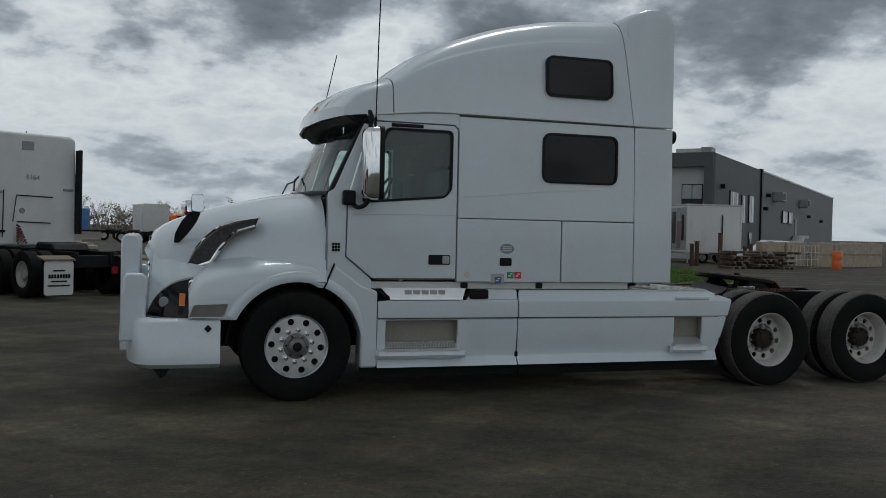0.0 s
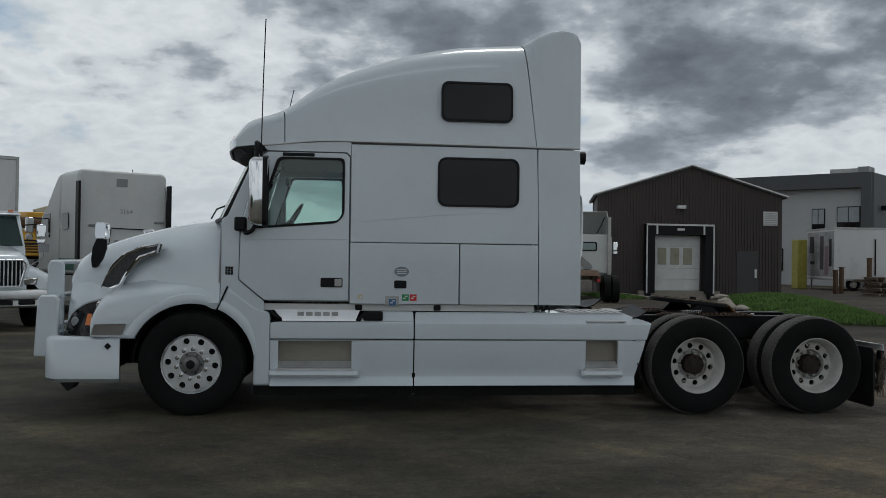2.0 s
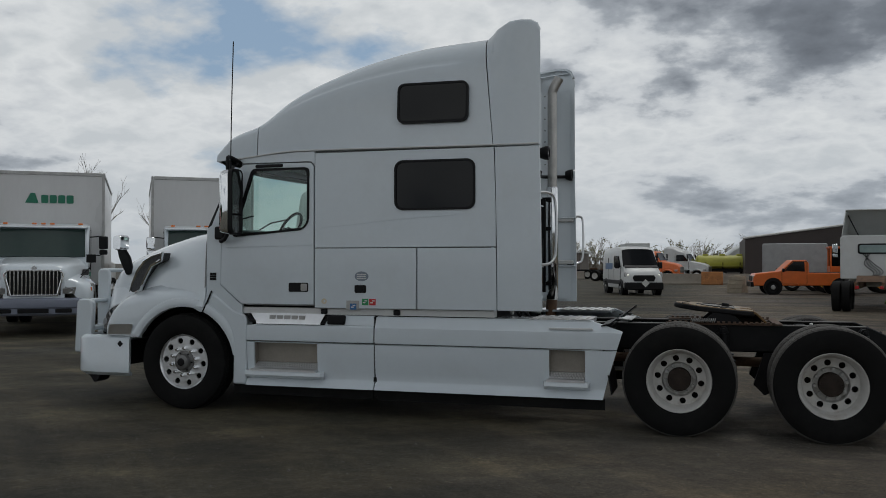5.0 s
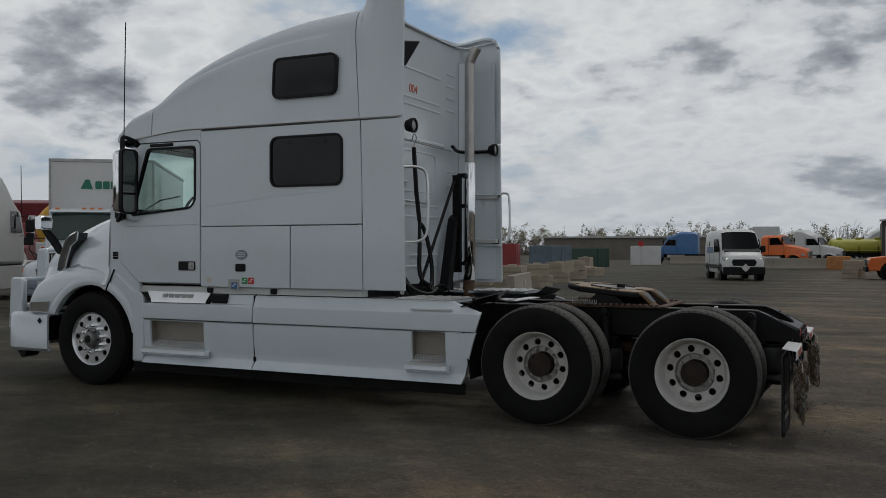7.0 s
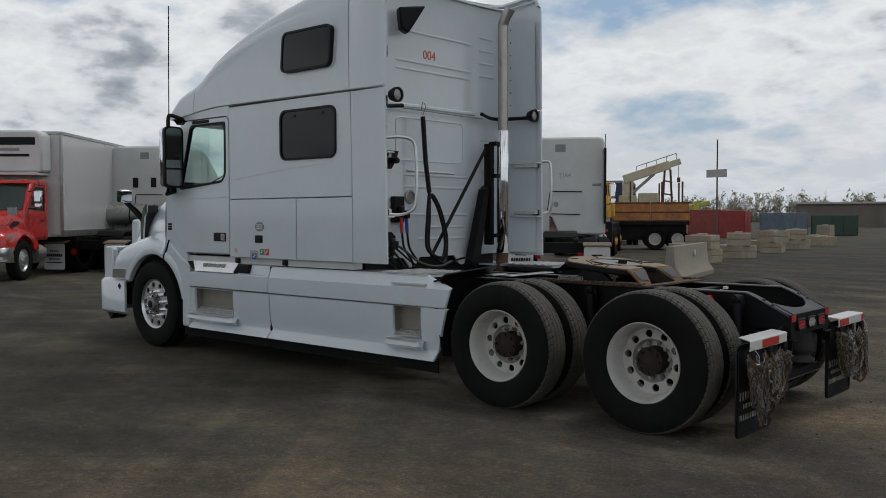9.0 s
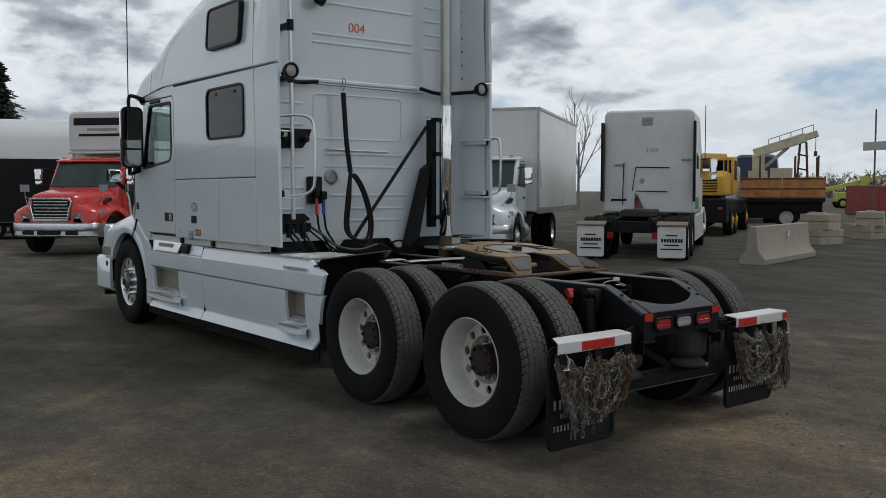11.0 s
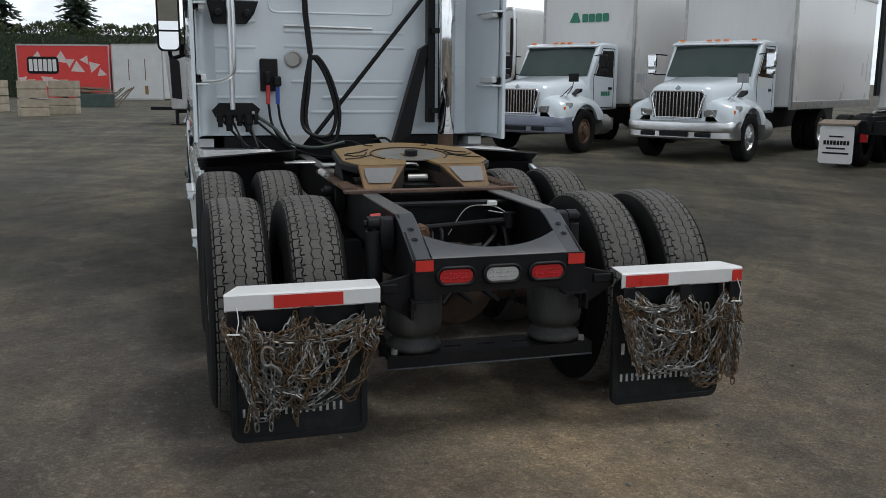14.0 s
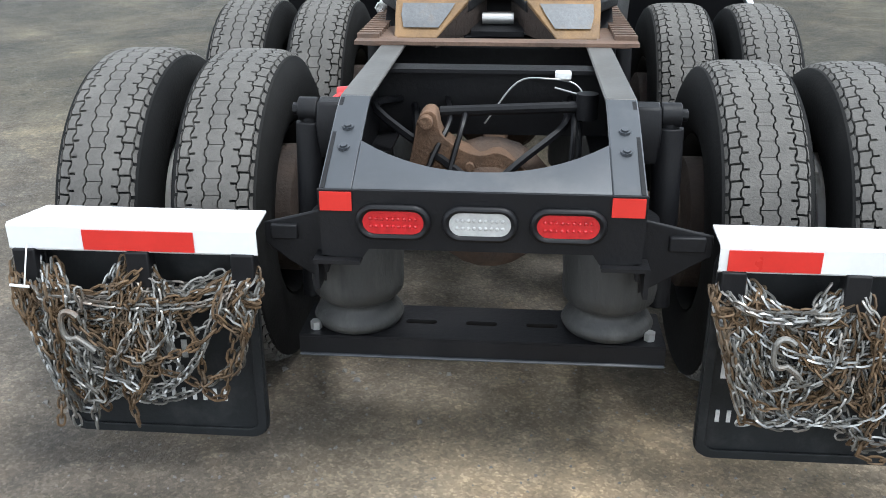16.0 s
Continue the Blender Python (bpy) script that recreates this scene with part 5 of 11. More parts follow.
def lug_tread(bm, r, w, n):
    """Worn drive tread: three zigzag ribs with notches and cuts, staggered blocks beside them, chamfered lugs at the shoulders."""
    # bounds across the tread, zigzag of each bound, share of the pitch that is rubber, stagger
    cols = [(-0.50, -0.425, 0.0, 0.4, 0.80, 0.0), (-0.425, -0.300, 0.4, 1.0, 0.87, 0.15),
            (-0.300, -0.225, 1.0, 0.0, 0.86, 0.5), (-0.225, -0.100, 0.0, 1.0, 1.0, 0.5), (-0.100, 0.090, 1.0, 1.0, 0.955, 0.0),
            (0.090, 0.215, 1.0, 0.0, 1.0, 0.5), (0.215, 0.300, 0.0, 1.0, 0.86, 0.75), (0.300, 0.425, 1.0, 0.4, 0.87, 0.35), (0.425, 0.50, 0.4, 0.0, 0.80, 0.1)]
    joined = {2: 1, 3: 0, 5: 1, 6: 0}                       # sides that run on into the next strip of the same rib
    steps = 6
    for c, (ya, yb, za, zb, span, lag) in enumerate(cols):
        edge = c in (0, len(cols) - 1)
        for i in range(n):
            vs = []
            for deep in (1, 0):
                for k in range(steps + 1):
                    u = i + lag + span * k / steps
                    saw = max(-1, min(1, 3.2 * (abs((u * 2) % 2 - 1) - 0.5) * 2)) * 0.0034
                    for side, yy, zz in ((0, ya, za), (1, yb, zb)):
                        gap = 0.0 if joined.get(c) == side else 0.0026 * (1 if side == 0 else -1)
                        y = w * yy + zz * saw + gap
                        a = 2 * math.pi * (u + (0.10 * yy if 2 <= c <= 6 else 0.25 * abs(yy))) / n
                        rr = r - 0.026 if deep else r - 0.020 * (abs(y) / (w / 2)) ** 4 - (0.012 if edge and abs(yy) > 0.45 else 0)
                        vs.append(bm.verts.new((rr * math.cos(a), y, rr * math.sin(a))))
            m = 2 * (steps + 1)
            for k in range(steps):
                t, b = m + 2 * k, 2 * k
                bm.faces.new((vs[t], vs[t + 1], vs[t + 3], vs[t + 2]))
                bm.faces.new((vs[b], vs[t], vs[t + 2], vs[b + 2]))
                bm.faces.new((vs[b + 1], vs[b + 3], vs[t + 3], vs[t + 1]))
            bm.faces.new((vs[0], vs[1], vs[m + 1], vs[m]))
            bm.faces.new((vs[m - 2], vs[2 * m - 2], vs[2 * m - 1], vs[m - 1]))


def tyre_profile(r, w):
    h = w / 2
    return [(0.285, -h * 0.80), (0.30, -h * 0.98), (0.36, -h * 1.10), (0.43, -h * 1.13), (0.475, -h * 1.07), (r - 0.018, -h * 0.96), (r - 0.014, -h * 0.8),
            (r - 0.014, 0), (r - 0.014, h * 0.8), (r - 0.018, h * 0.96), (0.475, h * 1.07), (0.43, h * 1.13), (0.36, h * 1.10), (0.30, h * 0.98), (0.285, h * 0.80)]


def wheel_meshes():
    out = {}
    for key, cols, n in (("steer", 5, 52), ("drive", 7, 66)):
        bm = bmesh.new()
        bm_lathe(bm, tyre_profile(0.519 if key == "drive" else 0.52, 0.255), 64)
        out[key, "tyre"] = bm
        bm = bmesh.new()
        if key == "drive":
            lug_tread(bm, 0.524, 0.246, n)
        else:
            tread_blocks(bm, 0.523, 0.235, cols, n, 0.012)
        out[key, "tread"] = bm
    return out


def add_wheel(name, x, y, z, out_side, kind, label):
    """A wheel whose outer face looks along y times out_side. kind: steer, drive_outer or drive_inner."""
    hub = new(name)
    hub.empty_display_size = 0.1
    hub.parent, hub.matrix_basis = rig, pose(x, y, z, 0, random.uniform(0, 360), 0 if out_side < 0 else 180)
    tagged(hub, label=label)
    bms = wheel_meshes()
    k = "steer" if kind == "steer" else "drive"
    part("tyre", bms[k, "tyre"], RUBBER, hub, "black truck tyre", smooth=50)
    tagged(part("tread", bms[k, "tread"], TREAD if k == "drive" else RUBBER, hub, smooth=0), kind="stuff")
    bm = bmesh.new()
    if kind == "steer":
        m = STEEL
        bm_lathe(bm, [(0.287, 0.10), (0.27, 0.09), (0.262, -0.06), (0.280, -0.105), (0.298, -0.120), (0.306, -0.114), (0.299, -0.09)], 40)
        bm_plate(bm, [ring(0, 0, 0.276, 48)] + [ring(0.229 * math.cos(a), 0.229 * math.sin(a), 0.031, 14) for a in np.arange(10) * math.pi / 5 + 0.2], -0.096, -0.080)
        rim_ob = part("rim", bm, m, hub, "polished aluminium rim with round holes")
        bm = bmesh.new()
        bm_lathe(bm, [(0.0, -0.03), (0.262, -0.03), (0.262, -0.01), (0.0, -0.01)], 28)
        part("brake_drum", bm, CHASSIS, hub)
        bm = bmesh.new()
        bm_lathe(bm, [(0.122, -0.09), (0.116, -0.108), (0.086, -0.113), (0.078, -0.16), (0.06, -0.172), (0.0, -0.174)], 24)
        cap = part("hub_cap", bm, HUBGREY, hub, "dull steel hub with a dark oil cap")
        bm = bmesh.new()
        bm_lathe(bm, [(0.0, -0.184), (0.038, -0.181), (0.046, -0.168), (0.046, -0.15)], 16)
        part("oil_cap", bm, BLACK, cap)
        for a in np.arange(6) * math.pi / 3:
            bm = bmesh.new()
            bm_cyl(bm, (0.098 * math.cos(a), -0.10, 0.098 * math.sin(a)), (0.098 * math.cos(a), -0.122, 0.098 * math.sin(a)), 0.009, 6)
            part("bolt", bm, CHASSIS, cap)
        nut_r, ny = 0.148, -0.096
    else:
        m = RIMWHITE
        if kind == "drive_outer":
            bm_lathe(bm, [(0.299, -0.116), (0.291, -0.128), (0.280, -0.118), (0.270, -0.085), (0.262, -0.072), (0.256, 0.0), (0.243, 0.030), (0.236, 0.038), (0.236, 0.11)], 44)
            bm_plate(bm, [ring(0, 0, 0.243, 44)] + [ring(0.200 * math.cos(a), 0.200 * math.sin(a), 0.029, 14) for a in np.arange(10) * math.pi / 5 + 0.2] + [ring(0, 0, 0.163, 32)], 0.028, 0.043)
            bm_lathe(bm, [(0.166, 0.029), (0.162, 0.036), (0.156, 0.085), (0.150, 0.092), (0.08, 0.092), (0.08, 0.102), (0.160, 0.100), (0.168, 0.043)], 32)
        else:
            bm_lathe(bm, [(0.295, -0.112), (0.286, -0.122), (0.277, -0.11), (0.262, -0.07), (0.252, 0.04), (0.277, 0.11), (0.29, 0.122)], 32)
        rim_ob = part("rim", bm, m if kind == "drive_outer" else CHASSIS, hub, "white painted steel rim" if kind == "drive_outer" else "")
        if kind == "drive_outer":
            bm = bmesh.new()
            bm_lathe(bm, [(0.108, 0.10), (0.104, 0.055), (0.098, 0.045), (0.094, -0.005), (0.106, -0.008), (0.106, -0.022), (0.066, -0.026), (0.045, -0.034), (0.0, -0.036)], 24)
            for a in np.arange(8) * math.pi / 4:
                bm_cyl(bm, (0.086 * math.cos(a), -0.019, 0.086 * math.sin(a)), (0.086 * math.cos(a), -0.044, 0.086 * math.sin(a)), 0.012, 6)
            part("axle_hub", bm, DARKRUST, hub, "rusty brown axle hub")
        else:
            bm = bmesh.new()
            bm_lathe(bm, [(0.0, 0.16), (0.20, 0.16), (0.215, 0.15), (0.215, -0.02), (0.0, -0.02)], 28)
            part("brake_drum", bm, DARKRUST, hub)
        nut_r, ny = 0.132, 0.088
    if kind != "drive_inner":
        for a in np.arange(10) * math.pi / 5 + 0.5:
            bm = bmesh.new()
            c = (nut_r * math.cos(a), nut_r * math.sin(a))
            bm_cyl(bm, (c[0], ny + 0.005, c[1]), (c[0], ny - 0.035, c[1]), 0.021, 6)
            bm_cyl(bm, (c[0], ny - 0.035, c[1]), (c[0], ny - 0.055, c[1]), 0.013, 6)
            part("lug_nut", bm, CHROME if kind == "steer" else DULLMETAL, rim_ob)
    return hub


for s in (-1, 1):
    add_wheel("front_wheel", 0, s * (W - 0.125), 0.517, s, "steer", "front wheel with a polished ten-hole rim")
    zc = 0.502 if s < 0 else 0.484                         # the yard falls a little towards the far side
    for x in (5.21, 6.53):
        add_wheel("drive_wheel", x, s * (W - 0.120), zc, s, "drive_outer", "outer dual wheel with a white steel rim")
        add_wheel("drive_wheel", x, s * (W - 0.120 - 0.347), zc, s, "drive_inner", "inner dual wheel")


# ---- chassis ----
def build_chassis():
    top = [(0.9, 0.98), (6.93, 0.98), (7.0, 0.955), (7.27, 0.82)]
    for s in (-1, 1):
        ya, yb = s * 0.40, s * 0.39
        bm = bmesh.new()
        bm_plate(bm, [[(0.9, 0.71), (0.9, 0.98), (6.95, 0.98), (7.27, 0.83), (7.27, 0.60), (6.6, 0.71)]], ya, yb)
        bm_box(bm, 0.9, 6.6, s * 0.40, s * 0.32, 0.71, 0.722)
        rail = part("frame_rail", bm, CHASSIS, rig)
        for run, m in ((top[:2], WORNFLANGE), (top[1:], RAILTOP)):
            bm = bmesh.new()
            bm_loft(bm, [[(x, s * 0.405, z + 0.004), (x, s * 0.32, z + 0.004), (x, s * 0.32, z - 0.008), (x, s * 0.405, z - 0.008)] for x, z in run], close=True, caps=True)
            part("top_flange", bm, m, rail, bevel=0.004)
        for x, z in ((7.06, 0.93), (7.13, 0.895)):
            bm = bmesh.new()
            bm_cyl(bm, (x, s * 0.362, z - 0.01), (x + 0.007, s * 0.362, z + 0.009), 0.010, 8)
            bm_cyl(bm, (x, s * 0.362, z - 0.01), (x + 0.003, s * 0.362, z + 0.003), 0.016, 8)
            part("bolt", bm, RAILTOP, rail)
        # shock absorbers beside the rails, air springs, hangers
        for x in (5.62, 6.90):
            bm = bmesh.new()
            bm_cyl(bm, (x, s * 0.50, 0.90), (x + 0.02, s * 0.505, 0.62), 0.042, 14)
            bm_cyl(bm, (x + 0.02, s * 0.505, 0.64), (x + 0.05, s * 0.51, 0.38), 0.033, 14)
            bm_cyl(bm, (x, s * 0.50, 0.86), (x, s * 0.50, 0.93), 0.026, 12)
            bm_cyl(bm, (x, s * 0.475, 0.935), (x, s * 0.53, 0.935), 0.034, 14)
            bm_cyl(bm, (x, s * 0.53, 0.935), (x, s * 0.548, 0.935), 0.018, 6)
            shock = part("shock_absorber", bm, CHASSIS, rig, bevel=0.003)
            bm = bmesh.new()
            bm_prism(bm, [(x - 0.12, 0.80), (x - 0.05, 0.93), (x - 0.02, 0.968), (x + 0.03, 0.96), (x + 0.05, 0.90), (x + 0.03, 0.80)], s * 0.405, s * 0.475)
            part("shock_mount", bm, CHASSIS, shock, bevel=0.008)
        for x, z0 in ((5.62, 0.30), (7.07, 0.375)):
            bm = bmesh.new()
            bm_lathe(bm, [(0.0, 0.37), (0.085, 0.37), (0.112, 0.355), (0.128, 0.31), (0.132, 0.25), (0.128, 0.19), (0.130, 0.15), (0.126, 0.115), (0.108, 0.092), (0.094, 0.082), (0.096, 0.065), (0.118, 0.045),
                          (0.128, 0.022), (0.118, 0.0), (0.0, 0.0)], 32, Matrix.Translation((x, s * 0.35, z0)) @ pose(0, 0, 0, 90) @ Matrix.Diagonal((1, 0.84, 1, 1)))
            sp = part("air_spring", bm, SPRINGRUBBER, rig, "dusty black rubber air spring", smooth=70)
            bm = bmesh.new()
            bm_cyl(bm, (x, s * 0.35, z0 + 0.308), (x, s * 0.35, z0 + 0.322), 0.12, 24)
            bm_box(bm, x - 0.06, x + 0.06, s * 0.30, s * 0.40, z0 + 0.322, 0.72)
            part("top_plate", bm, CHASSIS, sp)
        bm = bmesh.new()
        bm_prism(bm, [(6.0, 0.71), (6.1, 0.71), (6.2, 0.40), (6.0, 0.30), (5.9, 0.40)], s * 0.50, s * 0.40)
        part("spring_hanger", bm, CHASSIS, rig)
        bm = bmesh.new()
        bm_prism(bm, [(4.75, 0.71), (4.85, 0.71), (4.9, 0.42), (4.75, 0.36), (4.68, 0.42)], s * 0.50, s * 0.40)
        part("spring_hanger", bm, CHASSIS, rig)
        bm = bmesh.new()
        for xc in (5.22, 6.54):
            bm_tube(bm, smooth_line([(xc - 0.55, s * 0.46, 0.46), (xc - 0.2, s * 0.46, 0.40), (xc, s * 0.46, 0.40), (xc + 0.45, s * 0.40, 0.27)], 4), 0.04, 6)
        part("leaf_spring", bm, CHASSIS, rig)
    # end plate with a sloping, hollowed sheet above it, and three oval lamps
    def pill(yc, hw, hh):
        return rrect(yc - hw, yc + hw, 0.752 - hh, 0.752 + hh, hh * 0.98, 6)

    bm = bmesh.new()
    bm_plate(bm, [[(-0.40, 0.655), (-0.405, 0.83), (0.405, 0.83), (0.40, 0.655), (0.30, 0.645), (0.28, 0.675), (-0.28, 0.675), (-0.30, 0.645)]], 0, 0.012, pose(7.285, 0, 0, 0, 0, 90))
    end = part("end_plate", bm, CHASSIS, rig)
    bm = bmesh.new()
    rows = []
    for k in np.linspace(-1, 1, 17):
        y, run = 0.318 * k, 0.055 + 0.10 * min(1, abs(k) ** 2.2)
        rows.append([(7.279, y, 0.812), (7.276, y, 0.826), (7.268, y, 0.834), (7.268 - run, y, 0.834 + run * 0.469), (7.262 - run, y, 0.820 + run * 0.469)])
    bm_loft(bm, rows)
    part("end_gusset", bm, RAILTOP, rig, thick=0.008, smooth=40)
    for yc, m, nm in ((-0.215, REDLENS, "tail_light"), (0, CLEARLENS, "reversing_light"), (0.215, REDLENS, "tail_light")):
        bm = bmesh.new()
        bm_plate(bm, [pill(yc, 0.094, 0.046), pill(yc, 0.076, 0.030)], 0, 0.022, pose(7.306, 0, 0, 0, 0, 90))
        bez = part(nm, bm, BLACK, rig, "oval " + ("red tail light" if m is REDLENS else "clear reversing light") + " in a black rubber grommet", bevel=0.008)
        bm = bmesh.new()
        bm_plate(bm, [pill(yc, 0.077, 0.031)], 0, 0.02, pose(7.298, 0, 0, 0, 0, 90))
        ln = part("lens", bm, m, bez, bevel=0.006)
        for i in range(9):
            for j in (-1, 1):
                bm = bmesh.new()
                yy = yc - 0.056 + i * 0.014
                bm_lathe(bm, [(0.0, -0.0035), (0.0035, -0.0025), (0.0052, 0.0)], 8, pose(7.2985, yy, 0.752 + j * 0.010, 0, 0, 90))
                part("diode", bm, m, bez)
    for s in (-1, 1):
        boxpart("reflector_tape", RED, end, 7.287, 7.292, s * 0.318, s * 0.398, 0.778, 0.826, "red reflective tape", bevel=0)
        bm = bmesh.new()
        bm_box(bm, 7.24, 7.31, s * 0.42, s * 0.30, 0.64, 0.65)
        bm_box(bm, 7.24, 7.30, s * 0.42, s * 0.408, 0.565, 0.645)
        part("end_bracket", bm, CHASSIS, rig)
    for xa in (3.4, 4.55, 5.9, 6.35):
        bm = bmesh.new()
        bm_box(bm, xa, xa + 0.012, -0.39, 0.39, 0.72, 0.955)
        bm_box(bm, xa, xa + 0.09, -0.39, 0.39, 0.945, 0.957)
        part("crossmember", bm, CHASSIS, rig)
    bm = bmesh.new()                                       # lower rear beam with slots
    slots = [rrect(yc - 0.045, yc + 0.045, -0.012, 0.012, 0.011) for yc in (-0.17, 0.0, 0.17)]
    bm_plate(bm, [[(-0.50, -0.10), (-0.50, 0.10), (0.50, 0.10), (0.50, -0.10)]] + slots, 0, 0.01, Matrix.Translation((7.09, 0, 0.372)) @ pose(0, 0, 0, 0, 0, 90) @ pose(0, 0, 0, -90))
    bm_box(bm, 7.18, 7.192, -0.50, 0.50, 0.318, 0.366)
    bm_box(bm, 6.99, 7.002, -0.50, 0.50, 0.318, 0.366)
    rb = part("rear_beam", bm, CHASSIS, rig)
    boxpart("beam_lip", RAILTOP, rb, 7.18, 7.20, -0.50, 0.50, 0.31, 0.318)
    for y in (-0.46, 0.46):
        bm = bmesh.new()
        bm_cyl(bm, (7.15, y, 0.37), (7.15, y, 0.395), 0.016, 6)
        part("bolt", bm, DULLMETAL, rb)
    # axles with their rusty differential
    for x in (5.22, 6.54):
        bm = bmesh.new()
        bm_cyl(bm, (x, -0.95, 0.517), (x, 0.95, 0.517), 0.07, 14)
        bm_lathe(bm, [(0.0, -0.17), (0.10, -0.16), (0.19, -0.10), (0.225, 0.0), (0.19, 0.10), (0.10, 0.16), (0.0, 0.17)], 22, pose(x, 0.0, 0.54, 0, 0, 90))
        bm_cyl(bm, (x - 0.30, 0.02, 0.57), (x, 0.02, 0.56), 0.10, 14)
        part("drive_axle", bm, AXLE, rig, "rust-brown drive axle housing")
        bm = bmesh.new()
        cast = smooth_line([(-0.26, 0.66, 0), (-0.235, 0.78, 0), (-0.222, 0.845, 0), (-0.195, 0.872, 0), (-0.165, 0.86, 0), (-0.15, 0.80, 0), (-0.09, 0.755, 0), (-0.03, 0.735, 0), (0.03, 0.745, 0), (0.09, 0.71, 0),
                            (0.15, 0.65, 0)], 3)
        bm_plate(bm, [[(p.x, p.y) for p in cast]], 0, 0.10, pose(x + 0.12, 0, 0, 0, 0, 90))
        bm_cyl(bm, (x, -0.195, 0.842), (x + 0.15, -0.195, 0.842), 0.022, 12)
        bm_cyl(bm, (x + 0.12, -0.06, 0.70), (x + 0.14, -0.06, 0.70), 0.016, 8)
        part("torque_bracket", bm, RUST, rig, bevel=0.018)
        bm = bmesh.new()
        bm_cyl(bm, (x + 0.01, -0.16, 0.845), (x + 0.03, 0.33, 0.875), 0.018, 10)
        bm_cyl(bm, (x + 0.03, 0.30, 0.835), (x + 0.03, 0.30, 0.915), 0.035, 12)
        part("torque_rod", bm, CHASSIS, rig)
    bm = bmesh.new()
    bm_cyl(bm, (1.2, 0, 0.62), (6.3, 0, 0.57), 0.05, 12)
    part("drive_shaft", bm, RUST, rig)
    bm = bmesh.new()
    bm_cyl(bm, (0, -1.0, 0.48), (0, 1.0, 0.48), 0.06, 12)
    part("front_axle", bm, CHASSIS, rig)
    boxpart("engine", CHASSIS, rig, -0.8, 0.9, -0.42, 0.42, 0.45, 1.15)
    for s in (-1, 1):
        bm = bmesh.new()
        bm_cyl(bm, (2.35, s * 0.80, 0.62), (3.9, s * 0.80, 0.62), 0.31, 24)
        part("fuel_tank", bm, DULLMETAL, rig)
    # air lines and wires over the rear axle
    rng = random.Random(3)
    for i in range(7):
        ya, yb = rng.uniform(-0.33, -0.05) if i < 4 else rng.uniform(0.1, 0.32), rng.uniform(-0.32, 0.32)
        pts = [(6.36, ya, 0.78 + 0.1 * rng.random()), (6.5 + 0.1 * rng.random(), ya + rng.uniform(-0.06, 0.1), 0.72 + 0.14 * rng.random()),
               (6.7, (ya + yb) / 2, 0.62 + 0.12 * rng.random()), (6.8, yb, 0.5)]
        bm = bmesh.new()
        bm_tube(bm, smooth_line(pts, 5), 0.009 if i % 3 else 0.014, 6)
        part("air_line", bm, BLACK, rig)
    bm = bmesh.new()
    bm_tube(bm, smooth_line([(6.52, -0.02, 0.80), (6.50, 0.08, 0.93), (6.53, 0.18, 0.95), (6.50, 0.26, 0.93), (6.56, 0.28, 0.91), (6.52, 0.2, 0.92)], 5), 0.003, 5)
    cable = part("loose_cable", bm, DULLMETAL, rig)
    boxpart("connector", TRIMWHITE, cable, 6.49, 6.52, 0.20, 0.25, 0.945, 0.97, bevel=0.004)
    bm = bmesh.new()
    bm_cyl(bm, (6.66, -0.43, 0.84), (6.66, -0.44, 0.90), 0.018, 10)
    bm_tube(bm, smooth_line([(6.64, -0.43, 0.90), (6.67, -0.445, 0.915), (6.70, -0.465, 0.91), (6.71, -0.475, 0.885)], 4), 0.018, 8)
    bm_cyl(bm, (6.66, -0.415, 0.925), (6.66, -0.465, 0.92), 0.024, 12)
    part("red_valve", bm, REDPLUG, rig, "red plastic trailer air coupling")


build_chassis()


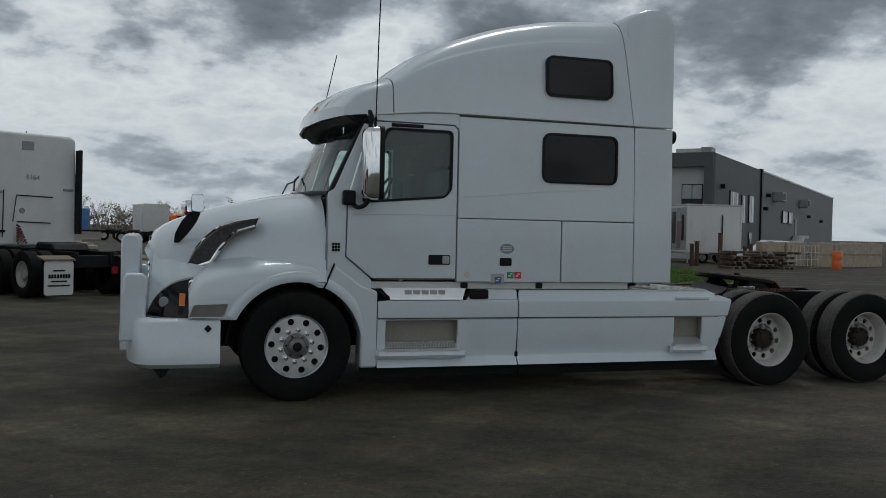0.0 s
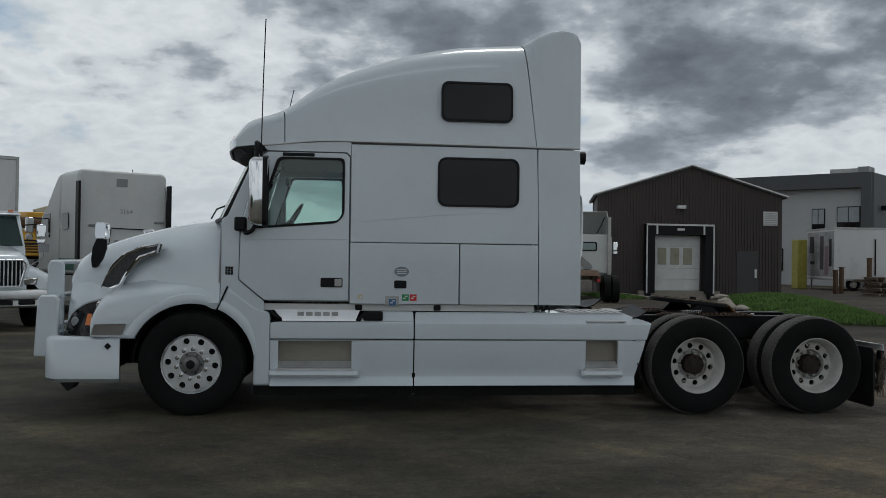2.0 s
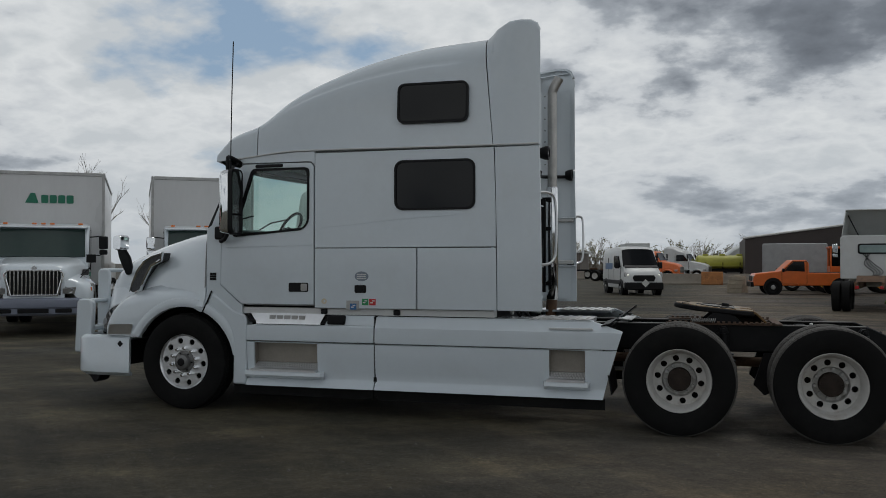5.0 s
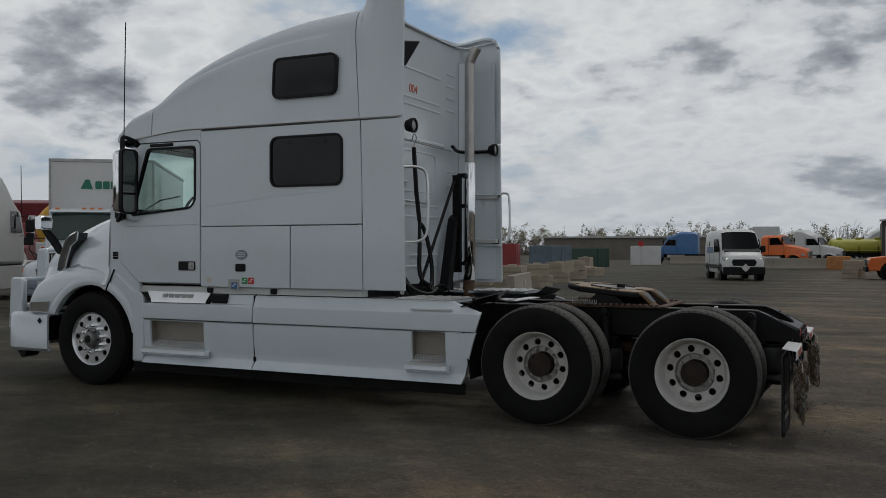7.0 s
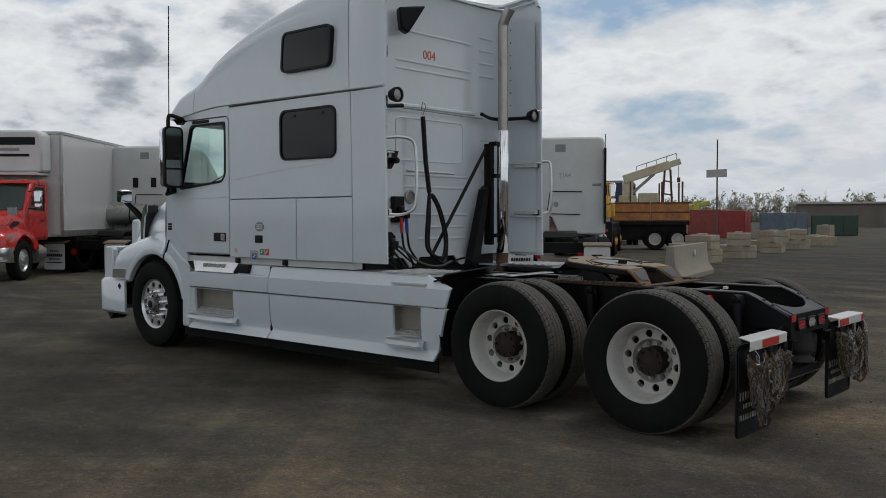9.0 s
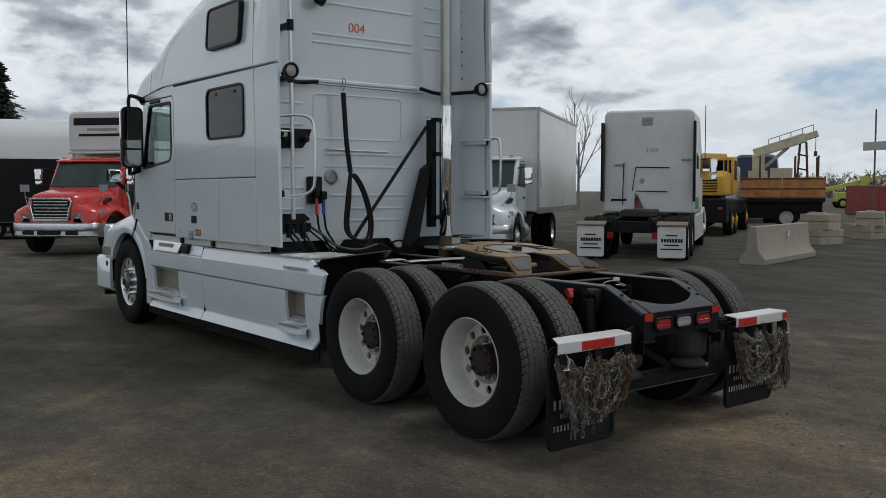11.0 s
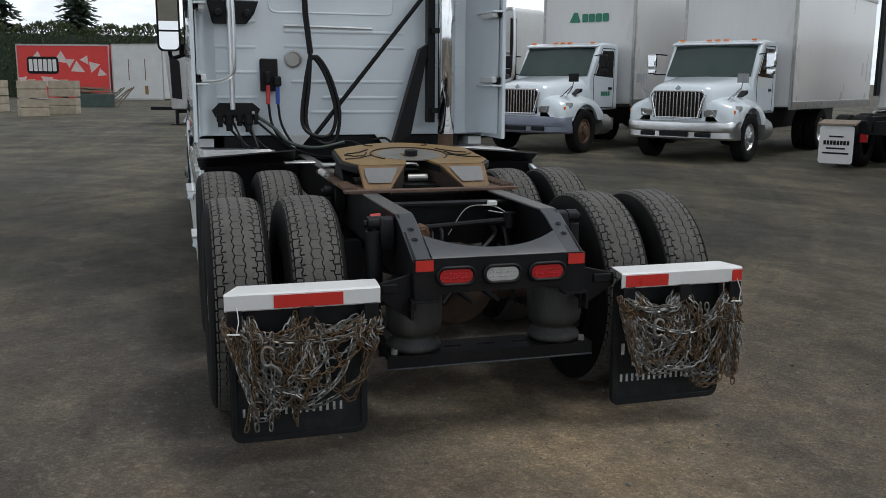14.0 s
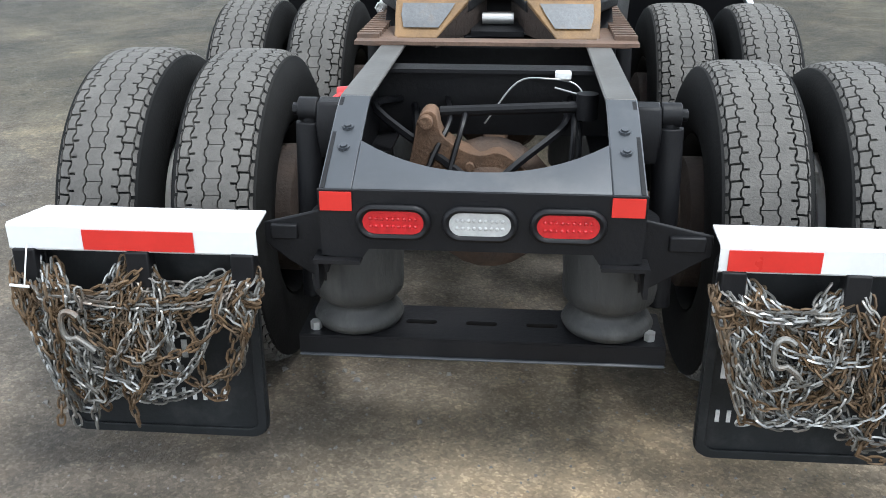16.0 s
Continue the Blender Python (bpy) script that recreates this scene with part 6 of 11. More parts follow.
def build_fifth_wheel():
    """The greased coupling plate, tipped down towards the rear."""
    tilt = Matrix.Translation((5.50, 0, 1.125)) @ pose(0, 0, 0, 0, 5.5)
    flat_m = tilt @ pose(0, 0, 0, 90)                         # plan drawn in x and z
    n = 14
    loop = [(0.18, -0.455), (-0.25, -0.44)] + [(-0.25 - 0.23 * math.sin(math.pi * k / n), -0.44 + 0.88 * k / n) for k in range(1, n)] + [(-0.25, 0.44), (0.16, 0.455), (0.27, 0.40), (0.31, 0.375), (0.31, 0.105)]
    slot = [(0.10, 0.045)] + [(0.02 + 0.055 * math.cos(a), 0.055 * math.sin(a)) for a in np.linspace(2.2, 4.08, 6)] + [(0.10, -0.045)]
    loop = loop + slot + [(0.31, -0.105), (0.31, -0.375), (0.27, -0.40)]
    bm = bmesh.new()
    bm_plate(bm, [loop], 0.02, -0.03, flat_m)
    fw = part("fifth_wheel", bm, CHASSIS, rig, "dark fifth wheel coupling plate with an ochre greased face", bevel=0.012)
    bm = bmesh.new()
    bm_plate(bm, [[(x * 0.965, y * 0.965) for x, y in loop]], 0.0255, 0.015, flat_m)
    part("greased_face", bm, OCHRE, fw, "ochre greased face")
    bm = bmesh.new()                                       # worn bare ring and grease grooves
    bm_plate(bm, [ring(-0.02, 0, 0.20, 32), ring(0.0, 0, 0.062, 20)], 0.0275, 0.02, flat_m)
    part("worn_ring", bm, BAREIRON, fw)
    bm = bmesh.new()
    for s in (-1, 1):
        for a in ((-0.2, 0.22, -0.05, 0.38), (0.0, 0.24, 0.12, 0.42), (-0.33, 0.16, -0.40, 0.22), (-0.10, 0.25, 0.02, 0.30), (0.02, 0.30, -0.02, 0.40)):
            bm_tube(bm, [tilt @ Vector((x, s * y, 0.026)) for x, y in (a[:2], ((a[0] + a[2]) / 2 + 0.03, (a[1] + a[3]) / 2), a[2:])], 0.006, 5)
    bm_tube(bm, [tilt @ Vector((-0.02 + 0.235 * math.cos(a), 0.235 * math.sin(a), 0.0255)) for a in np.linspace(0.9, 5.38, 26)], 0.006, 5)
    part("grease_groove", bm, CHASSIS, fw)
    for s in (-1, 1):                                      # bent-down pick-up ramps and the flanks of the throat
        at = lambda *p: tilt @ Vector((p[0], s * p[1], p[2]))
        bm = bmesh.new()
        bm_loft(bm, [[at(0.295, 0.378, 0.024), at(0.295, 0.102, 0.024)], [at(0.33, 0.378, 0.012), at(0.33, 0.118, 0.012)],
                     [at(0.45, 0.372, -0.082), at(0.45, 0.215, -0.084)], [at(0.455, 0.370, -0.10), at(0.455, 0.218, -0.10)]])
        rp = part("ramp", bm, RAMP, fw, "ochre greased ramp with a grey worn middle", thick=0.02, bevel=0.004)
        bm = bmesh.new()
        bm_loft(bm, [[at(0.338, y, 0.0145) for y in (0.350, 0.31, 0.25, 0.20, 0.155)], [at(0.38, y, -0.019) for y in (0.352, 0.31, 0.25, 0.20, 0.180)],
                     [at(0.425, y, -0.0545) for y in (0.34, 0.31, 0.26, 0.22, 0.212)]])
        part("worn_patch", bm, WORNRAMP, rp)
        bm = bmesh.new()
        bm_loft(bm, [[at(0.05, 0.046, 0.012), at(0.05, 0.050, -0.10)], [at(0.30, 0.104, 0.012), at(0.30, 0.11, -0.11)], [at(0.448, 0.215, -0.086), at(0.445, 0.22, -0.125)]])
        part("throat_flank", bm, DARKRUST, fw, thick=0.018)
    bm = bmesh.new()
    bm_cyl(bm, tilt @ Vector((0.035, 0, 0.0)), tilt @ Vector((0.035, 0, 0.06)), 0.04, 12)
    bm_box(bm, 0.04, 0.30, -0.10, 0.10, -0.12, -0.10, tilt)
    part("lock_jaw", bm, CHASSIS, fw)
    bm = bmesh.new()
    bm_cyl(bm, tilt @ Vector((0.20, -0.06, -0.075)), tilt @ Vector((0.20, 0.06, -0.075)), 0.022, 14)
    part("lock_pin", bm, DULLMETAL, fw, "bare shiny lock pin")
    for s in (-1, 1):
        bm = bmesh.new()
        bm_prism(bm, [(5.30, 1.0), (5.43, 1.12), (5.57, 1.11), (5.70, 1.0)], s * 0.44, s * 0.38)
        part("pedestal", bm, CHASSIS, fw)
        bm = bmesh.new()                                   # toothed slider rail
        bm_box(bm, 4.95, 6.05, s * 0.47, s * 0.36, 0.985, 1.0)
        for i in range(20):
            bm_box(bm, 4.98 + i * 0.052, 5.006 + i * 0.052, s * 0.50, s * 0.42, 1.0, 1.018)
        part("slider_rail", bm, RUSTPLATE, fw, "rusty toothed slider rail")
    bm = bmesh.new()
    bm_box(bm, 5.98, 6.06, -0.50, 0.50, 0.99, 1.003)
    bm_box(bm, 5.25, 5.75, -0.40, 0.40, 0.985, 0.995)
    part("base_plate", bm, RUSTPLATE, fw)
    bm = bmesh.new()
    bm_tube(bm, [(5.2 + 0.004 * i, -0.5 + 0.05 * i * 0 + 0.02 * math.cos(i * 1.2), 1.03 + 0.02 * math.sin(i * 1.2)) for i in range(60)], 0.004, 4)
    part("release_spring", bm, DULLMETAL, fw)
    fw.matrix_basis = pose(0.11, 0, -0.005)
    boxpart("step_grip", TREADPLATE, rig, 4.60, 4.72, -0.66, -0.44, 1.02, 1.035)
    boxpart("step_grip", TREADPLATE, rig, 4.60, 4.72, -0.40, 0.30, 1.0, 1.015)


build_fifth_wheel()


def build_back_wall():
    """Rear of the sleeper with its pressed ribs, exhaust, hoses, lamps and grab bars."""
    xb = 3.42
    bm = bmesh.new()
    bm_plate(bm, [[(-1.19, 1.145), (-1.19, 3.0), (-1.15, 3.72), (-1.10, 3.85), (1.10, 3.85), (1.15, 3.72), (1.19, 3.0), (1.19, 1.145)]], 0, 0.03, pose(xb + 0.03, 0, 0, 0, 0, 90))
    wall = part("sleeper_back", bm, WHITE, rig)
    bm = bmesh.new()
    bm_tube(bm, smooth_line([(3.86, -1.17, 3.93), (3.66, -1.14, 3.90), (3.49, -0.98, 3.865), (3.48, 0, 3.85), (3.49, 0.98, 3.865), (3.66, 1.14, 3.90), (3.86, 1.17, 3.93)], 5), 0.009, 6)
    part("roof_lip", bm, WHITE, wall)
    for s in (-1, 1):                                      # rivets down the corner seams
        for i in range(7):
            bm = bmesh.new()
            bm_box(bm, 3.55, 3.562, s * 1.125, s * 1.14, 2.80 + 0.14 * i, 2.815 + 0.14 * i)
            part("rivet", bm, CHASSIS, wall)
    ribs = [(-0.62, 0.55, 3.42), (-0.62, 0.55, 3.12), (-0.62, 0.55, 3.04), (-0.5, 0.5, 1.98), (-0.5, 0.5, 1.86), (-0.45, 0.5, 1.58), (-0.2, 0.45, 1.45), (-0.3, 0.45, 1.33)]
    ribs += [(0.72, 0.98, 2.4 - 0.17 * i) for i in range(7)] + [(-1.12, -0.72, 2.45 - 0.2 * i) for i in range(6)] + [(0.7, 0.95, 3.1 + 0.14 * i) for i in range(4)]
    for ya, yb, z in ribs:
        bm = bmesh.new()
        bm_loft(bm, [[(xb + 0.0295, y, z - 0.016), (xb + 0.0295 + h, y, z - 0.005), (xb + 0.0295 + h, y, z + 0.005), (xb + 0.0295, y, z + 0.016)] for y, h in ((ya, 0.001), (ya + 0.02, 0.008), (yb - 0.02, 0.008), (yb, 0.001))], caps=False)
        part("pressed_rib", bm, WHITE, wall)
    bm = bmesh.new()                                       # pressed window blank
    bm_plate(bm, [rrect(-0.62, 0.42, 2.12, 2.56, 0.06), rrect(-0.605, 0.405, 2.135, 2.545, 0.05)], 0, 0.008, pose(xb + 0.037, 0, 0, 0, 0, 90))
    part("pressed_frame", bm, WHITE, wall, bevel=0.005)
    bm = bmesh.new()
    bm_loft(bm, [[(xb + 0.028, y, 2.70), (xb + 0.045, y, 2.685), (xb + 0.045, y, 2.665), (xb + 0.028, y, 2.65)] for y in (-1.15, 0.62)])
    part("wall_seam", bm, WHITE, wall)
    for s in (-1, 1):                                      # flared corner into the extenders
        bm = bmesh.new()
        bm_loft(bm, [[(xb + 0.03, s * 1.05, z), (xb + 0.10, s * 1.13, z), (xb + 0.30, s * 1.185 if z < 2.9 else s * 1.165, z), (xb + 0.44, s * (1.20 if z < 2.9 else 1.17), z)] for z in (1.16, 1.9, 2.7, 3.3, 3.70)])
        part("corner_flare", bm, WHITE, wall, thick=0.008)
        for z in (1.60, 2.12):
            boxpart("extender_stay", WHITE_OLD, rig, 3.60, 3.90, s * 1.13, s * 1.20, z - 0.02, z + 0.03)
    # unit number
    lettering("unit_number", "004", 0.13, mat("orange_decal", (0.62, 0.13, 0.05), 0.5), wall, pose(xb + 0.032, -0.12, 3.17, 90, 0, 90), "orange unit number decal")
    bm = bmesh.new()
    bm_lathe(bm, [(0.07, -0.005), (0.07, 0.02), (0.055, 0.025), (0.052, 0.012), (0.0, 0.012)], 20, pose(xb + 0.035, -0.43, 1.76, 0, 0, -90))
    part("round_port", bm, DULLMETAL, wall)
    bm = bmesh.new()
    bm_cyl(bm, (xb + 0.07, -0.5, 2.02), (xb + 0.07, 0.22, 2.01), 0.012, 8)
    part("hand_rail", bm, STEEL, wall)
    for y in (-0.42, 0.36):                                # chassis ears under the wall
        bm = bmesh.new()
        bm_prism(bm, [(-0.12, 0), (0.12, 0), (0.03, -0.10), (-0.03, -0.10)], -0.01, 0.01, pose(xb + 0.05, y, 1.145, 0, 0, 90))
        part("mount_ear", bm, WHITE_OLD, wall)
    # cross bar carrying the hose hook and both work lamps
    bm = bmesh.new()
    bm_cyl(bm, (3.55, -0.70, 2.63), (3.55, 0.62, 2.62), 0.008, 8)
    bar = part("hose_bar", bm, DULLMETAL, rig)
    for ya, yb in ((-1.12, -0.62), (0.55, 1.12)):
        bm = bmesh.new()
        bm_tube(bm, smooth_line([(3.60 if abs(yb) > 1 else 3.80, ya, 2.66), (3.57, (ya + yb) / 2, 2.63), (3.80 if abs(yb) > 1 else 3.55, yb, 2.65)], 5), 0.02, 8)
        part("lamp_arm", bm, BLACK, bar)
    for y, xl in ((-1.13, 3.95), (1.13, 3.86)):
        bm = bmesh.new()
        bm_lathe(bm, [(0.0, -0.06), (0.05, -0.05), (0.068, 0.0), (0.07, 0.035), (0.055, 0.036), (0.05, 0.02)], 20, pose(xl, y, 2.67, 0, 0, -90))
        lp = part("work_lamp", bm, BLACK, rig, "round black work lamp with a clear lens")
        bm = bmesh.new()
        bm_lathe(bm, [(0.0, 0.03), (0.04, 0.026), (0.052, 0.018)], 20, pose(xl, y, 2.67, 0, 0, -90))
        part("lens", bm, CLEARLENS, lp)
    bm = bmesh.new()                                       # black camera pod high up
    bm_prism(bm, [(0, 0.08), (0.28, 0.11), (0.10, -0.17), (0.02, -0.13)], -0.06, 0.06, pose(xb + 0.10, -0.66, 3.52, 0, 0, 60))
    part("camera_pod", bm, BLACK, rig, bevel=0.02)
    # ladder bar and looped grab bar
    bm = bmesh.new()
    bm_tube(bm, [(3.62, -0.93, 1.36), (3.62, -0.94, 2.62), (3.62, -0.95, 3.46)], 0.02, 10)
    pb = part("grab_pole", bm, STEEL, rig, "upright aluminium grab pole")
    for z in (2.66, 3.13):
        bm = bmesh.new()
        bm_cyl(bm, (3.62, -0.945, z - 0.05), (3.62, -0.945, z + 0.05), 0.033, 10)
        bm_box(bm, 3.45, 3.62, -0.97, -0.92, z - 0.025, z + 0.025)
        part("pole_clamp", bm, BLACK, pb)
    for s in (-1, 1):
        bm = bmesh.new()
        bm_tube(bm, smooth_line([(3.87, s * 1.19, 2.28), (3.95, s * 1.05, 2.29), (4.0, s * 0.95, 2.25), (4.02, s * 0.93, 2.10), (4.02, s * 0.93, 1.75), (4.0, s * 0.95, 1.63), (3.95, s * 1.05, 1.58), (3.87, s * 1.19, 1.58)], 5)
                if s < 0 else smooth_line([(3.86, 1.21, 2.14), (3.95, 1.26, 2.17), (4.0, 1.28, 2.1), (4.0, 1.28, 1.68), (3.95, 1.26, 1.6), (3.86, 1.21, 1.6)], 5), 0.014, 8)
        part("grab_bar", bm, STEEL, rig, "looped chrome grab bar")
        for z in (1.60, 2.13):
            boxpart("grab_foot", BLACK, rig, 3.82, 3.90, s * 1.16, s * 1.21, z - 0.03, z + 0.03)
    bm = bmesh.new()                                       # plug holder bracket
    bm_plate(bm, [[(-0.16, -0.10), (-0.20, 0.08), (0.20, 0.08), (0.16, -0.02), (0.10, -0.10)]], 0, 0.05, pose(3.58, -0.90, 2.12, 0, 0, 90))
    bm_cyl(bm, (3.58, -0.80, 2.10), (3.66, -0.80, 2.10), 0.03)
    bm_cyl(bm, (3.58, -1.02, 2.10), (3.66, -1.02, 2.10), 0.03)
    part("plug_bracket", bm, BLACK, rig, bevel=0.01)
    # air connectors
    bm = bmesh.new()
    bm_box(bm, xb + 0.03, xb + 0.10, -0.70, -0.56, 1.50, 1.76)
    bm_box(bm, xb + 0.10, xb + 0.16, -0.67, -0.62, 1.56, 1.66)
    bm_box(bm, xb + 0.10, xb + 0.16, -0.60, -0.54, 1.54, 1.62)
    ac = part("air_connector_block", bm, BLACK, rig, bevel=0.012)
    for y, m in ((-0.645, REDPLUG), (-0.57, BLUEPLUG)):
        bm = bmesh.new()
        bm_tube(bm, [(xb + 0.13, y, 1.55), (xb + 0.14, y - 0.003, 1.40)], 0.017, 8)
        part("coupling_sleeve", bm, m, ac)
        bm = bmesh.new()
        bm_tube(bm, smooth_line([(xb + 0.14, y, 1.40), (xb + 0.15, y + 0.02, 1.25), (xb + 0.20, y + 0.08, 1.12), (xb + 0.15, y + 0.15, 1.05)], 5), 0.011, 6)
        part("air_hose", bm, BLACK, ac)
    # hanging electric cable with its spring
    bm = bmesh.new()
    bm_tube(bm, smooth_line([(3.56, -0.36, 2.63), (3.58, -0.36, 2.70), (3.60, -0.34, 2.66), (3.58, -0.36, 2.58)], 4), 0.006, 5)
    hk = part("hook", bm, DULLMETAL, rig)
    bm = bmesh.new()
    bm_tube(bm, [(3.58, -0.36, 2.56), (3.60, -0.34, 2.1), (3.62, -0.31, 1.80)], 0.024, 8)
    cb = part("spring_sleeve", bm, BLACK, rig)
    for dy, drop in ((0.0, 1.10), (-0.03, 1.15)):
        bm = bmesh.new()
        bm_tube(bm, smooth_line([(3.62, -0.31, 1.80), (3.64, -0.33 + dy, 1.55), (3.66, -0.36 + dy, 1.25), (3.72, -0.26 + dy, drop), (3.68, -0.13 + dy, drop + 0.02), (3.66, -0.09 + dy, 1.35), (3.64, -0.16 + dy, 1.62), (3.62, -0.25 + dy, 1.77), (3.62, -0.31, 1.76)], 5), 0.016, 8)
        part("looped_hose", bm, BLACK, rig)
    bm = bmesh.new()
    bm_tube(bm, smooth_line([(3.52, -0.80, 1.34), (3.58, -0.62, 1.22), (3.68, -0.50, 1.10), (3.74, -0.30, 1.06), (3.70, -0.06, 1.10)], 6), 0.013, 8)
    part("green_hose", bm, GREENHOSE, rig)
    for ya, yb, zm, xm in ((-1.0, -0.55, 1.06, 3.60), (-0.93, -0.78, 1.10, 3.64), (-0.86, -0.30, 1.02, 3.58), (-0.80, -0.66, 1.04, 3.68), (-0.74, 0.15, 1.01, 3.62), (0.2, 0.62, 1.05, 3.60), (-0.1, 0.45, 1.02, 3.66)):
        bm = bmesh.new()                                   # loose air lines in the dark gap under the wall
        bm_tube(bm, smooth_line([(3.55, ya, 1.26 if ya < -0.7 else 1.10), (xm, ya * 0.75 + yb * 0.25, zm + 0.07), (xm + 0.03, (ya + yb) / 2, zm - 0.02), (3.50, yb, 0.95)], 4), 0.010, 6)
        part("air_line", bm, BLACK, rig)
    # black box added for the dark void of shade below the wall
    boxpart("dark_void_box", BLACK, rig, 3.30, 3.41, -1.0, 1.0, 0.80, 1.14)
    bm = bmesh.new()                                       # bracket with its row of valves
    bm_plate(bm, [[(-0.16, -0.04), (-0.19, 0.02), (-0.13, 0.08), (0.13, 0.08), (0.19, 0.03), (0.16, -0.04)]], 0, 0.02, pose(3.54, -0.90, 1.33, 0, 0, 90))
    vp = part("valve_plate", bm, BLACK, rig, bevel=0.004)
    for k, (dy, r, h) in enumerate(((-0.13, 0.028, 0.10), (-0.06, 0.036, 0.13), (0.02, 0.030, 0.09), (0.09, 0.038, 0.14), (0.15, 0.022, 0.08))):
        bm = bmesh.new()
        bm_lathe(bm, [(0.0, 0.0), (r, 0.0), (r, h * 0.55), (r * 0.7, h * 0.6), (r * 0.7, h), (0.0, h)], 14, Matrix.Translation((3.585, -0.90 + dy, 1.32)) @ pose(0, 0, 0, -90))
        part("valve", bm, CHASSIS, vp)
    bm = bmesh.new()
    bm_cyl(bm, (3.56, -0.77, 1.335), (3.60, -0.77, 1.335), 0.012, 8)
    part("bolt", bm, DULLMETAL, vp)
    # exhaust: painted pipe with a curved tip, chromed heat shield, brackets and diagonal strut
    bm = bmesh.new()
    bm_tube(bm, smooth_line([(3.70, 0.80, 2.4), (3.70, 0.80, 3.0), (3.70, 0.80, 3.55), (3.71, 0.80, 3.66), (3.78, 0.82, 3.80)], 6), 0.056, 20)
    ex = part("exhaust_pipe", bm, STACK, rig, "weathered steel exhaust stack")
    bm = bmesh.new()
    bm_lathe(bm, [(0.064, -0.70), (0.071, -0.69), (0.071, 0.62), (0.064, 0.64)], 24, Matrix.Translation((3.70, 0.80, 1.86)) @ pose(0, 0, 0, 90))
    part("heat_shield", bm, CHROME, ex, "chromed exhaust heat shield")
    bm = bmesh.new()
    bm_cyl(bm, (3.70, 0.80, 1.22), (3.68, 0.80, 0.95), 0.065, 16)
    part("exhaust_elbow", bm, RUST, ex)
    bm = bmesh.new()
    bm_box(bm, 3.55, 3.64, 0.66, 0.72, 1.25, 2.35)
    bm_prism(bm, [(0.60, 1.85), (0.68, 1.90), (0.52, 1.15), (0.36, 1.05)], 3.52, 3.62, pose(0, 0, 0, 0, 0, 90) @ Matrix.Diagonal((1, -1, 1, 1)))
    for z in (1.35, 2.0, 2.35):
        bm_box(bm, 3.60, 3.70, 0.68, 0.80, z - 0.02, z + 0.02)
    part("exhaust_bracket", bm, CHASSIS, ex)
    bm = bmesh.new()
    bm_cyl(bm, (3.58, 0.64, 2.28), (3.62, -0.28, 1.16), 0.018, 10)
    part("diagonal_strut", bm, CHASSIS, rig)


build_back_wall()


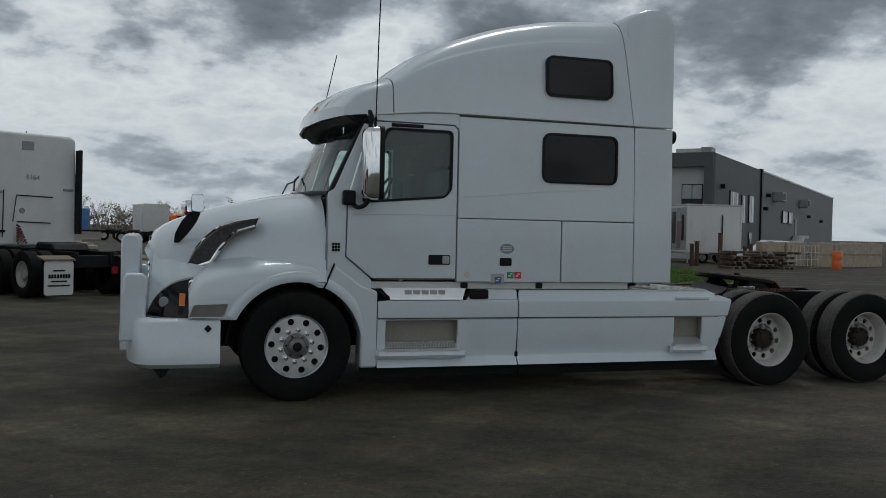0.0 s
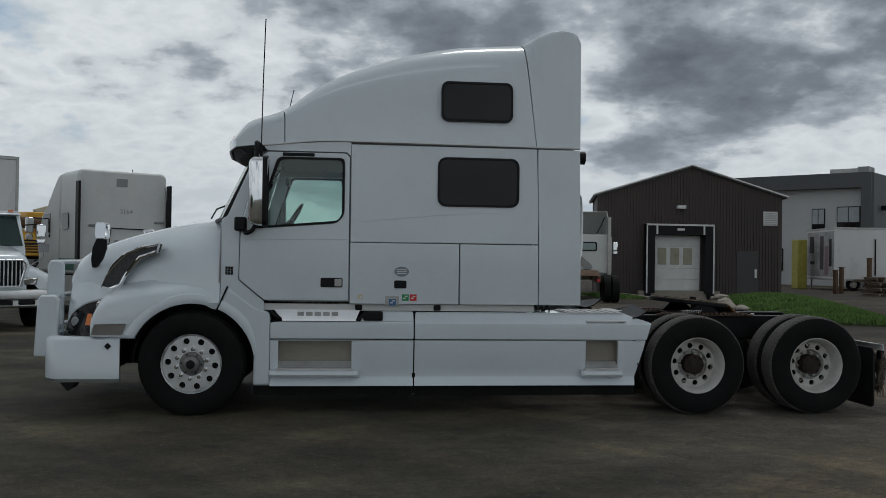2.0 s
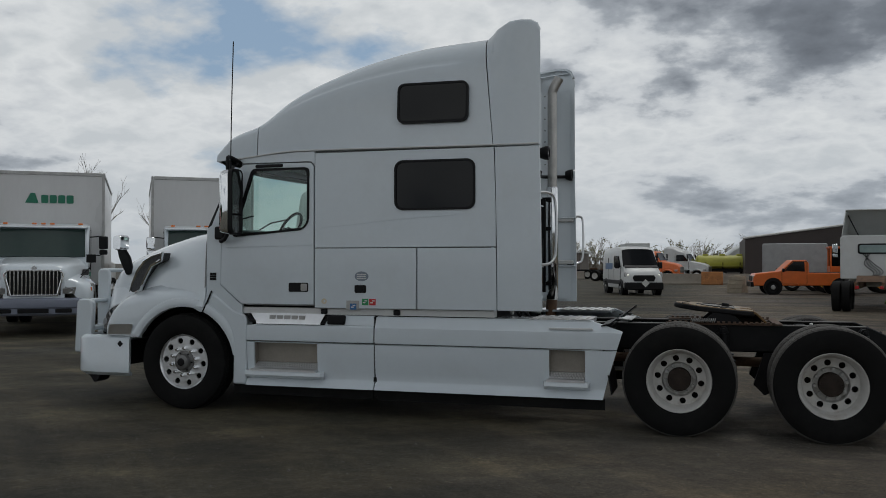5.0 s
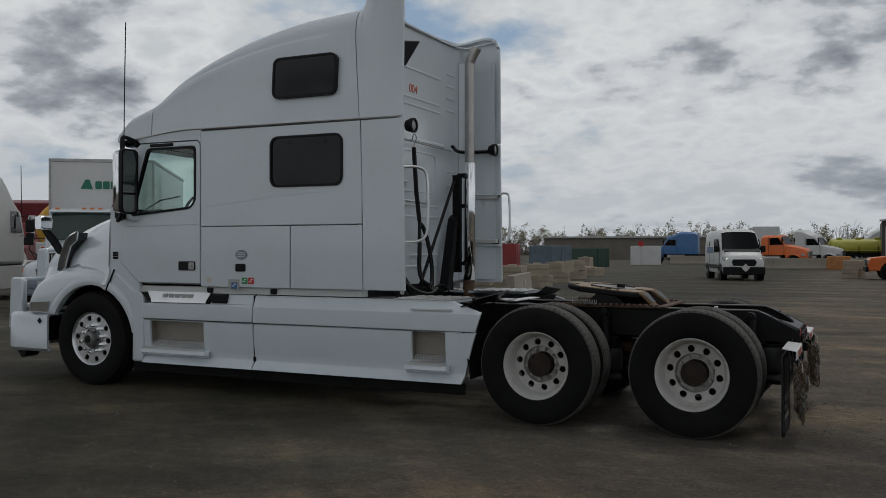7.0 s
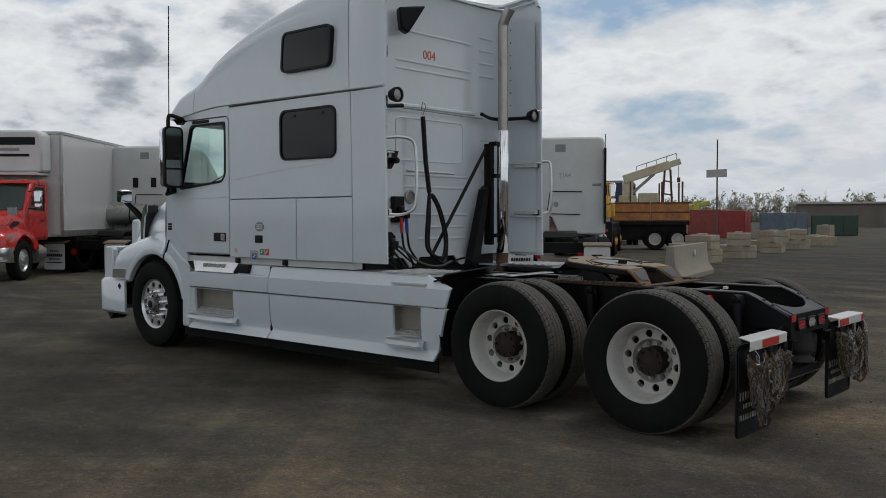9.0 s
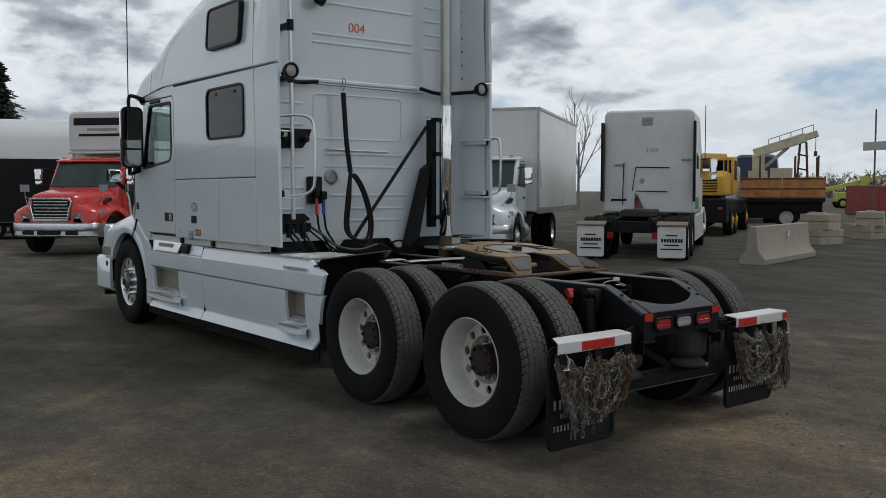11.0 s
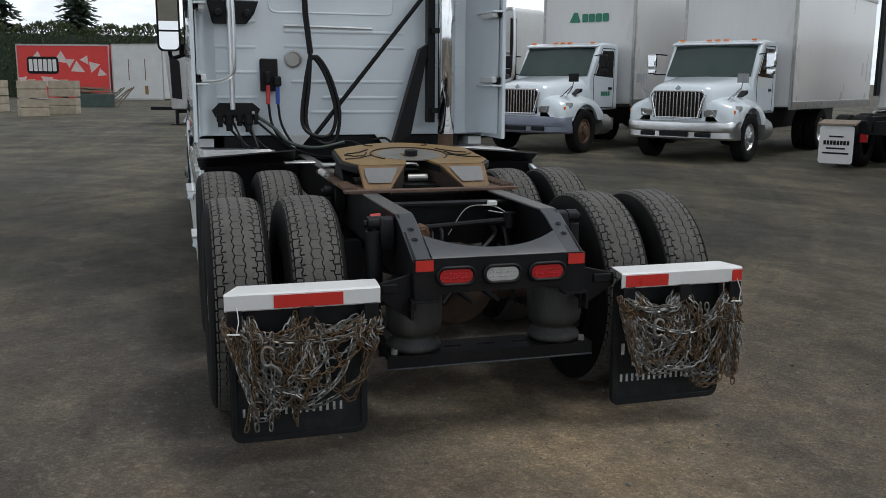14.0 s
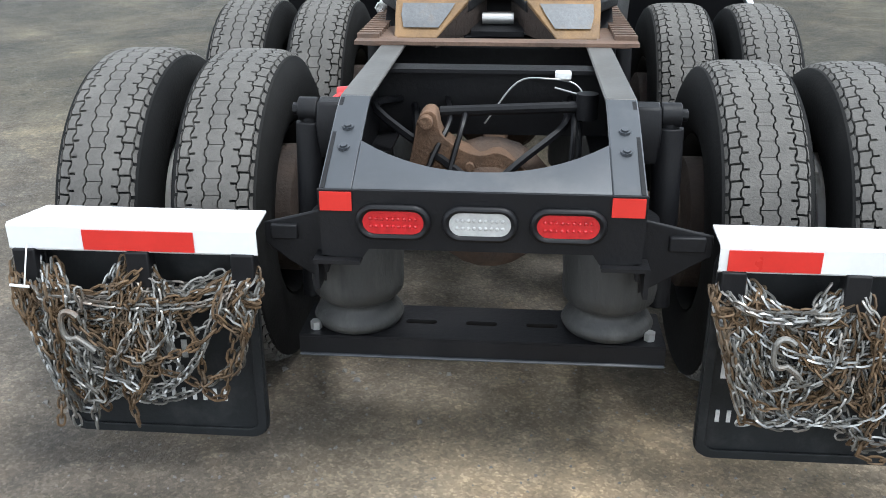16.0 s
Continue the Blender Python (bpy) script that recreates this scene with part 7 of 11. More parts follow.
def build_mud_flaps():
    rng = random.Random(11)
    for s in (-1, 1):
        ya, yb = (-1.21, -0.56) if s < 0 else (0.58, 1.22)
        zt = 0.714 if s < 0 else 0.708
        ends = (ya, yb)
        bm = bmesh.new()
        bm_loft(bm, [[(7.205, ends[y] + (0.06 * -s if y == (0 if s < 0 else 1) else 0), zt + 0.026), (7.306, ends[y], zt + 0.016), (7.315, ends[y], zt + 0.009), (7.315, ends[y], zt - 0.052), (7.309, ends[y], zt - 0.058)] for y in (0, 1)])
        bar = part("mud_flap_bar", bm, TAPEWHITE, rig, "white mud flap bar with a red reflective strip", thick=0.006, smooth=20)
        ra, rb = (ya + 0.20, ya + 0.49) if s < 0 else (ya + 0.02, ya + 0.24)
        boxpart("red_strip", RED, bar, 7.316, 7.319, ra, rb, zt - 0.050, zt + 0.004, bevel=0)
        if s > 0:
            boxpart("red_strip", RED, bar, 7.316, 7.319, yb - 0.055, yb - 0.003, zt - 0.050, zt + 0.004, bevel=0)
        for k in (0.06, 0.52, 0.94):
            boxpart("hook_tab", CHASSIS, bar, 7.275, 7.325, ya + (yb - ya) * k - 0.03, ya + (yb - ya) * k + 0.03, zt - 0.15, zt - 0.052, bevel=0.004)
        bm = bmesh.new()
        inner = yb if s < 0 else ya
        gus = [(inner, zt + 0.005), (inner, zt - 0.05), (s * 0.50, zt - 0.10), (s * 0.405, zt - 0.16), (s * 0.405, zt + 0.045)]
        bm_plate(bm, [gus], 0, 0.012, pose(7.235, 0, 0, 0, 0, 90))
        bm_box(bm, 7.20, 7.25, inner - s * 0.02, s * 0.47, zt - 0.035, zt + 0.005)
        part("flap_bracket", bm, CHASSIS, rig, bevel=0.004)
        bm = bmesh.new()
        fa, fb = (ya + 0.015, yb - 0.04) if s < 0 else (ya + 0.015, yb - 0.035)
        flap = rrect(fa, fb, 0.045, zt - 0.03, 0.05)
        bm_plate(bm, [flap], 0, 0.012, pose(7.215, 0, 0, 0, 0, 90))
        fl = part("mud_flap", bm, FLAP, rig, "black rubber mud flap with worn white print")
        bm = bmesh.new()
        bm_plate(bm, [rrect(fa + 0.004, fb - 0.004, 0.049, zt - 0.05, 0.046), rrect(fa + 0.03, fb - 0.03, 0.075, zt - 0.07, 0.03)], 0, 0.006, pose(7.2255, 0, 0, 0, 0, 90))
        part("flap_rim", bm, FLAP, fl, bevel=0.002)
        for z0, z1, y0, y1, step in ((0.300, 0.355, fa + 0.05, fb - 0.10, 0.045), (0.242, 0.272, fa + 0.11, fb - 0.20, 0.026), (0.163, 0.200, fa + 0.05, fb - 0.08, 0.030)):
            for k in range(int((y1 - y0) / step)):         # worn print that cannot be read
                boxpart("print_bar", WORNPRINT, fl, 7.215, 7.2185, y0 + k * step, y0 + k * step + step * 0.36, z0, z1, bevel=0)
        # tyre chains slung over the hooks
        ch = thing("tyre_chains", "tangled grey and rusty tyre chains hung over the mud flap hooks", "tyre chains", (1.636, 9.36, 0), group="chains on the mud flaps")
        hooks = [ya + (yb - ya) * k for k in (0.0, 0.05, 0.10, 0.16, 0.44, 0.50, 0.56, 0.88, 0.94, 0.98)]
        for i in range(84):
            a, b = rng.choice(hooks), rng.choice(hooks)
            if rng.random() < 0.25:
                b = a
            a, b = a + rng.uniform(-0.015, 0.015), b + rng.uniform(-0.015, 0.015)
            x0 = 7.305 + rng.uniform(0, 0.05)
            za, zb = zt - 0.085 - rng.uniform(0, 0.06), zt - 0.085 - rng.uniform(0, 0.06)
            frac = ((a + b) / 2 - ya) / (yb - ya)
            floor_z = 0.135 + 0.15 * frac ** 2 if s < 0 else 0.24 - 0.12 * frac
            drop = (zt - 0.12 - floor_z) * rng.choice((0.15, 0.3, 0.45, 0.6, 0.75, 0.9, 1.0)) * rng.uniform(0.85, 1.0)
            pts = [(7.30, a, za)]
            for k in (0.2, 0.4, 0.6, 0.8):                  # a hanging bow, kinked where it catches on other strands
                bow = 1 - (2 * k - 1) ** 2 if abs(a - b) > 0.04 else 1 - abs(2 * k - 1) ** 1.5
                pts.append((x0 + rng.uniform(-0.012, 0.018), a * (1 - k) + b * k + rng.uniform(-0.055, 0.055), za * (1 - k) + zb * k - drop * bow * rng.uniform(0.88, 1.06)))
            pts = smooth_line(pts + [(7.30, b, zb)], 16)
            for p in pts:
                k = min(1, max(0, (zt - 0.10 - p.z) / 0.45))     # the mass draws in towards its foot
                p.y = min(max(p.y, ya - 0.01 + 0.14 * k), yb + 0.01 - (0.14 if s < 0 else 0.05) * k)
                p.z = max(p.z, floor_z)
            chain_strand(ch, pts, rng, rng.choice((CHAINRUST, CHAINRUST, CHAINGREY, CHAINGREY, CHAINBRIGHT)))
        for i in range(6):                                 # loose ends
            y = rng.uniform(ya + 0.08, ya + 0.3) if s < 0 else rng.uniform(yb - 0.25, yb - 0.03)
            reach = rng.uniform(0.25, 0.5)
            x0 = 7.33 + rng.uniform(0, 0.03)
            chain_strand(ch, smooth_line([(x0, y, zt - 0.13), (x0 + 0.01, y + rng.uniform(-0.02, 0.02), zt - 0.13 - reach / 2), (x0, y + rng.uniform(-0.03, 0.03), max(0.13, zt - 0.13 - reach))], 30), rng, CHAINRUST if i % 2 else CHAINGREY)
        bm = bmesh.new()
        bm_tube(bm, [(7.385, (ya + 0.16) + (0.028 + 0.008 * math.cos(t)) * math.cos(t), zt - 0.235 + 0.04 * math.sin(t)) for t in np.linspace(0.7, 5.2, 14)] + [(7.385, ya + 0.20, zt - 0.29), (7.38, ya + 0.215, zt - 0.31)], 0.008, 8)
        part("tension_hook", bm, CHAINGREY, ch)
        yp = ya + 0.05 if s < 0 else yb - 0.03             # wire and pin hung from the bar's end
        bm = bmesh.new()
        bm_tube(bm, [(7.32, yp, zt - 0.04), (7.352, yp + 0.004, zt - 0.09), (7.355, yp - 0.006, zt - 0.14)], 0.0022, 5)
        bm_cyl(bm, (7.355, yp - 0.045, zt - 0.14), (7.355, yp + 0.006, zt - 0.143), 0.004, 6)
        part("safety_pin", bm, TRIMWHITE, bar)


def chain_strand(parent, pts, rng, material):
    """Steel links threaded along a hanging line."""
    pitch, wire = 0.030, 0.0036
    marks, acc = [], 0.0
    for p, q in zip(pts, pts[1:]):
        d = (q - p).length
        while acc + d >= pitch:
            t = (pitch - acc) / d
            p = p + (q - p) * t
            marks.append((p.copy(), (q - p).normalized()))
            d = (q - p).length
            acc = 0.0
        acc += d
    bm = bmesh.new()
    roll0 = rng.uniform(0, 3.14)
    for i, (p, d) in enumerate(marks):
        side = d.orthogonal().normalized()
        side = Matrix.Rotation(roll0 + (math.pi / 2 if i % 2 else 0) + rng.uniform(-0.3, 0.3), 3, d) @ side
        loop = []
        for k in range(10):
            a = 2 * math.pi * k / 10
            loop.append(p + d * (0.0205 * math.copysign(abs(math.cos(a)) ** 0.7, math.cos(a))) + side * (0.0095 * math.copysign(abs(math.sin(a)) ** 0.7, math.sin(a))))
        bm_tube(bm, loop, wire, 4, closed=True)
    if marks:
        part("chain", bm, material, parent, smooth=60)
    else:
        bm.free()


build_mud_flaps()


# ---- parked vehicles behind the tractor ----
ROW_L, ROW_F = Vector((0.75, 0.66)), Vector((0.66, -0.75))


def row_place(l, f):
    """A spot in the slanting row of trucks: l along the row, f towards the open yard."""
    return ROW_L.x * l + ROW_F.x * f, ROW_L.y * l + ROW_F.y * f, 0


def simple_wheel(parent, x, y, r, w, rim, s, name="wheel", dual=False):
    """A road wheel; s is the side (sign of y) that its outer face looks to."""
    hub = new(name)
    hub.empty_display_size = 0.1
    hub.parent, hub.matrix_basis = parent, pose(x, y, r, 0, 0, 0)
    k = r / 0.52
    bm = bmesh.new()
    for off in ((0.0, -s * w * 1.25) if dual else (0.0,)):
        bm_lathe(bm, [(a * k, b * w / 0.26 + off) for a, b in tyre_profile(0.52, 0.25)], 28)
    part("tyre", bm, RUBBER, hub, smooth=50)
    bm = bmesh.new()
    dish = 0.06 if not dual else -0.05
    bm_lathe(bm, [(0.29 * k, s * w * 0.42), (0.27 * k, s * w * 0.40), (0.25 * k, s * (w * 0.3 - 0.02 + dish * 0.2)), (0.12 * k, s * (w * 0.25 + dish)), (0.11 * k, s * (w * 0.45 + dish)), (0.0, s * (w * 0.47 + dish))], 22)
    for i in range(8):
        a = 2 * math.pi * i / 8
        bm_cyl(bm, (0.15 * k * math.cos(a), s * (w * 0.24 + dish), 0.15 * k * math.sin(a)), (0.15 * k * math.cos(a), s * (w * 0.36 + dish), 0.15 * k * math.sin(a)), 0.018, 5)
    part("rim", bm, rim, hub)
    return hub


def rounded_body(bm, x0, x1, hw, z0, z1, r, taper=0.0, n=5):
    """A long box with rounded upper edges; taper draws the roof in."""
    sec = [(-hw, z0)] + [(-hw + taper + r - r * math.cos(a), z1 - r + r * math.sin(a)) for a in np.linspace(0, math.pi / 2, n)]
    sec = sec + [(-y, z) for y, z in sec[::-1]]
    bm_loft(bm, [[(x, y, z) for y, z in sec] for x in (x0, x1)], close=True, caps=True)


def mirror_set(parent, x, y, z, s, shell, h=0.42):
    bm = bmesh.new()
    bm_tube(bm, [(x, s * y, z + h * 0.45), (x + 0.12, s * (y + 0.22), z + h * 0.5), (x + 0.12, s * (y + 0.3), z + h * 0.45)], 0.014, 6)
    part("mirror_arm", bm, BLACK, parent)
    bm = bmesh.new()
    bm_tube(bm, [(x, s * y, z - h * 0.55), (x + 0.12, s * (y + 0.22), z - h * 0.55), (x + 0.12, s * (y + 0.3), z - h * 0.45)], 0.014, 6)
    part("mirror_arm", bm, BLACK, parent)
    bm = bmesh.new()
    bm_box(bm, x + 0.06, x + 0.17, s * (y + 0.2), s * (y + 0.40), z - h * 0.20, z + h * 0.5)
    bm_box(bm, x + 0.07, x + 0.16, s * (y + 0.21), s * (y + 0.39), z - h * 0.52, z - h * 0.24)
    part("mirror", bm, shell, parent, bevel=0.03)


def box_truck(label, at, turn, paint, shell, style, rim, logo=False, reefer=False, blen=6.6):
    """A straight truck with a van body: x forward from the front axle."""
    t = thing("box_truck", label, "box truck", at, turn, group="trucks parked in a row")
    # hood, with the fenders drawn out of its sides
    bm = bmesh.new()
    rows = []
    for x, h, w in ((1.03, 1.46, 0.56), (1.0, 1.52, 0.62), (0.88, 1.57, 0.69), (0.5, 1.63, 0.79), (0.1, 1.68, 0.88), (-0.42, 1.74, 0.98)):
        half = [(x, (w + 0.05 * (1 - math.sin(a))) * math.cos(a) ** 0.32, 0.98 + (h - 0.98) * math.sin(a) ** 0.5) for a in np.linspace(0, math.pi / 2, 11)]
        rows.append([(a, -b, c) for a, b, c in half] + [(a, b, c) for a, b, c in half[-2::-1]])
    nose = [(1.04, p[1] * 0.98, 0.84 + (p[2] - 0.84) * 0.98) for p in rows[0]]
    bm_loft(bm, [[(1.045, p[1], 0.82) for p in nose], nose] + rows)
    part("hood", bm, paint, t, thick=0.02, smooth=45)
    for s in (-1, 1):
        ftop = [(-0.78, 1.02), (-0.55, 1.17), (-0.2, 1.23), (0.25, 1.24), (0.65, 1.20), (0.90, 1.15), (1.0, 1.11), (1.03, 1.07)]
        inner = [(-0.78, 0.95), (-0.4, 0.92), (0.1, 0.80), (0.5, 0.70), (0.85, 0.62), (1.03, 0.55)]
        rows = []
        for x in np.linspace(-0.78, 1.03, 25):
            zt = interp(x, ftop)
            zb = max(0.50 + math.sqrt(max(0, 0.60 ** 2 - x * x)), 0.74)
            pull = 0.16 * max(0, (x - 0.78) / 0.25) ** 2
            yi = interp(x, inner)
            rows.append([(x, s * py, pz) for py, pz in ((yi - 0.05, zt + 0.14), (yi * 0.5 + 0.5, zt + 0.10), (0.96 - pull, zt + 0.04), (1.08 - pull, zt - 0.015), (1.15 - pull, zt - 0.10), (1.165 - pull, (zt + zb) / 2 - 0.03), (1.165 - pull, zb), (1.10 - pull, zb))])
        bm = bmesh.new()
        bm_loft(bm, rows, caps=True)
        part("fender", bm, paint, t, thick=0.012, smooth=50)
        bm = bmesh.new()                                   # teardrop headlamp round the corner
        bm_loft(bm, [[(x, s * y, z) for x, y, z in ring_p] for ring_p in
                     ([(1.05, 0.56, 0.935), (1.06, 0.56, 1.035), (1.02, 0.56, 1.075)], [(1.03, 0.80, 0.925), (1.04, 0.80, 1.065), (0.98, 0.80, 1.115)],
                      [(0.96, 1.01, 0.935), (0.96, 1.01, 1.085), (0.90, 0.99, 1.145)], [(0.80, 1.145, 0.975), (0.80, 1.145, 1.095), (0.76, 1.12, 1.145)], [(0.62, 1.175, 1.065), (0.62, 1.175, 1.115), (0.60, 1.16, 1.145)])])
        hl = part("headlight", bm, HEADLENS, t, "clear teardrop headlight", thick=0.02)
        bm = bmesh.new()
        bm_lathe(bm, [(0.0, 0.02), (0.03, 0.01), (0.05, -0.005), (0.055, 0.0)], 14, pose(1.045, s * 0.72, 1.0, 0, 0, 82 if s > 0 else 98))
        part("reflector", bm, CHROME, hl)
        boxpart("turn_signal", AMBER, hl, 0.84, 0.90, s * 1.09, s * 1.14, 0.99, 1.065, bevel=0.012)
        boxpart("inner_well", BLACK, t, -0.7, 0.75, s * 0.55, s * 0.62, 0.45, 1.2)
        simple_wheel(t, 0, s * 1.02, 0.50, 0.25, rim, s)
        simple_wheel(t, -4.6, s * 1.08, 0.50, 0.25, rim, s, dual=True)
        mirror_set(t, -0.55, 1.02, 2.0, s, CHROME if not logo else BLACK)
        bm = bmesh.new()
        bm_tube(bm, [(0.35, s * 0.85, 1.30), (0.50, s * 1.08, 1.48), (0.50, s * 1.10, 1.62)], 0.012, 6)
        bm_tube(bm, [(0.70, s * 0.88, 1.25), (0.52, s * 1.08, 1.50)], 0.010, 6)
        bm_box(bm, 0.44, 0.54, s * 1.0, s * 1.20, 1.60, 1.78)
        part("hood_mirror", bm, BLACK if logo else GREYCAST, t, bevel=0.02)
        bm = bmesh.new()
        bm_plate(bm, [[(-0.02, 1.38), (0.24, 1.32), (0.05, 1.44), (-0.02, 1.45)]], s * 1.03, s * 0.90)
        part("side_vent", bm, BLACK, t)
        bm = bmesh.new()
        bm_cyl(bm, (-1.2, s * 0.95, 0.62), (-0.75, s * 0.95, 0.62), 0.24, 16)
        part("fuel_tank", bm, DULLMETAL, t)
    # cab
    bm = bmesh.new()
    prof = [(-1.75, 0.95), (-1.75, 2.42), (-1.60, 2.50), (-0.95, 2.50), (-0.82, 2.44), (-0.36, 1.66), (-0.38, 0.95)]
    bm_prism(bm, prof, -1.0, 1.0)
    cab = part("cab", bm, paint, t, bevel=0.05)
    bm = bmesh.new()
    bm_loft(bm, [[(-0.385 - 0.42 * k + 0.02 - 0.035 * (y / 0.9) ** 2 + 0.04, y * (1 - 0.03 * k), 1.74 + 0.64 * k) for y in np.linspace(-0.93, 0.93, 9)] for k in (0, 0.5, 1)])
    part("windscreen", bm, WINDSCREEN, cab, thick=0.02)
    bm = bmesh.new()
    bm_prism(bm, [(-1.0, 2.50), (-0.70, 2.44), (-0.68, 2.40), (-0.85, 2.40)], -0.98, 0.98)
    vis = part("sun_visor", bm, paint, cab, bevel=0.02)
    for i in range(5):
        boxpart("marker_lamp", AMBER, vis, -0.86, -0.78, (-2 + i) * 0.32 * (1.25 if abs(i - 2) == 2 else 0.6) - 0.05, (-2 + i) * 0.32 * (1.25 if abs(i - 2) == 2 else 0.6) + 0.05, 2.48, 2.52)
    for s in (-1, 1):
        bm = bmesh.new()
        bm_plate(bm, [[(-1.50, 1.70), (-1.50, 2.32), (-0.98, 2.32), (-0.66, 1.74)]], s * 1.004, s * 0.98)
        part("side_window", bm, DARKGLASS, cab)
        bm = bmesh.new()
        bm_plate(bm, [[(-1.55, 1.0), (-1.55, 2.38), (-0.95, 2.38), (-0.56, 1.70), (-0.60, 1.0)], [(-1.53, 1.02), (-1.53, 2.36), (-0.96, 2.36), (-0.58, 1.69), (-0.62, 1.02)]], s * 1.003, s * 0.99)
        bm_box(bm, -1.45, -1.28, s * 1.0, s * 1.012, 1.42, 1.48)
        part("door_outline", bm, BLACK, cab)
        bm = bmesh.new()
        bm_box(bm, -1.5, -0.85, s * 0.72, s * 1.05, 0.48, 0.54)
        bm_box(bm, -1.5, -0.85, s * 0.72, s * 1.05, 0.76, 0.52)
        part("step", bm, DULLMETAL, cab)
    # grille, bumper
    bm = bmesh.new()
    bm_plate(bm, [[(-0.48, 0.88), (-0.60, 1.36), (-0.52, 1.45), (0.52, 1.45), (0.60, 1.36), (0.48, 0.88)], [(-0.44, 0.92), (-0.55, 1.36), (-0.49, 1.41), (0.49, 1.41), (0.55, 1.36), (0.44, 0.92)]], 0, -0.05, pose(1.06, 0, 0, 0, 0, 90))
    gr = part("grille", bm, CHROME, t, bevel=0.015)
    boxpart("grille_back", BLACK, gr, 1.04, 1.055, -0.52, 0.52, 0.90, 1.43)
    if style == "upright":
        for i in range(13):
            y = -0.46 + 0.0767 * i
            bm = bmesh.new()
            bm_box(bm, 1.06, 1.095, y - 0.012, y + 0.012, 0.92, 1.41)
            part("grille_bar", bm, CHROME, gr)
        bm = bmesh.new()
        bm_plate(bm, [ring(0, 1.48, 0.06, 4)], 0, -0.04, pose(1.05, 0, 0, 0, 0, 90))
        part("hood_badge", bm, CHROME, gr)
    else:
        for i in range(6):
            boxpart("grille_bar", CHROME, gr, 1.04, 1.08, -0.47, 0.47, 0.94 + i * 0.08, 0.97 + i * 0.08)
    bm = bmesh.new()
    plan = smooth_line([(0.62, -1.17, 0), (0.95, -1.12, 0), (1.12, -0.75, 0), (1.20, 0, 0), (1.12, 0.75, 0), (0.95, 1.12, 0), (0.62, 1.17, 0)], 4)
    bm_loft(bm, [[(p.x - 0.10, p.y * 0.98, 0.47), (p.x - 0.03, p.y, 0.51), (p.x - 0.03, p.y, 0.62), (p.x, p.y, 0.65), (p.x + 0.01, p.y, 0.73), (p.x, p.y, 0.81), (p.x - 0.05, p.y, 0.84), (p.x - 0.16, p.y * 0.95, 0.845)] for p in plan])
    bp = part("bumper", bm, (BLUEGREY if logo else STEEL) if style == "upright" else STEEL, t, thick=0.02)
    bm = bmesh.new()
    bm_box(bm, 1.16, 1.205, -0.30, 0.30, 0.53, 0.62)
    part("bumper_opening", bm, BLACK, bp)
    for s in (-1, 1):
        boxpart("bumper_opening", BLACK, bp, 1.08, 1.155, s * 0.42, s * 0.75, 0.53, 0.62, bevel=0.02)
    boxpart("underframe", BLACK, t, -8.2, 0.9, -0.45, 0.45, 0.55, 0.95)
    # van body with trim rails
    xa, xb = -1.98 - blen, -1.98
    bm = bmesh.new()
    bm_box(bm, xa, xb, -1.27, 1.27, 1.08, 3.80)
    bx = part("van_body", bm, shell, t, bevel=0.02)
    for s in (-1, 1):
        boxpart("corner_post", DULLMETAL, bx, xb - 0.06, xb + 0.02, s * 1.225, s * 1.29, 1.05, 3.80)
        boxpart("top_rail", DULLMETAL, bx, xa, xb + 0.02, s * 1.24, s * 1.29, 3.735, 3.82)
        boxpart("bottom_rail", DULLMETAL, bx, xa, xb, s * 1.22, s * 1.29, 1.02, 1.20)
        for i in range(int(blen / 0.6)):
            boxpart("side_marker", AMBER if i == 0 else GREYCAST, bx, xb - 0.45 - i * 0.6, xb - 0.38 - i * 0.6, s * 1.285, s * 1.297, 1.10, 1.14)
    boxpart("front_rail", DULLMETAL, bx, xb - 0.02, xb + 0.02, -1.225, 1.225, 3.735, 3.82)
    if logo:                                               # green company mark, drawn as plain shapes
        bm = bmesh.new()
        bm_plate(bm, [[(-0.52, 0), (-0.40, 0.24), (-0.30, 0.24), (-0.22, 0)]], 0, -0.01, pose(xb + 0.012, 0.0, 3.05, 0, 0, 90))
        for i in range(4):
            bm_plate(bm, [rrect(-0.16 + i * 0.19, 0.0 + i * 0.19, 0.0, 0.20, 0.03)], 0, -0.01, pose(xb + 0.012, 0, 3.05, 0, 0, 90))
        part("company_mark", bm, GREEN, bx)
        for s in (-1, 1):
            bm = bmesh.new()
            for i in range(4):
                bm_box(bm, -1.35 + i * 0.11, -1.27 + i * 0.11, s * 1.0, s * 1.008, 1.28, 1.38)
            part("company_mark", bm, GREEN, cab)
    if reefer:
        bm = bmesh.new()
        rounded_body(bm, xb, xb + 0.60, 1.02, 2.72, 3.80, 0.2)
        ru = part("refrigeration_unit", bm, WHITE_BOX, t, "white refrigeration unit with a black louvre", bevel=0.06)
        boxpart("louvre", BLACK, ru, xb + 0.58, xb + 0.625, -0.85, 0.85, 3.42, 3.62, bevel=0.03)
        boxpart("louvre", BLACK, ru, xb + 0.58, xb + 0.625, -0.70, 0.70, 3.12, 3.19)
        boxpart("lettering_bar", GREYCAST, ru, xb + 0.60, xb + 0.612, -0.45, 0.45, 3.27, 3.34)
        boxpart("unit_shelf", WHITE_OLD, t, xb, xb + 0.75, -0.95, 0.95, 2.64, 2.70)
    return t


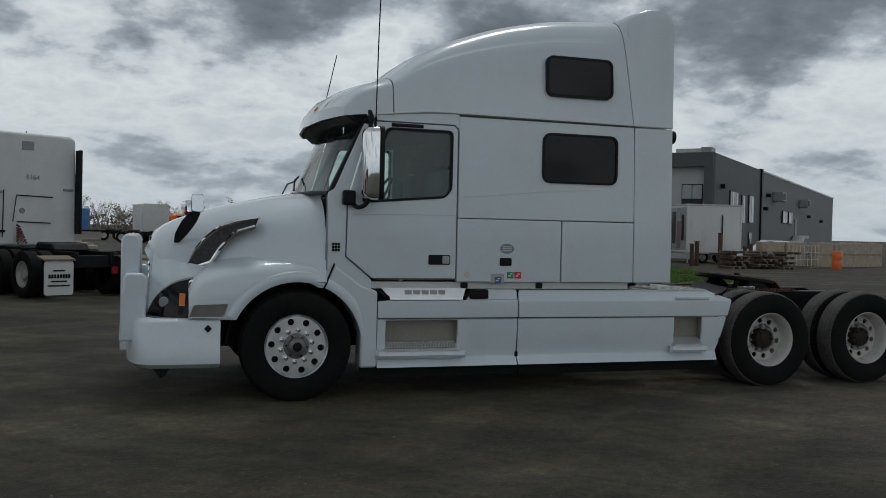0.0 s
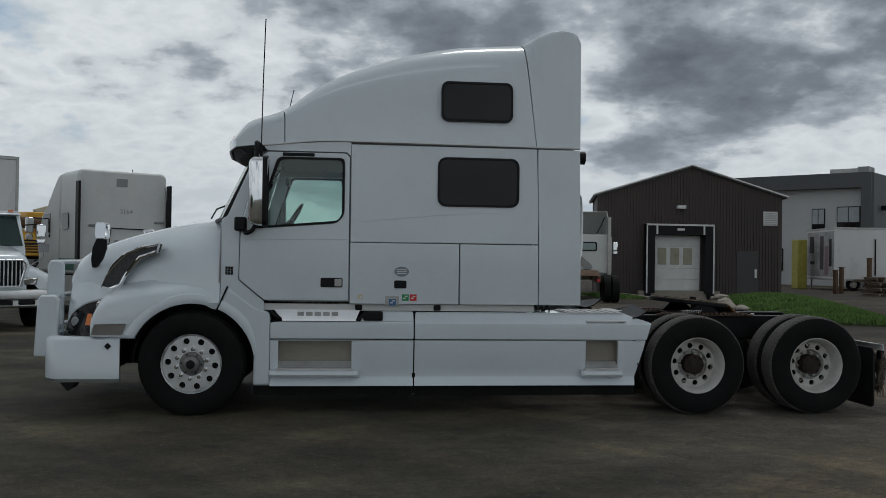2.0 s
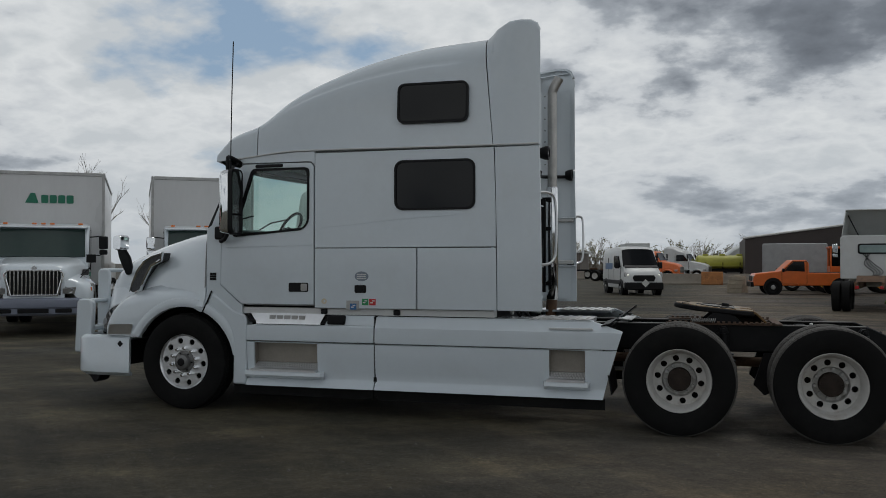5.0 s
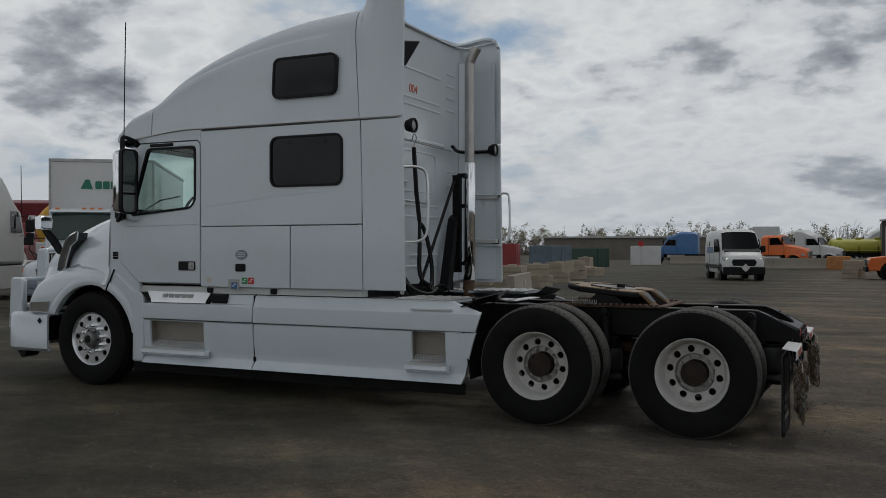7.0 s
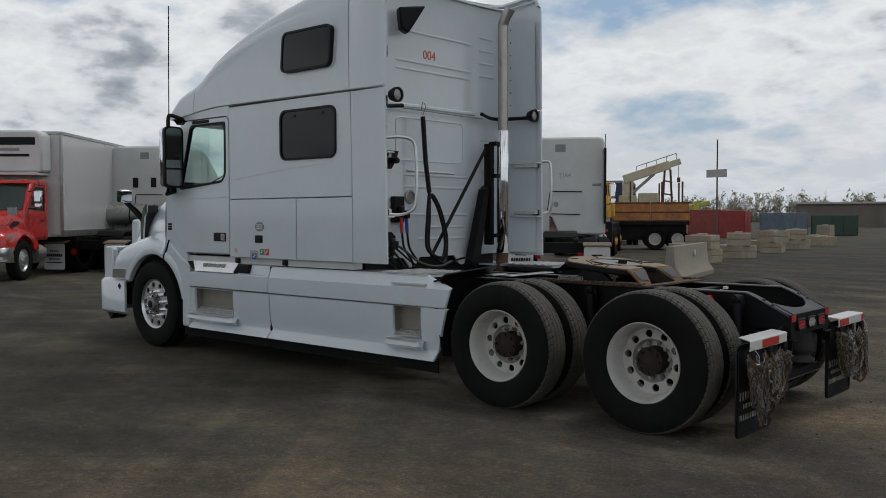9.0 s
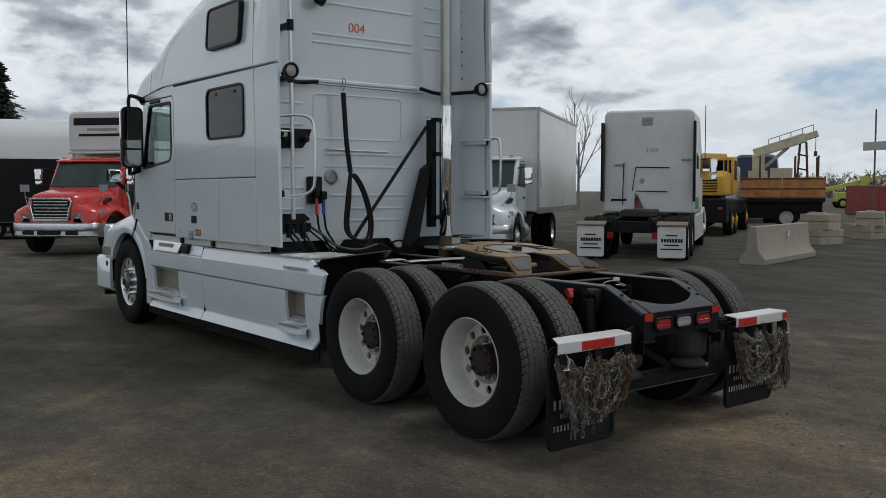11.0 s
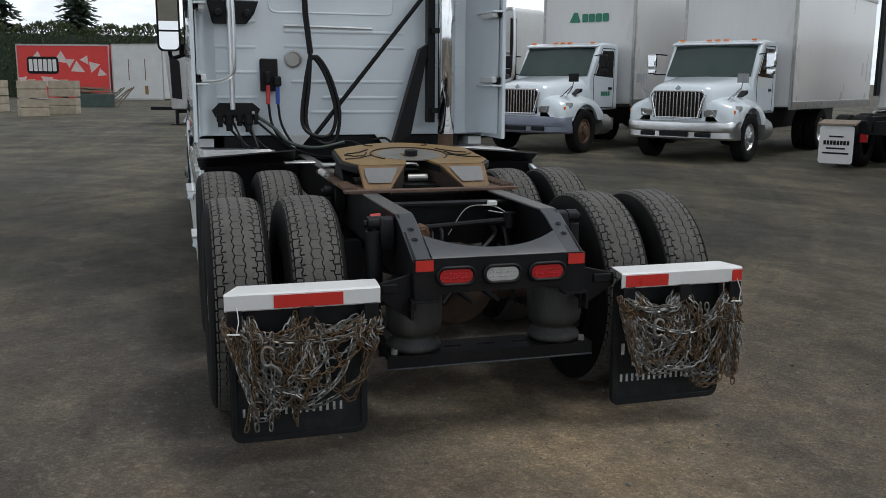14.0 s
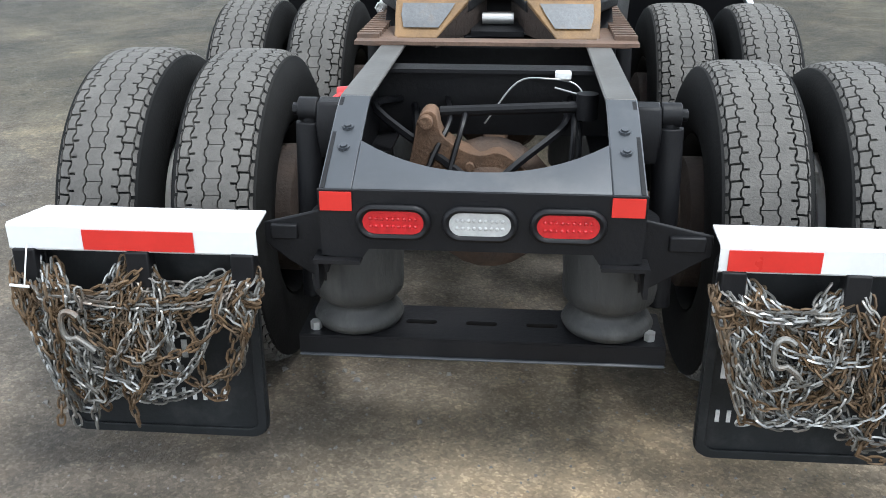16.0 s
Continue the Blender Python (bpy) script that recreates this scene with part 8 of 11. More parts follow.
def sleeper_tractor(label, at, turn, number="", tank=False, skirt_stripe=None, body=WHITE_OLD, flaps=True, mid=True):
    """A road tractor seen from behind: x forward from its mud flaps."""
    t = thing("sleeper_tractor", label, "truck", at, turn, group="trucks parked in a row")
    for s in (-1, 1):
        boxpart("frame_rail", CHASSIS, t, 0.25, 8.2, s * 0.36, s * 0.46, 0.72, 1.0)
        for x in (1.05, 2.37):
            simple_wheel(t, x, s * 1.09, 0.51, 0.25, RIMWHITE, s, dual=True)
        simple_wheel(t, 7.1, s * 1.06, 0.51, 0.26, STEEL, s)
        if flaps:
            bm = bmesh.new()
            bm_prism(bm, [(-0.02, 0.865), (0.30, 0.93), (0.30, 0.90), (-0.02, 0.83)], s * 0.58, s * 1.25)
            part("flap_bar", bm, WOOD, t)
            bm = bmesh.new()
            bm_plate(bm, [rrect(-0.31, 0.31, 0.12, 0.82, 0.05)], -0.01, 0.01, pose(0.03, s * 0.91, 0, 0, 0, 90))
            fl = part("mud_flap", bm, WHITE_BOX, t, "white mud flap with dark print")
            bm = bmesh.new()
            for i in range(8):
                bm_box(bm, 0.012, 0.02, s * 0.91 - 0.24 + i * 0.06, s * 0.91 - 0.195 + i * 0.06, 0.47, 0.55)
            for z, w in ((0.61, 0.13), (0.39, 0.17), (0.30, 0.24)):
                bm_box(bm, 0.012, 0.02, s * 0.91 - w, s * 0.91 + w, z, z + 0.03)
            part("print_bar", bm, BLACK, fl)
        boxpart("tail_light", REDLENS, t, 0.30, 0.36, s * 0.44, s * 0.58, 0.70, 0.52)
    boxpart("end_beam", CHASSIS, t, 0.30, 0.42, -0.62, 0.62, 0.66, 0.92)
    bm = bmesh.new()
    bm_prism(bm, [(1.2, 1.0), (1.35, 1.16), (2.0, 1.18), (2.15, 1.02)], -0.43, 0.43)
    part("fifth_wheel", bm, CHASSIS, t, bevel=0.04)
    boxpart("deck", CHASSIS, t, 2.4, 3.4, -0.6, 0.6, 0.98, 1.04)
    hgt = 3.72 if mid else 3.9
    bm = bmesh.new()                                       # sleeper box with a rounded roof
    rounded_body(bm, 3.30, 4.7, 1.185, 1.05, hgt, 0.17, 0.03, 7)
    sl = part("sleeper", bm, body, t, bevel=0.06)
    bm = bmesh.new()
    bm_prism(bm, [(4.68, 1.05), (4.68, hgt - 0.02), (5.0, hgt - 0.10), (5.45, hgt - 0.42), (5.9, hgt - 0.80), (6.45, 2.62), (6.72, 1.95), (6.72, 1.05)], -1.17, 1.17)
    part("cab", bm, body, t, bevel=0.10)
    bm = bmesh.new()
    rows = []
    for x, h, w in ((6.70, 1.92, 1.02), (7.3, 1.80, 0.90), (8.0, 1.62, 0.78), (8.25, 1.35, 0.68)):
        half = [(x, w * math.cos(a) ** 0.5, 0.75 + (h - 0.75) * math.sin(a) ** 0.7) for a in np.linspace(0, math.pi / 2, 7)]
        rows.append([(a, -b, c) for a, b, c in half] + [(a, b, c) for a, b, c in half[-2::-1]])
    bm_loft(bm, rows, caps=True)
    part("hood", bm, body, t)
    for s in (-1, 1):
        bm = bmesh.new()
        bm_plate(bm, [[(6.40, 0.35), (6.45, 0.95), (6.75, 1.15), (7.45, 1.15), (7.9, 1.0), (8.3, 0.75), (8.3, 0.40), (7.75, 0.40)] + [(7.1 + 0.6 * math.cos(radians(a)), 0.5 + 0.6 * math.sin(radians(a))) for a in range(5, 176, 15)]], s * 1.20, s * 0.80)
        part("fender", bm, body, t, bevel=0.05)
        boxpart("fairing_edge", BLACK, sl, 3.06, 3.31, s * 1.14, s * 1.20, 1.35, hgt - 0.32)
        boxpart("side_skirt", body, t, 3.2, 6.4, s * 1.18, s * 1.22, 0.35, 1.02)
        bm = bmesh.new()
        bm_plate(bm, [[(5.55, 2.0), (5.55, 2.65), (6.15, 2.65), (6.45, 2.02)]], s * 1.185, s * 1.16)
        part("side_window", bm, DARKGLASS, t)
        bm = bmesh.new()
        bm_plate(bm, [rrect(3.9, 4.45, 2.2, 2.62, 0.08)], s * 1.195, s * 1.17)
        part("sleeper_window", bm, DARKGLASS, t)
        mirror_set(t, 6.3, 1.18, 2.25, s, CHROME, 0.6)
        if skirt_stripe:
            boxpart("side_stripe", skirt_stripe, sl, 3.4, 4.65, s * 1.186, s * 1.192, 1.15, 1.45)
    boxpart("front_bumper", GREYCAST, t, 8.1, 8.4, -1.18, 1.18, 0.35, 0.72, bevel=0.06)
    bm = bmesh.new()
    bm_tube(bm, [(6.2, -1.25, 2.5), (6.15, -1.25, 4.05)], 0.012, 5)
    part("antenna", bm, BLACK, t)
    # fittings on the back wall
    bm = bmesh.new()
    bm_box(bm, 3.285, 3.30, -0.1, 0.18, 3.32, 3.52)
    part("roof_vent", bm, GREYCAST, sl)
    for za, ya, yb in ((2.22, -0.55, 0.32), (1.60, -0.5, 0.30)):
        bm = bmesh.new()
        bm_cyl(bm, (3.25, ya, za), (3.25, yb, za + 0.02), 0.014, 6)
        part("hand_rail", bm, CHASSIS, sl)
    bm = bmesh.new()
    bm_tube(bm, [(3.24, 0.62, 2.35), (3.22, 0.64, 1.6), (3.24, 0.64, 1.25)], 0.014, 6)
    bm_tube(bm, [(3.25, 0.32, 2.22), (3.25, 0.40, 1.62)], 0.012, 6)
    part("grab_pole", bm, CHASSIS, sl)
    bm = bmesh.new()
    bm_lathe(bm, [(0.07, 0.0), (0.06, -0.02), (0.0, -0.02)], 14, pose(3.30, 0.16, 1.88, 0, 0, -90))
    part("port", bm, GREYCAST, sl)
    for i in range(3):
        bm = bmesh.new()
        coil = [(3.2 + 0.03 * math.cos(k * 0.9), 0.30 - 0.1 * i * k / 50 + 0.035 * math.sin(k * 0.9), 1.55 - k * 0.009) for k in range(50)]
        bm_tube(bm, coil, 0.011, 5)
        part("coil_hose", bm, (CHASSIS, REDPLUG, CHASSIS)[i], sl)
    for ya, z in ((-0.95, 2.42), (0.75, 2.30)):
        boxpart("latch", GREYCAST, sl, 3.26, 3.30, ya - 0.12, ya + 0.12, z - 0.03, z + 0.03)
    boxpart("light_strip", BLACK, sl, 3.27, 3.30, 0.55, 0.95, 1.36, 1.42)
    if number:
        lettering("unit_number", number, 0.17, GREYCAST, sl, pose(3.292, -0.08, 2.62, 90, 0, -90))
    if tank:
        bm = bmesh.new()
        bm_cyl(bm, (2.95, -1.0, 1.62), (2.95, 1.0, 1.62), 0.30, 22)
        tk = part("rear_tank", bm, DULLMETAL, t, "dull grey cylindrical tank")
        for y in (-0.5, 0.2):
            bm = bmesh.new()
            bm_lathe(bm, [(0.305, y - 0.02), (0.31, y), (0.305, y + 0.02)], 22, pose(2.95, 0, 1.62))
            part("strap", bm, BLACK, tk)
        for y in (-0.25, 0.35):
            boxpart("back_window", DARKGLASS, sl, 3.285, 3.30, y - 0.09, y + 0.09, 2.45, 2.75)
    return t


FACE, AWAY = -55.0, 120.0
box_truck("white box truck with green marks, parked in the row", row_place(5.35, -16.95), FACE, WHITE, WHITE_BOX, "upright", RUST, logo=True)
box_truck("clean white box truck with a chrome upright grille", row_place(9.05, -16.85), FACE, WHITE, WHITE_BOX, "upright", STEEL)
box_truck("red refrigerated box truck with a chrome slatted grille", row_place(-1.3, -16.2), -48, TRUCKRED, WHITE_BOX, "slats", STEEL, reefer=True)
sleeper_tractor("aged white sleeper tractor with white printed mud flaps", row_place(12.85, -15.75), AWAY + 2.5, number="3164", skirt_stripe=GREEN)
sleeper_tractor("white sleeper tractor with a grey tank behind the cab", row_place(0.35, -18.6), AWAY, tank=True)


def dump_truck():
    t = thing("dump_truck", "maroon dump truck with upright chrome stacks", "dump truck", (-21.7, 26.0, 0), -60)
    bm = bmesh.new()
    bm_prism(bm, [(-7.0, 1.25), (-7.2, 3.6), (-2.1, 3.6), (-1.6, 3.45), (-1.9, 1.25)], -1.25, 1.25)
    bd = part("dump_body", bm, MAROON, t, bevel=0.04)
    for i in range(6):
        for s in (-1, 1):
            boxpart("body_rib", MAROON, bd, -6.8 + i * 0.85, -6.7 + i * 0.85, s * 1.24, s * 1.32, 1.3, 3.25)
    bm = bmesh.new()
    bm_prism(bm, [(-1.5, 0.9), (-1.5, 2.6), (-0.7, 2.6), (-0.2, 1.8), (1.2, 1.6), (1.3, 0.8)], -1.0, 1.0)
    part("cab", bm, MAROON, t, bevel=0.08)
    boxpart("chassis", CHASSIS, t, -7.0, 1.2, -0.45, 0.45, 0.6, 1.2)
    for s in (-1, 1):
        bm = bmesh.new()
        bm_tube(bm, [(-1.55, s * 1.12, 1.2), (-1.55, s * 1.12, 3.95), (-1.66, s * 1.12, 4.12)], 0.07, 12)
        part("exhaust_stack", bm, CHROME, t)
        simple_wheel(t, 0.3, s * 1.05, 0.52, 0.27, STEEL, s)
        for x in (-4.3, -5.6):
            simple_wheel(t, x, s * 1.08, 0.52, 0.26, STEEL, s, dual=True)


dump_truck()


def tanker():
    t = thing("tank_truck", "yellow tank truck squeezed in between the parked trucks", "tank truck", (-15.6, 22.9, 0), 105)
    bm = bmesh.new()
    n = 24
    bm_loft(bm, [[(x, 0.95 * k * math.cos(a), 2.25 + 0.86 * k * math.sin(a)) for a in np.linspace(0, 2 * math.pi, n, endpoint=False)] for x, k in ((0, 0.3), (0.05, 0.8), (0.2, 1), (6.5, 1), (6.65, 0.8), (6.7, 0.3))], close=True, caps=True)
    tk = part("tank", bm, YELLOW, t, smooth=60)
    boxpart("tail_plate", TRIMWHITE, tk, -0.06, 0.10, -0.80, 0.80, 1.30, 1.75, bevel=0.05)
    for y in (-0.5, -0.17, 0.17, 0.5):
        boxpart("tail_light", REDLENS, tk, -0.08, -0.06, y - 0.06, y + 0.06, 1.48, 1.58)
    boxpart("cradle", CHASSIS, t, 0.4, 6.3, -0.5, 0.5, 1.0, 1.5)
    boxpart("chassis", CHASSIS, t, -0.1, 9.0, -0.45, 0.45, 0.6, 1.0)
    bm = bmesh.new()
    bm_prism(bm, [(7.0, 0.8), (7.0, 2.6), (7.9, 2.6), (8.4, 1.8), (9.6, 1.6), (9.7, 0.7)], -1.05, 1.05)
    part("cab", bm, WHITE_OLD, t, bevel=0.08)
    for s in (-1, 1):
        for x in (1.2, 2.5, 9.0):
            simple_wheel(t, x, s * 1.06, 0.5, 0.26, STEEL, s)


tanker()


# ---- van, pickup and yard machines ----
def cargo_van():
    t = thing("cargo_van", "white cargo van with dark lower trim and lit headlights", "van", (3.9, 46.3, 0), -72)
    prof = ((0.96, 0.0), (1.0, 0.10), (1.0, 0.36), (0.985, 0.62), (0.95, 0.82), (0.90, 0.92), (0.80, 0.978), (0.55, 1.0))

    def van_row(x, zb, zt, hw):
        half = [(-hw * a, zb + (zt - zb) * b) for a, b in prof]
        return [(x, y, z) for y, z in half] + [(x, -y, z) for y, z in half[::-1]]

    bm = bmesh.new()
    bm_loft(bm, [van_row(*r) for r in ((-4.40, 0.50, 2.36, 0.95), (-4.32, 0.40, 2.44, 0.99), (-3.0, 0.36, 2.49, 1.0), (-1.5, 0.36, 2.50, 1.0), (-0.95, 0.36, 2.46, 1.0), (-0.66, 0.36, 2.36, 0.99), (0.10, 0.36, 1.50, 0.98),
                                       (0.40, 0.36, 1.36, 0.97), (0.66, 0.36, 1.20, 0.95), (0.80, 0.36, 0.98, 0.93), (0.84, 0.40, 0.72, 0.90))], close=True, caps=True)
    part("body", bm, WHITE_OLD, t)
    bm = bmesh.new()
    bm_loft(bm, [[(-0.66 + 0.76 * k + 0.02, y * (0.80 + 0.10 * k), 2.36 - 0.86 * k + 0.025 - 0.07 * abs(y) ** 4) for y in np.linspace(-1, 1, 9)] for k in (0.03, 0.35, 0.68, 1.0)])
    part("windscreen", bm, DARKGLASS, t, thick=0.015)
    bm = bmesh.new()
    bm_loft(bm, [[(x, y, z) for y in (-0.84, -0.5, 0, 0.5, 0.84)] for x, z in ((0.08, 1.535), (0.36, 1.400))])
    part("wiper_cowl", bm, BLACK, t, thick=0.03)
    boxpart("bumper", BLACK, t, 0.60, 0.90, -0.97, 0.97, 0.28, 0.66, bevel=0.05)
    bm = bmesh.new()
    bm_plate(bm, [[(-0.50, 0.70), (-0.58, 0.90), (-0.50, 1.02), (0.50, 1.02), (0.58, 0.90), (0.50, 0.70)]], 0, -0.06, pose(0.79, 0, 0, 0, 0, 90))
    part("grille", bm, BLACK, t, bevel=0.02)
    bm = bmesh.new()
    bm_plate(bm, [[(0, -0.2), (0.2, 0), (0, 0.2), (-0.2, 0)]], 0, -0.02, pose(0.91, 0.05, 0.62, 0, 0, 90))
    part("diamond_placard", bm, TRIMWHITE, t)
    lamp = mat("lit_headlamp", (1.0, 0.9, 0.72), 0.3, emit=2.0)
    for s in (-1, 1):
        bm = bmesh.new()
        bm_prism(bm, [(0.55, 0.98), (0.74, 0.92), (0.70, 1.12), (0.50, 1.20)], s * 0.62, s * 0.96)
        hl = part("headlight", bm, CLEARLENS, t, bevel=0.02)
        boxpart("bulb", lamp, hl, 0.71, 0.75, s * 0.70, s * 0.82, 0.98, 1.06, bevel=0.02)
        simple_wheel(t, 0.0, s * 0.90, 0.36, 0.22, DULLMETAL, s)
        simple_wheel(t, -3.5, s * 0.90, 0.36, 0.22, DULLMETAL, s)
        bm = bmesh.new()
        bm_plate(bm, [[(-1.50, 1.40), (-1.50, 2.00), (-0.66, 2.00), (-0.18, 1.42)]], s * 1.004, s * 0.92)
        part("side_window", bm, DARKGLASS, t)
        for x in (0.0, -3.5):
            bm = bmesh.new()
            bm_cyl(bm, (x, s * 0.70, 0.38), (x, s * 1.006, 0.38), 0.44, 20)
            part("wheel_arch", bm, BLACK, t)
        for x in (-1.56, -0.12, -2.9):
            boxpart("door_seam", BLACK, t, x, x + 0.015, s * 0.98, s * 1.006, 0.75, 1.9 if x < -1 else 1.4, bevel=0)
        boxpart("side_trim", BLACK, t, -4.2, 0.5, s * 0.99, s * 1.01, 0.55, 0.75)
        boxpart("door_mirror", BLACK, t, -0.35, -0.22, s * 1.0, s * 1.22, 1.35, 1.68, bevel=0.04)
        bm = bmesh.new()
        bm_box(bm, -3.6, -1.9, s * 0.985, s * 1.006, 1.30, 1.62)
        part("side_decal", bm, mat("blue_grey_decal", (0.12, 0.2, 0.35), 0.5), t)


cargo_van()


def pickup():
    t = thing("pickup_truck", "orange regular-cab pickup truck with a lowered plough mount", "pickup truck", (10.4, 50.0, 0), 184)
    bm = bmesh.new()
    bm_prism(bm, [(-4.3, 0.50), (-4.35, 1.12), (-1.75, 1.14), (-1.75, 1.62), (-1.62, 1.80), (-0.95, 1.80), (-0.35, 1.22), (0.85, 1.08), (0.98, 0.9), (1.0, 0.45)], -0.98, 0.98)
    part("body", bm, ORANGE, t, bevel=0.05)
    boxpart("bed_opening", BLACK, t, -4.25, -1.85, -0.82, 0.82, 1.10, 1.16)
    for s in (-1, 1):
        bm = bmesh.new()
        bm_plate(bm, [[(-1.55, 1.20), (-1.52, 1.70), (-0.98, 1.70), (-0.52, 1.24)]], s * 0.985, s * 0.95)
        part("side_window", bm, DARKGLASS, t)
        bm = bmesh.new()
        bm_plate(bm, [[(-1.66, 0.55), (-1.66, 1.74), (-0.96, 1.74), (-0.42, 1.20), (-0.42, 0.55)], [(-1.64, 0.57), (-1.64, 1.72), (-0.97, 1.72), (-0.44, 1.19), (-0.44, 0.57)]], s * 0.984, s * 0.96)
        part("door_outline", bm, BLACK, t)
        for x in (0.0, -3.25):
            bm = bmesh.new()
            bm_cyl(bm, (x, s * 0.70, 0.42), (x, s * 0.986, 0.42), 0.46, 22)
            part("wheel_arch", bm, BLACK, t)
            simple_wheel(t, x, s * 0.88, 0.38, 0.25, DULLMETAL, s)
        boxpart("door_mirror", BLACK, t, -0.55, -0.42, s * 0.98, s * 1.2, 1.18, 1.36, bevel=0.03)
        boxpart("headlight", CLEARLENS, t, 0.93, 1.01, s * 0.62, s * 0.95, 0.78, 0.98)
        boxpart("tail_light", REDLENS, t, -4.37, -4.33, s * 0.86, s * 0.98, 0.75, 1.08)
    boxpart("front_bumper", BLACK, t, 0.95, 1.10, -0.98, 0.98, 0.40, 0.66, bevel=0.03)
    boxpart("grille", BLACK, t, 0.97, 1.02, -0.6, 0.6, 0.70, 0.98)
    boxpart("rear_bumper", DULLMETAL, t, -4.48, -4.34, -0.95, 0.95, 0.45, 0.62)


pickup()


def wheel_loader():
    t = thing("wheel_loader", "orange wheel loader with a tall glazed cab", "loader", (14.6, 53.4, 0), 180)
    t.matrix_basis = t.matrix_basis @ Matrix.Scale(0.74, 4)
    bm = bmesh.new()
    bm_prism(bm, [(-3.2, 0.9), (-3.3, 2.0), (-0.4, 2.15), (-0.2, 0.9)], -0.9, 0.9)
    part("engine_cover", bm, ORANGE, t, bevel=0.08)
    bm = bmesh.new()
    for s in (-1, 1):
        for x in (-0.2, 1.2):
            bm_box(bm, x - 0.06, x + 0.06, s * 0.72, s * 0.84, 1.2, 3.35)
    bm_box(bm, -0.35, 1.35, -0.9, 0.9, 3.3, 3.45)
    bm_box(bm, -0.25, 1.25, -0.8, 0.8, 0.9, 2.0)
    cb = part("cab", bm, ORANGE, t, bevel=0.03)
    boxpart("cab_glass", DARKGLASS, cb, -0.15, 1.15, -0.76, 0.76, 2.0, 3.3)
    for s in (-1, 1):
        for x in (-2.2, 1.6):
            simple_wheel(t, x, s * 0.95, 0.72, 0.5, YELLOW, s)


wheel_loader()


def day_cab():
    t = thing("day_cab_tractor", "old white day-cab tractor with an open roof deflector", "truck", (12.2, 31.4, 0), 78)
    for s in (-1, 1):
        boxpart("frame_rail", RUST, t, 0.0, 6.5, s * 0.36, s * 0.45, 0.75, 1.0)
        for x in (0.7, 2.0):
            simple_wheel(t, x, s * 1.04, 0.51, 0.25, RIMWHITE, s, dual=True)
        simple_wheel(t, 6.0, s * 1.04, 0.51, 0.25, STEEL, s)
    bm = bmesh.new()
    rounded_body(bm, 3.0, 4.9, 1.10, 1.05, 2.62, 0.14)
    cab = part("cab", bm, WHITE_OLD, t, bevel=0.04)
    bm = bmesh.new()
    bm_plate(bm, [rrect(-0.52, 0.52, 1.95, 2.32, 0.08), rrect(-0.46, 0.46, 2.0, 2.27, 0.05)], 0, 0.03, pose(3.0, 0, 0, 0, 0, 90))
    part("window_surround", bm, BLACK, cab)
    boxpart("rear_window", mat("pale_green_window", (0.26, 0.34, 0.33), 0.08), cab, 2.985, 3.0, -0.47, 0.47, 1.99, 2.28)
    bm = bmesh.new()                                       # hollow deflector shell
    bm_loft(bm, [[(3.0, -1.05, 2.62), (3.12, -0.92, 3.55), (3.12, 0.92, 3.55), (3.0, 1.05, 2.62)], [(4.6, -0.95, 2.62), (3.7, -0.85, 3.45), (3.7, 0.85, 3.45), (4.6, 0.95, 2.62)], [(4.75, -0.8, 2.62), (4.3, -0.6, 2.95), (4.3, 0.6, 2.95), (4.75, 0.8, 2.62)], [(4.80, -0.6, 2.62), (4.62, -0.4, 2.66), (4.62, 0.4, 2.66), (4.80, 0.6, 2.62)]])
    df = part("roof_deflector", bm, WHITE_OLD, t, thick=0.03)
    bm = bmesh.new()
    for s in (-1, 1):
        bm_cyl(bm, (3.1, s * 0.5, 2.62), (3.3, s * 0.85, 3.35), 0.02, 6)
    part("deflector_strut", bm, BLACK, df)
    bm = bmesh.new()
    bm_prism(bm, [(4.85, 0.8), (4.85, 1.8), (6.8, 1.55), (6.9, 0.7)], -0.95, 0.95)
    part("hood", bm, WHITE_OLD, t, bevel=0.06)
    bm = bmesh.new()
    bm_tube(bm, [(2.85, -0.98, 1.0), (2.85, -0.98, 3.3)], 0.08, 12)
    part("exhaust_stack", bm, STACK, t)
    bm = bmesh.new()
    bm_prism(bm, [(0.6, 1.0), (0.9, 1.18), (1.5, 1.2), (1.7, 1.02)], -0.43, 0.43)
    part("fifth_wheel", bm, RUST, t)
    for s in (-1, 1):
        mirror_set(t, 4.6, 1.1, 2.1, s, CHROME, 0.5)
        boxpart("tail_light", REDLENS, t, -0.05, 0.0, s * 0.3, s * 0.42, 0.78, 0.88)
    bm = bmesh.new()
    for i in range(4):
        bm_tube(bm, smooth_line([(2.95, 0.1 + 0.1 * i, 2.0), (2.8, 0.3 - 0.1 * i, 1.6), (2.85, -0.1 * i, 1.3), (2.6, 0.1, 1.1)], 5), 0.015, 6)
    part("hose_loop", bm, BLACK, t)


day_cab()


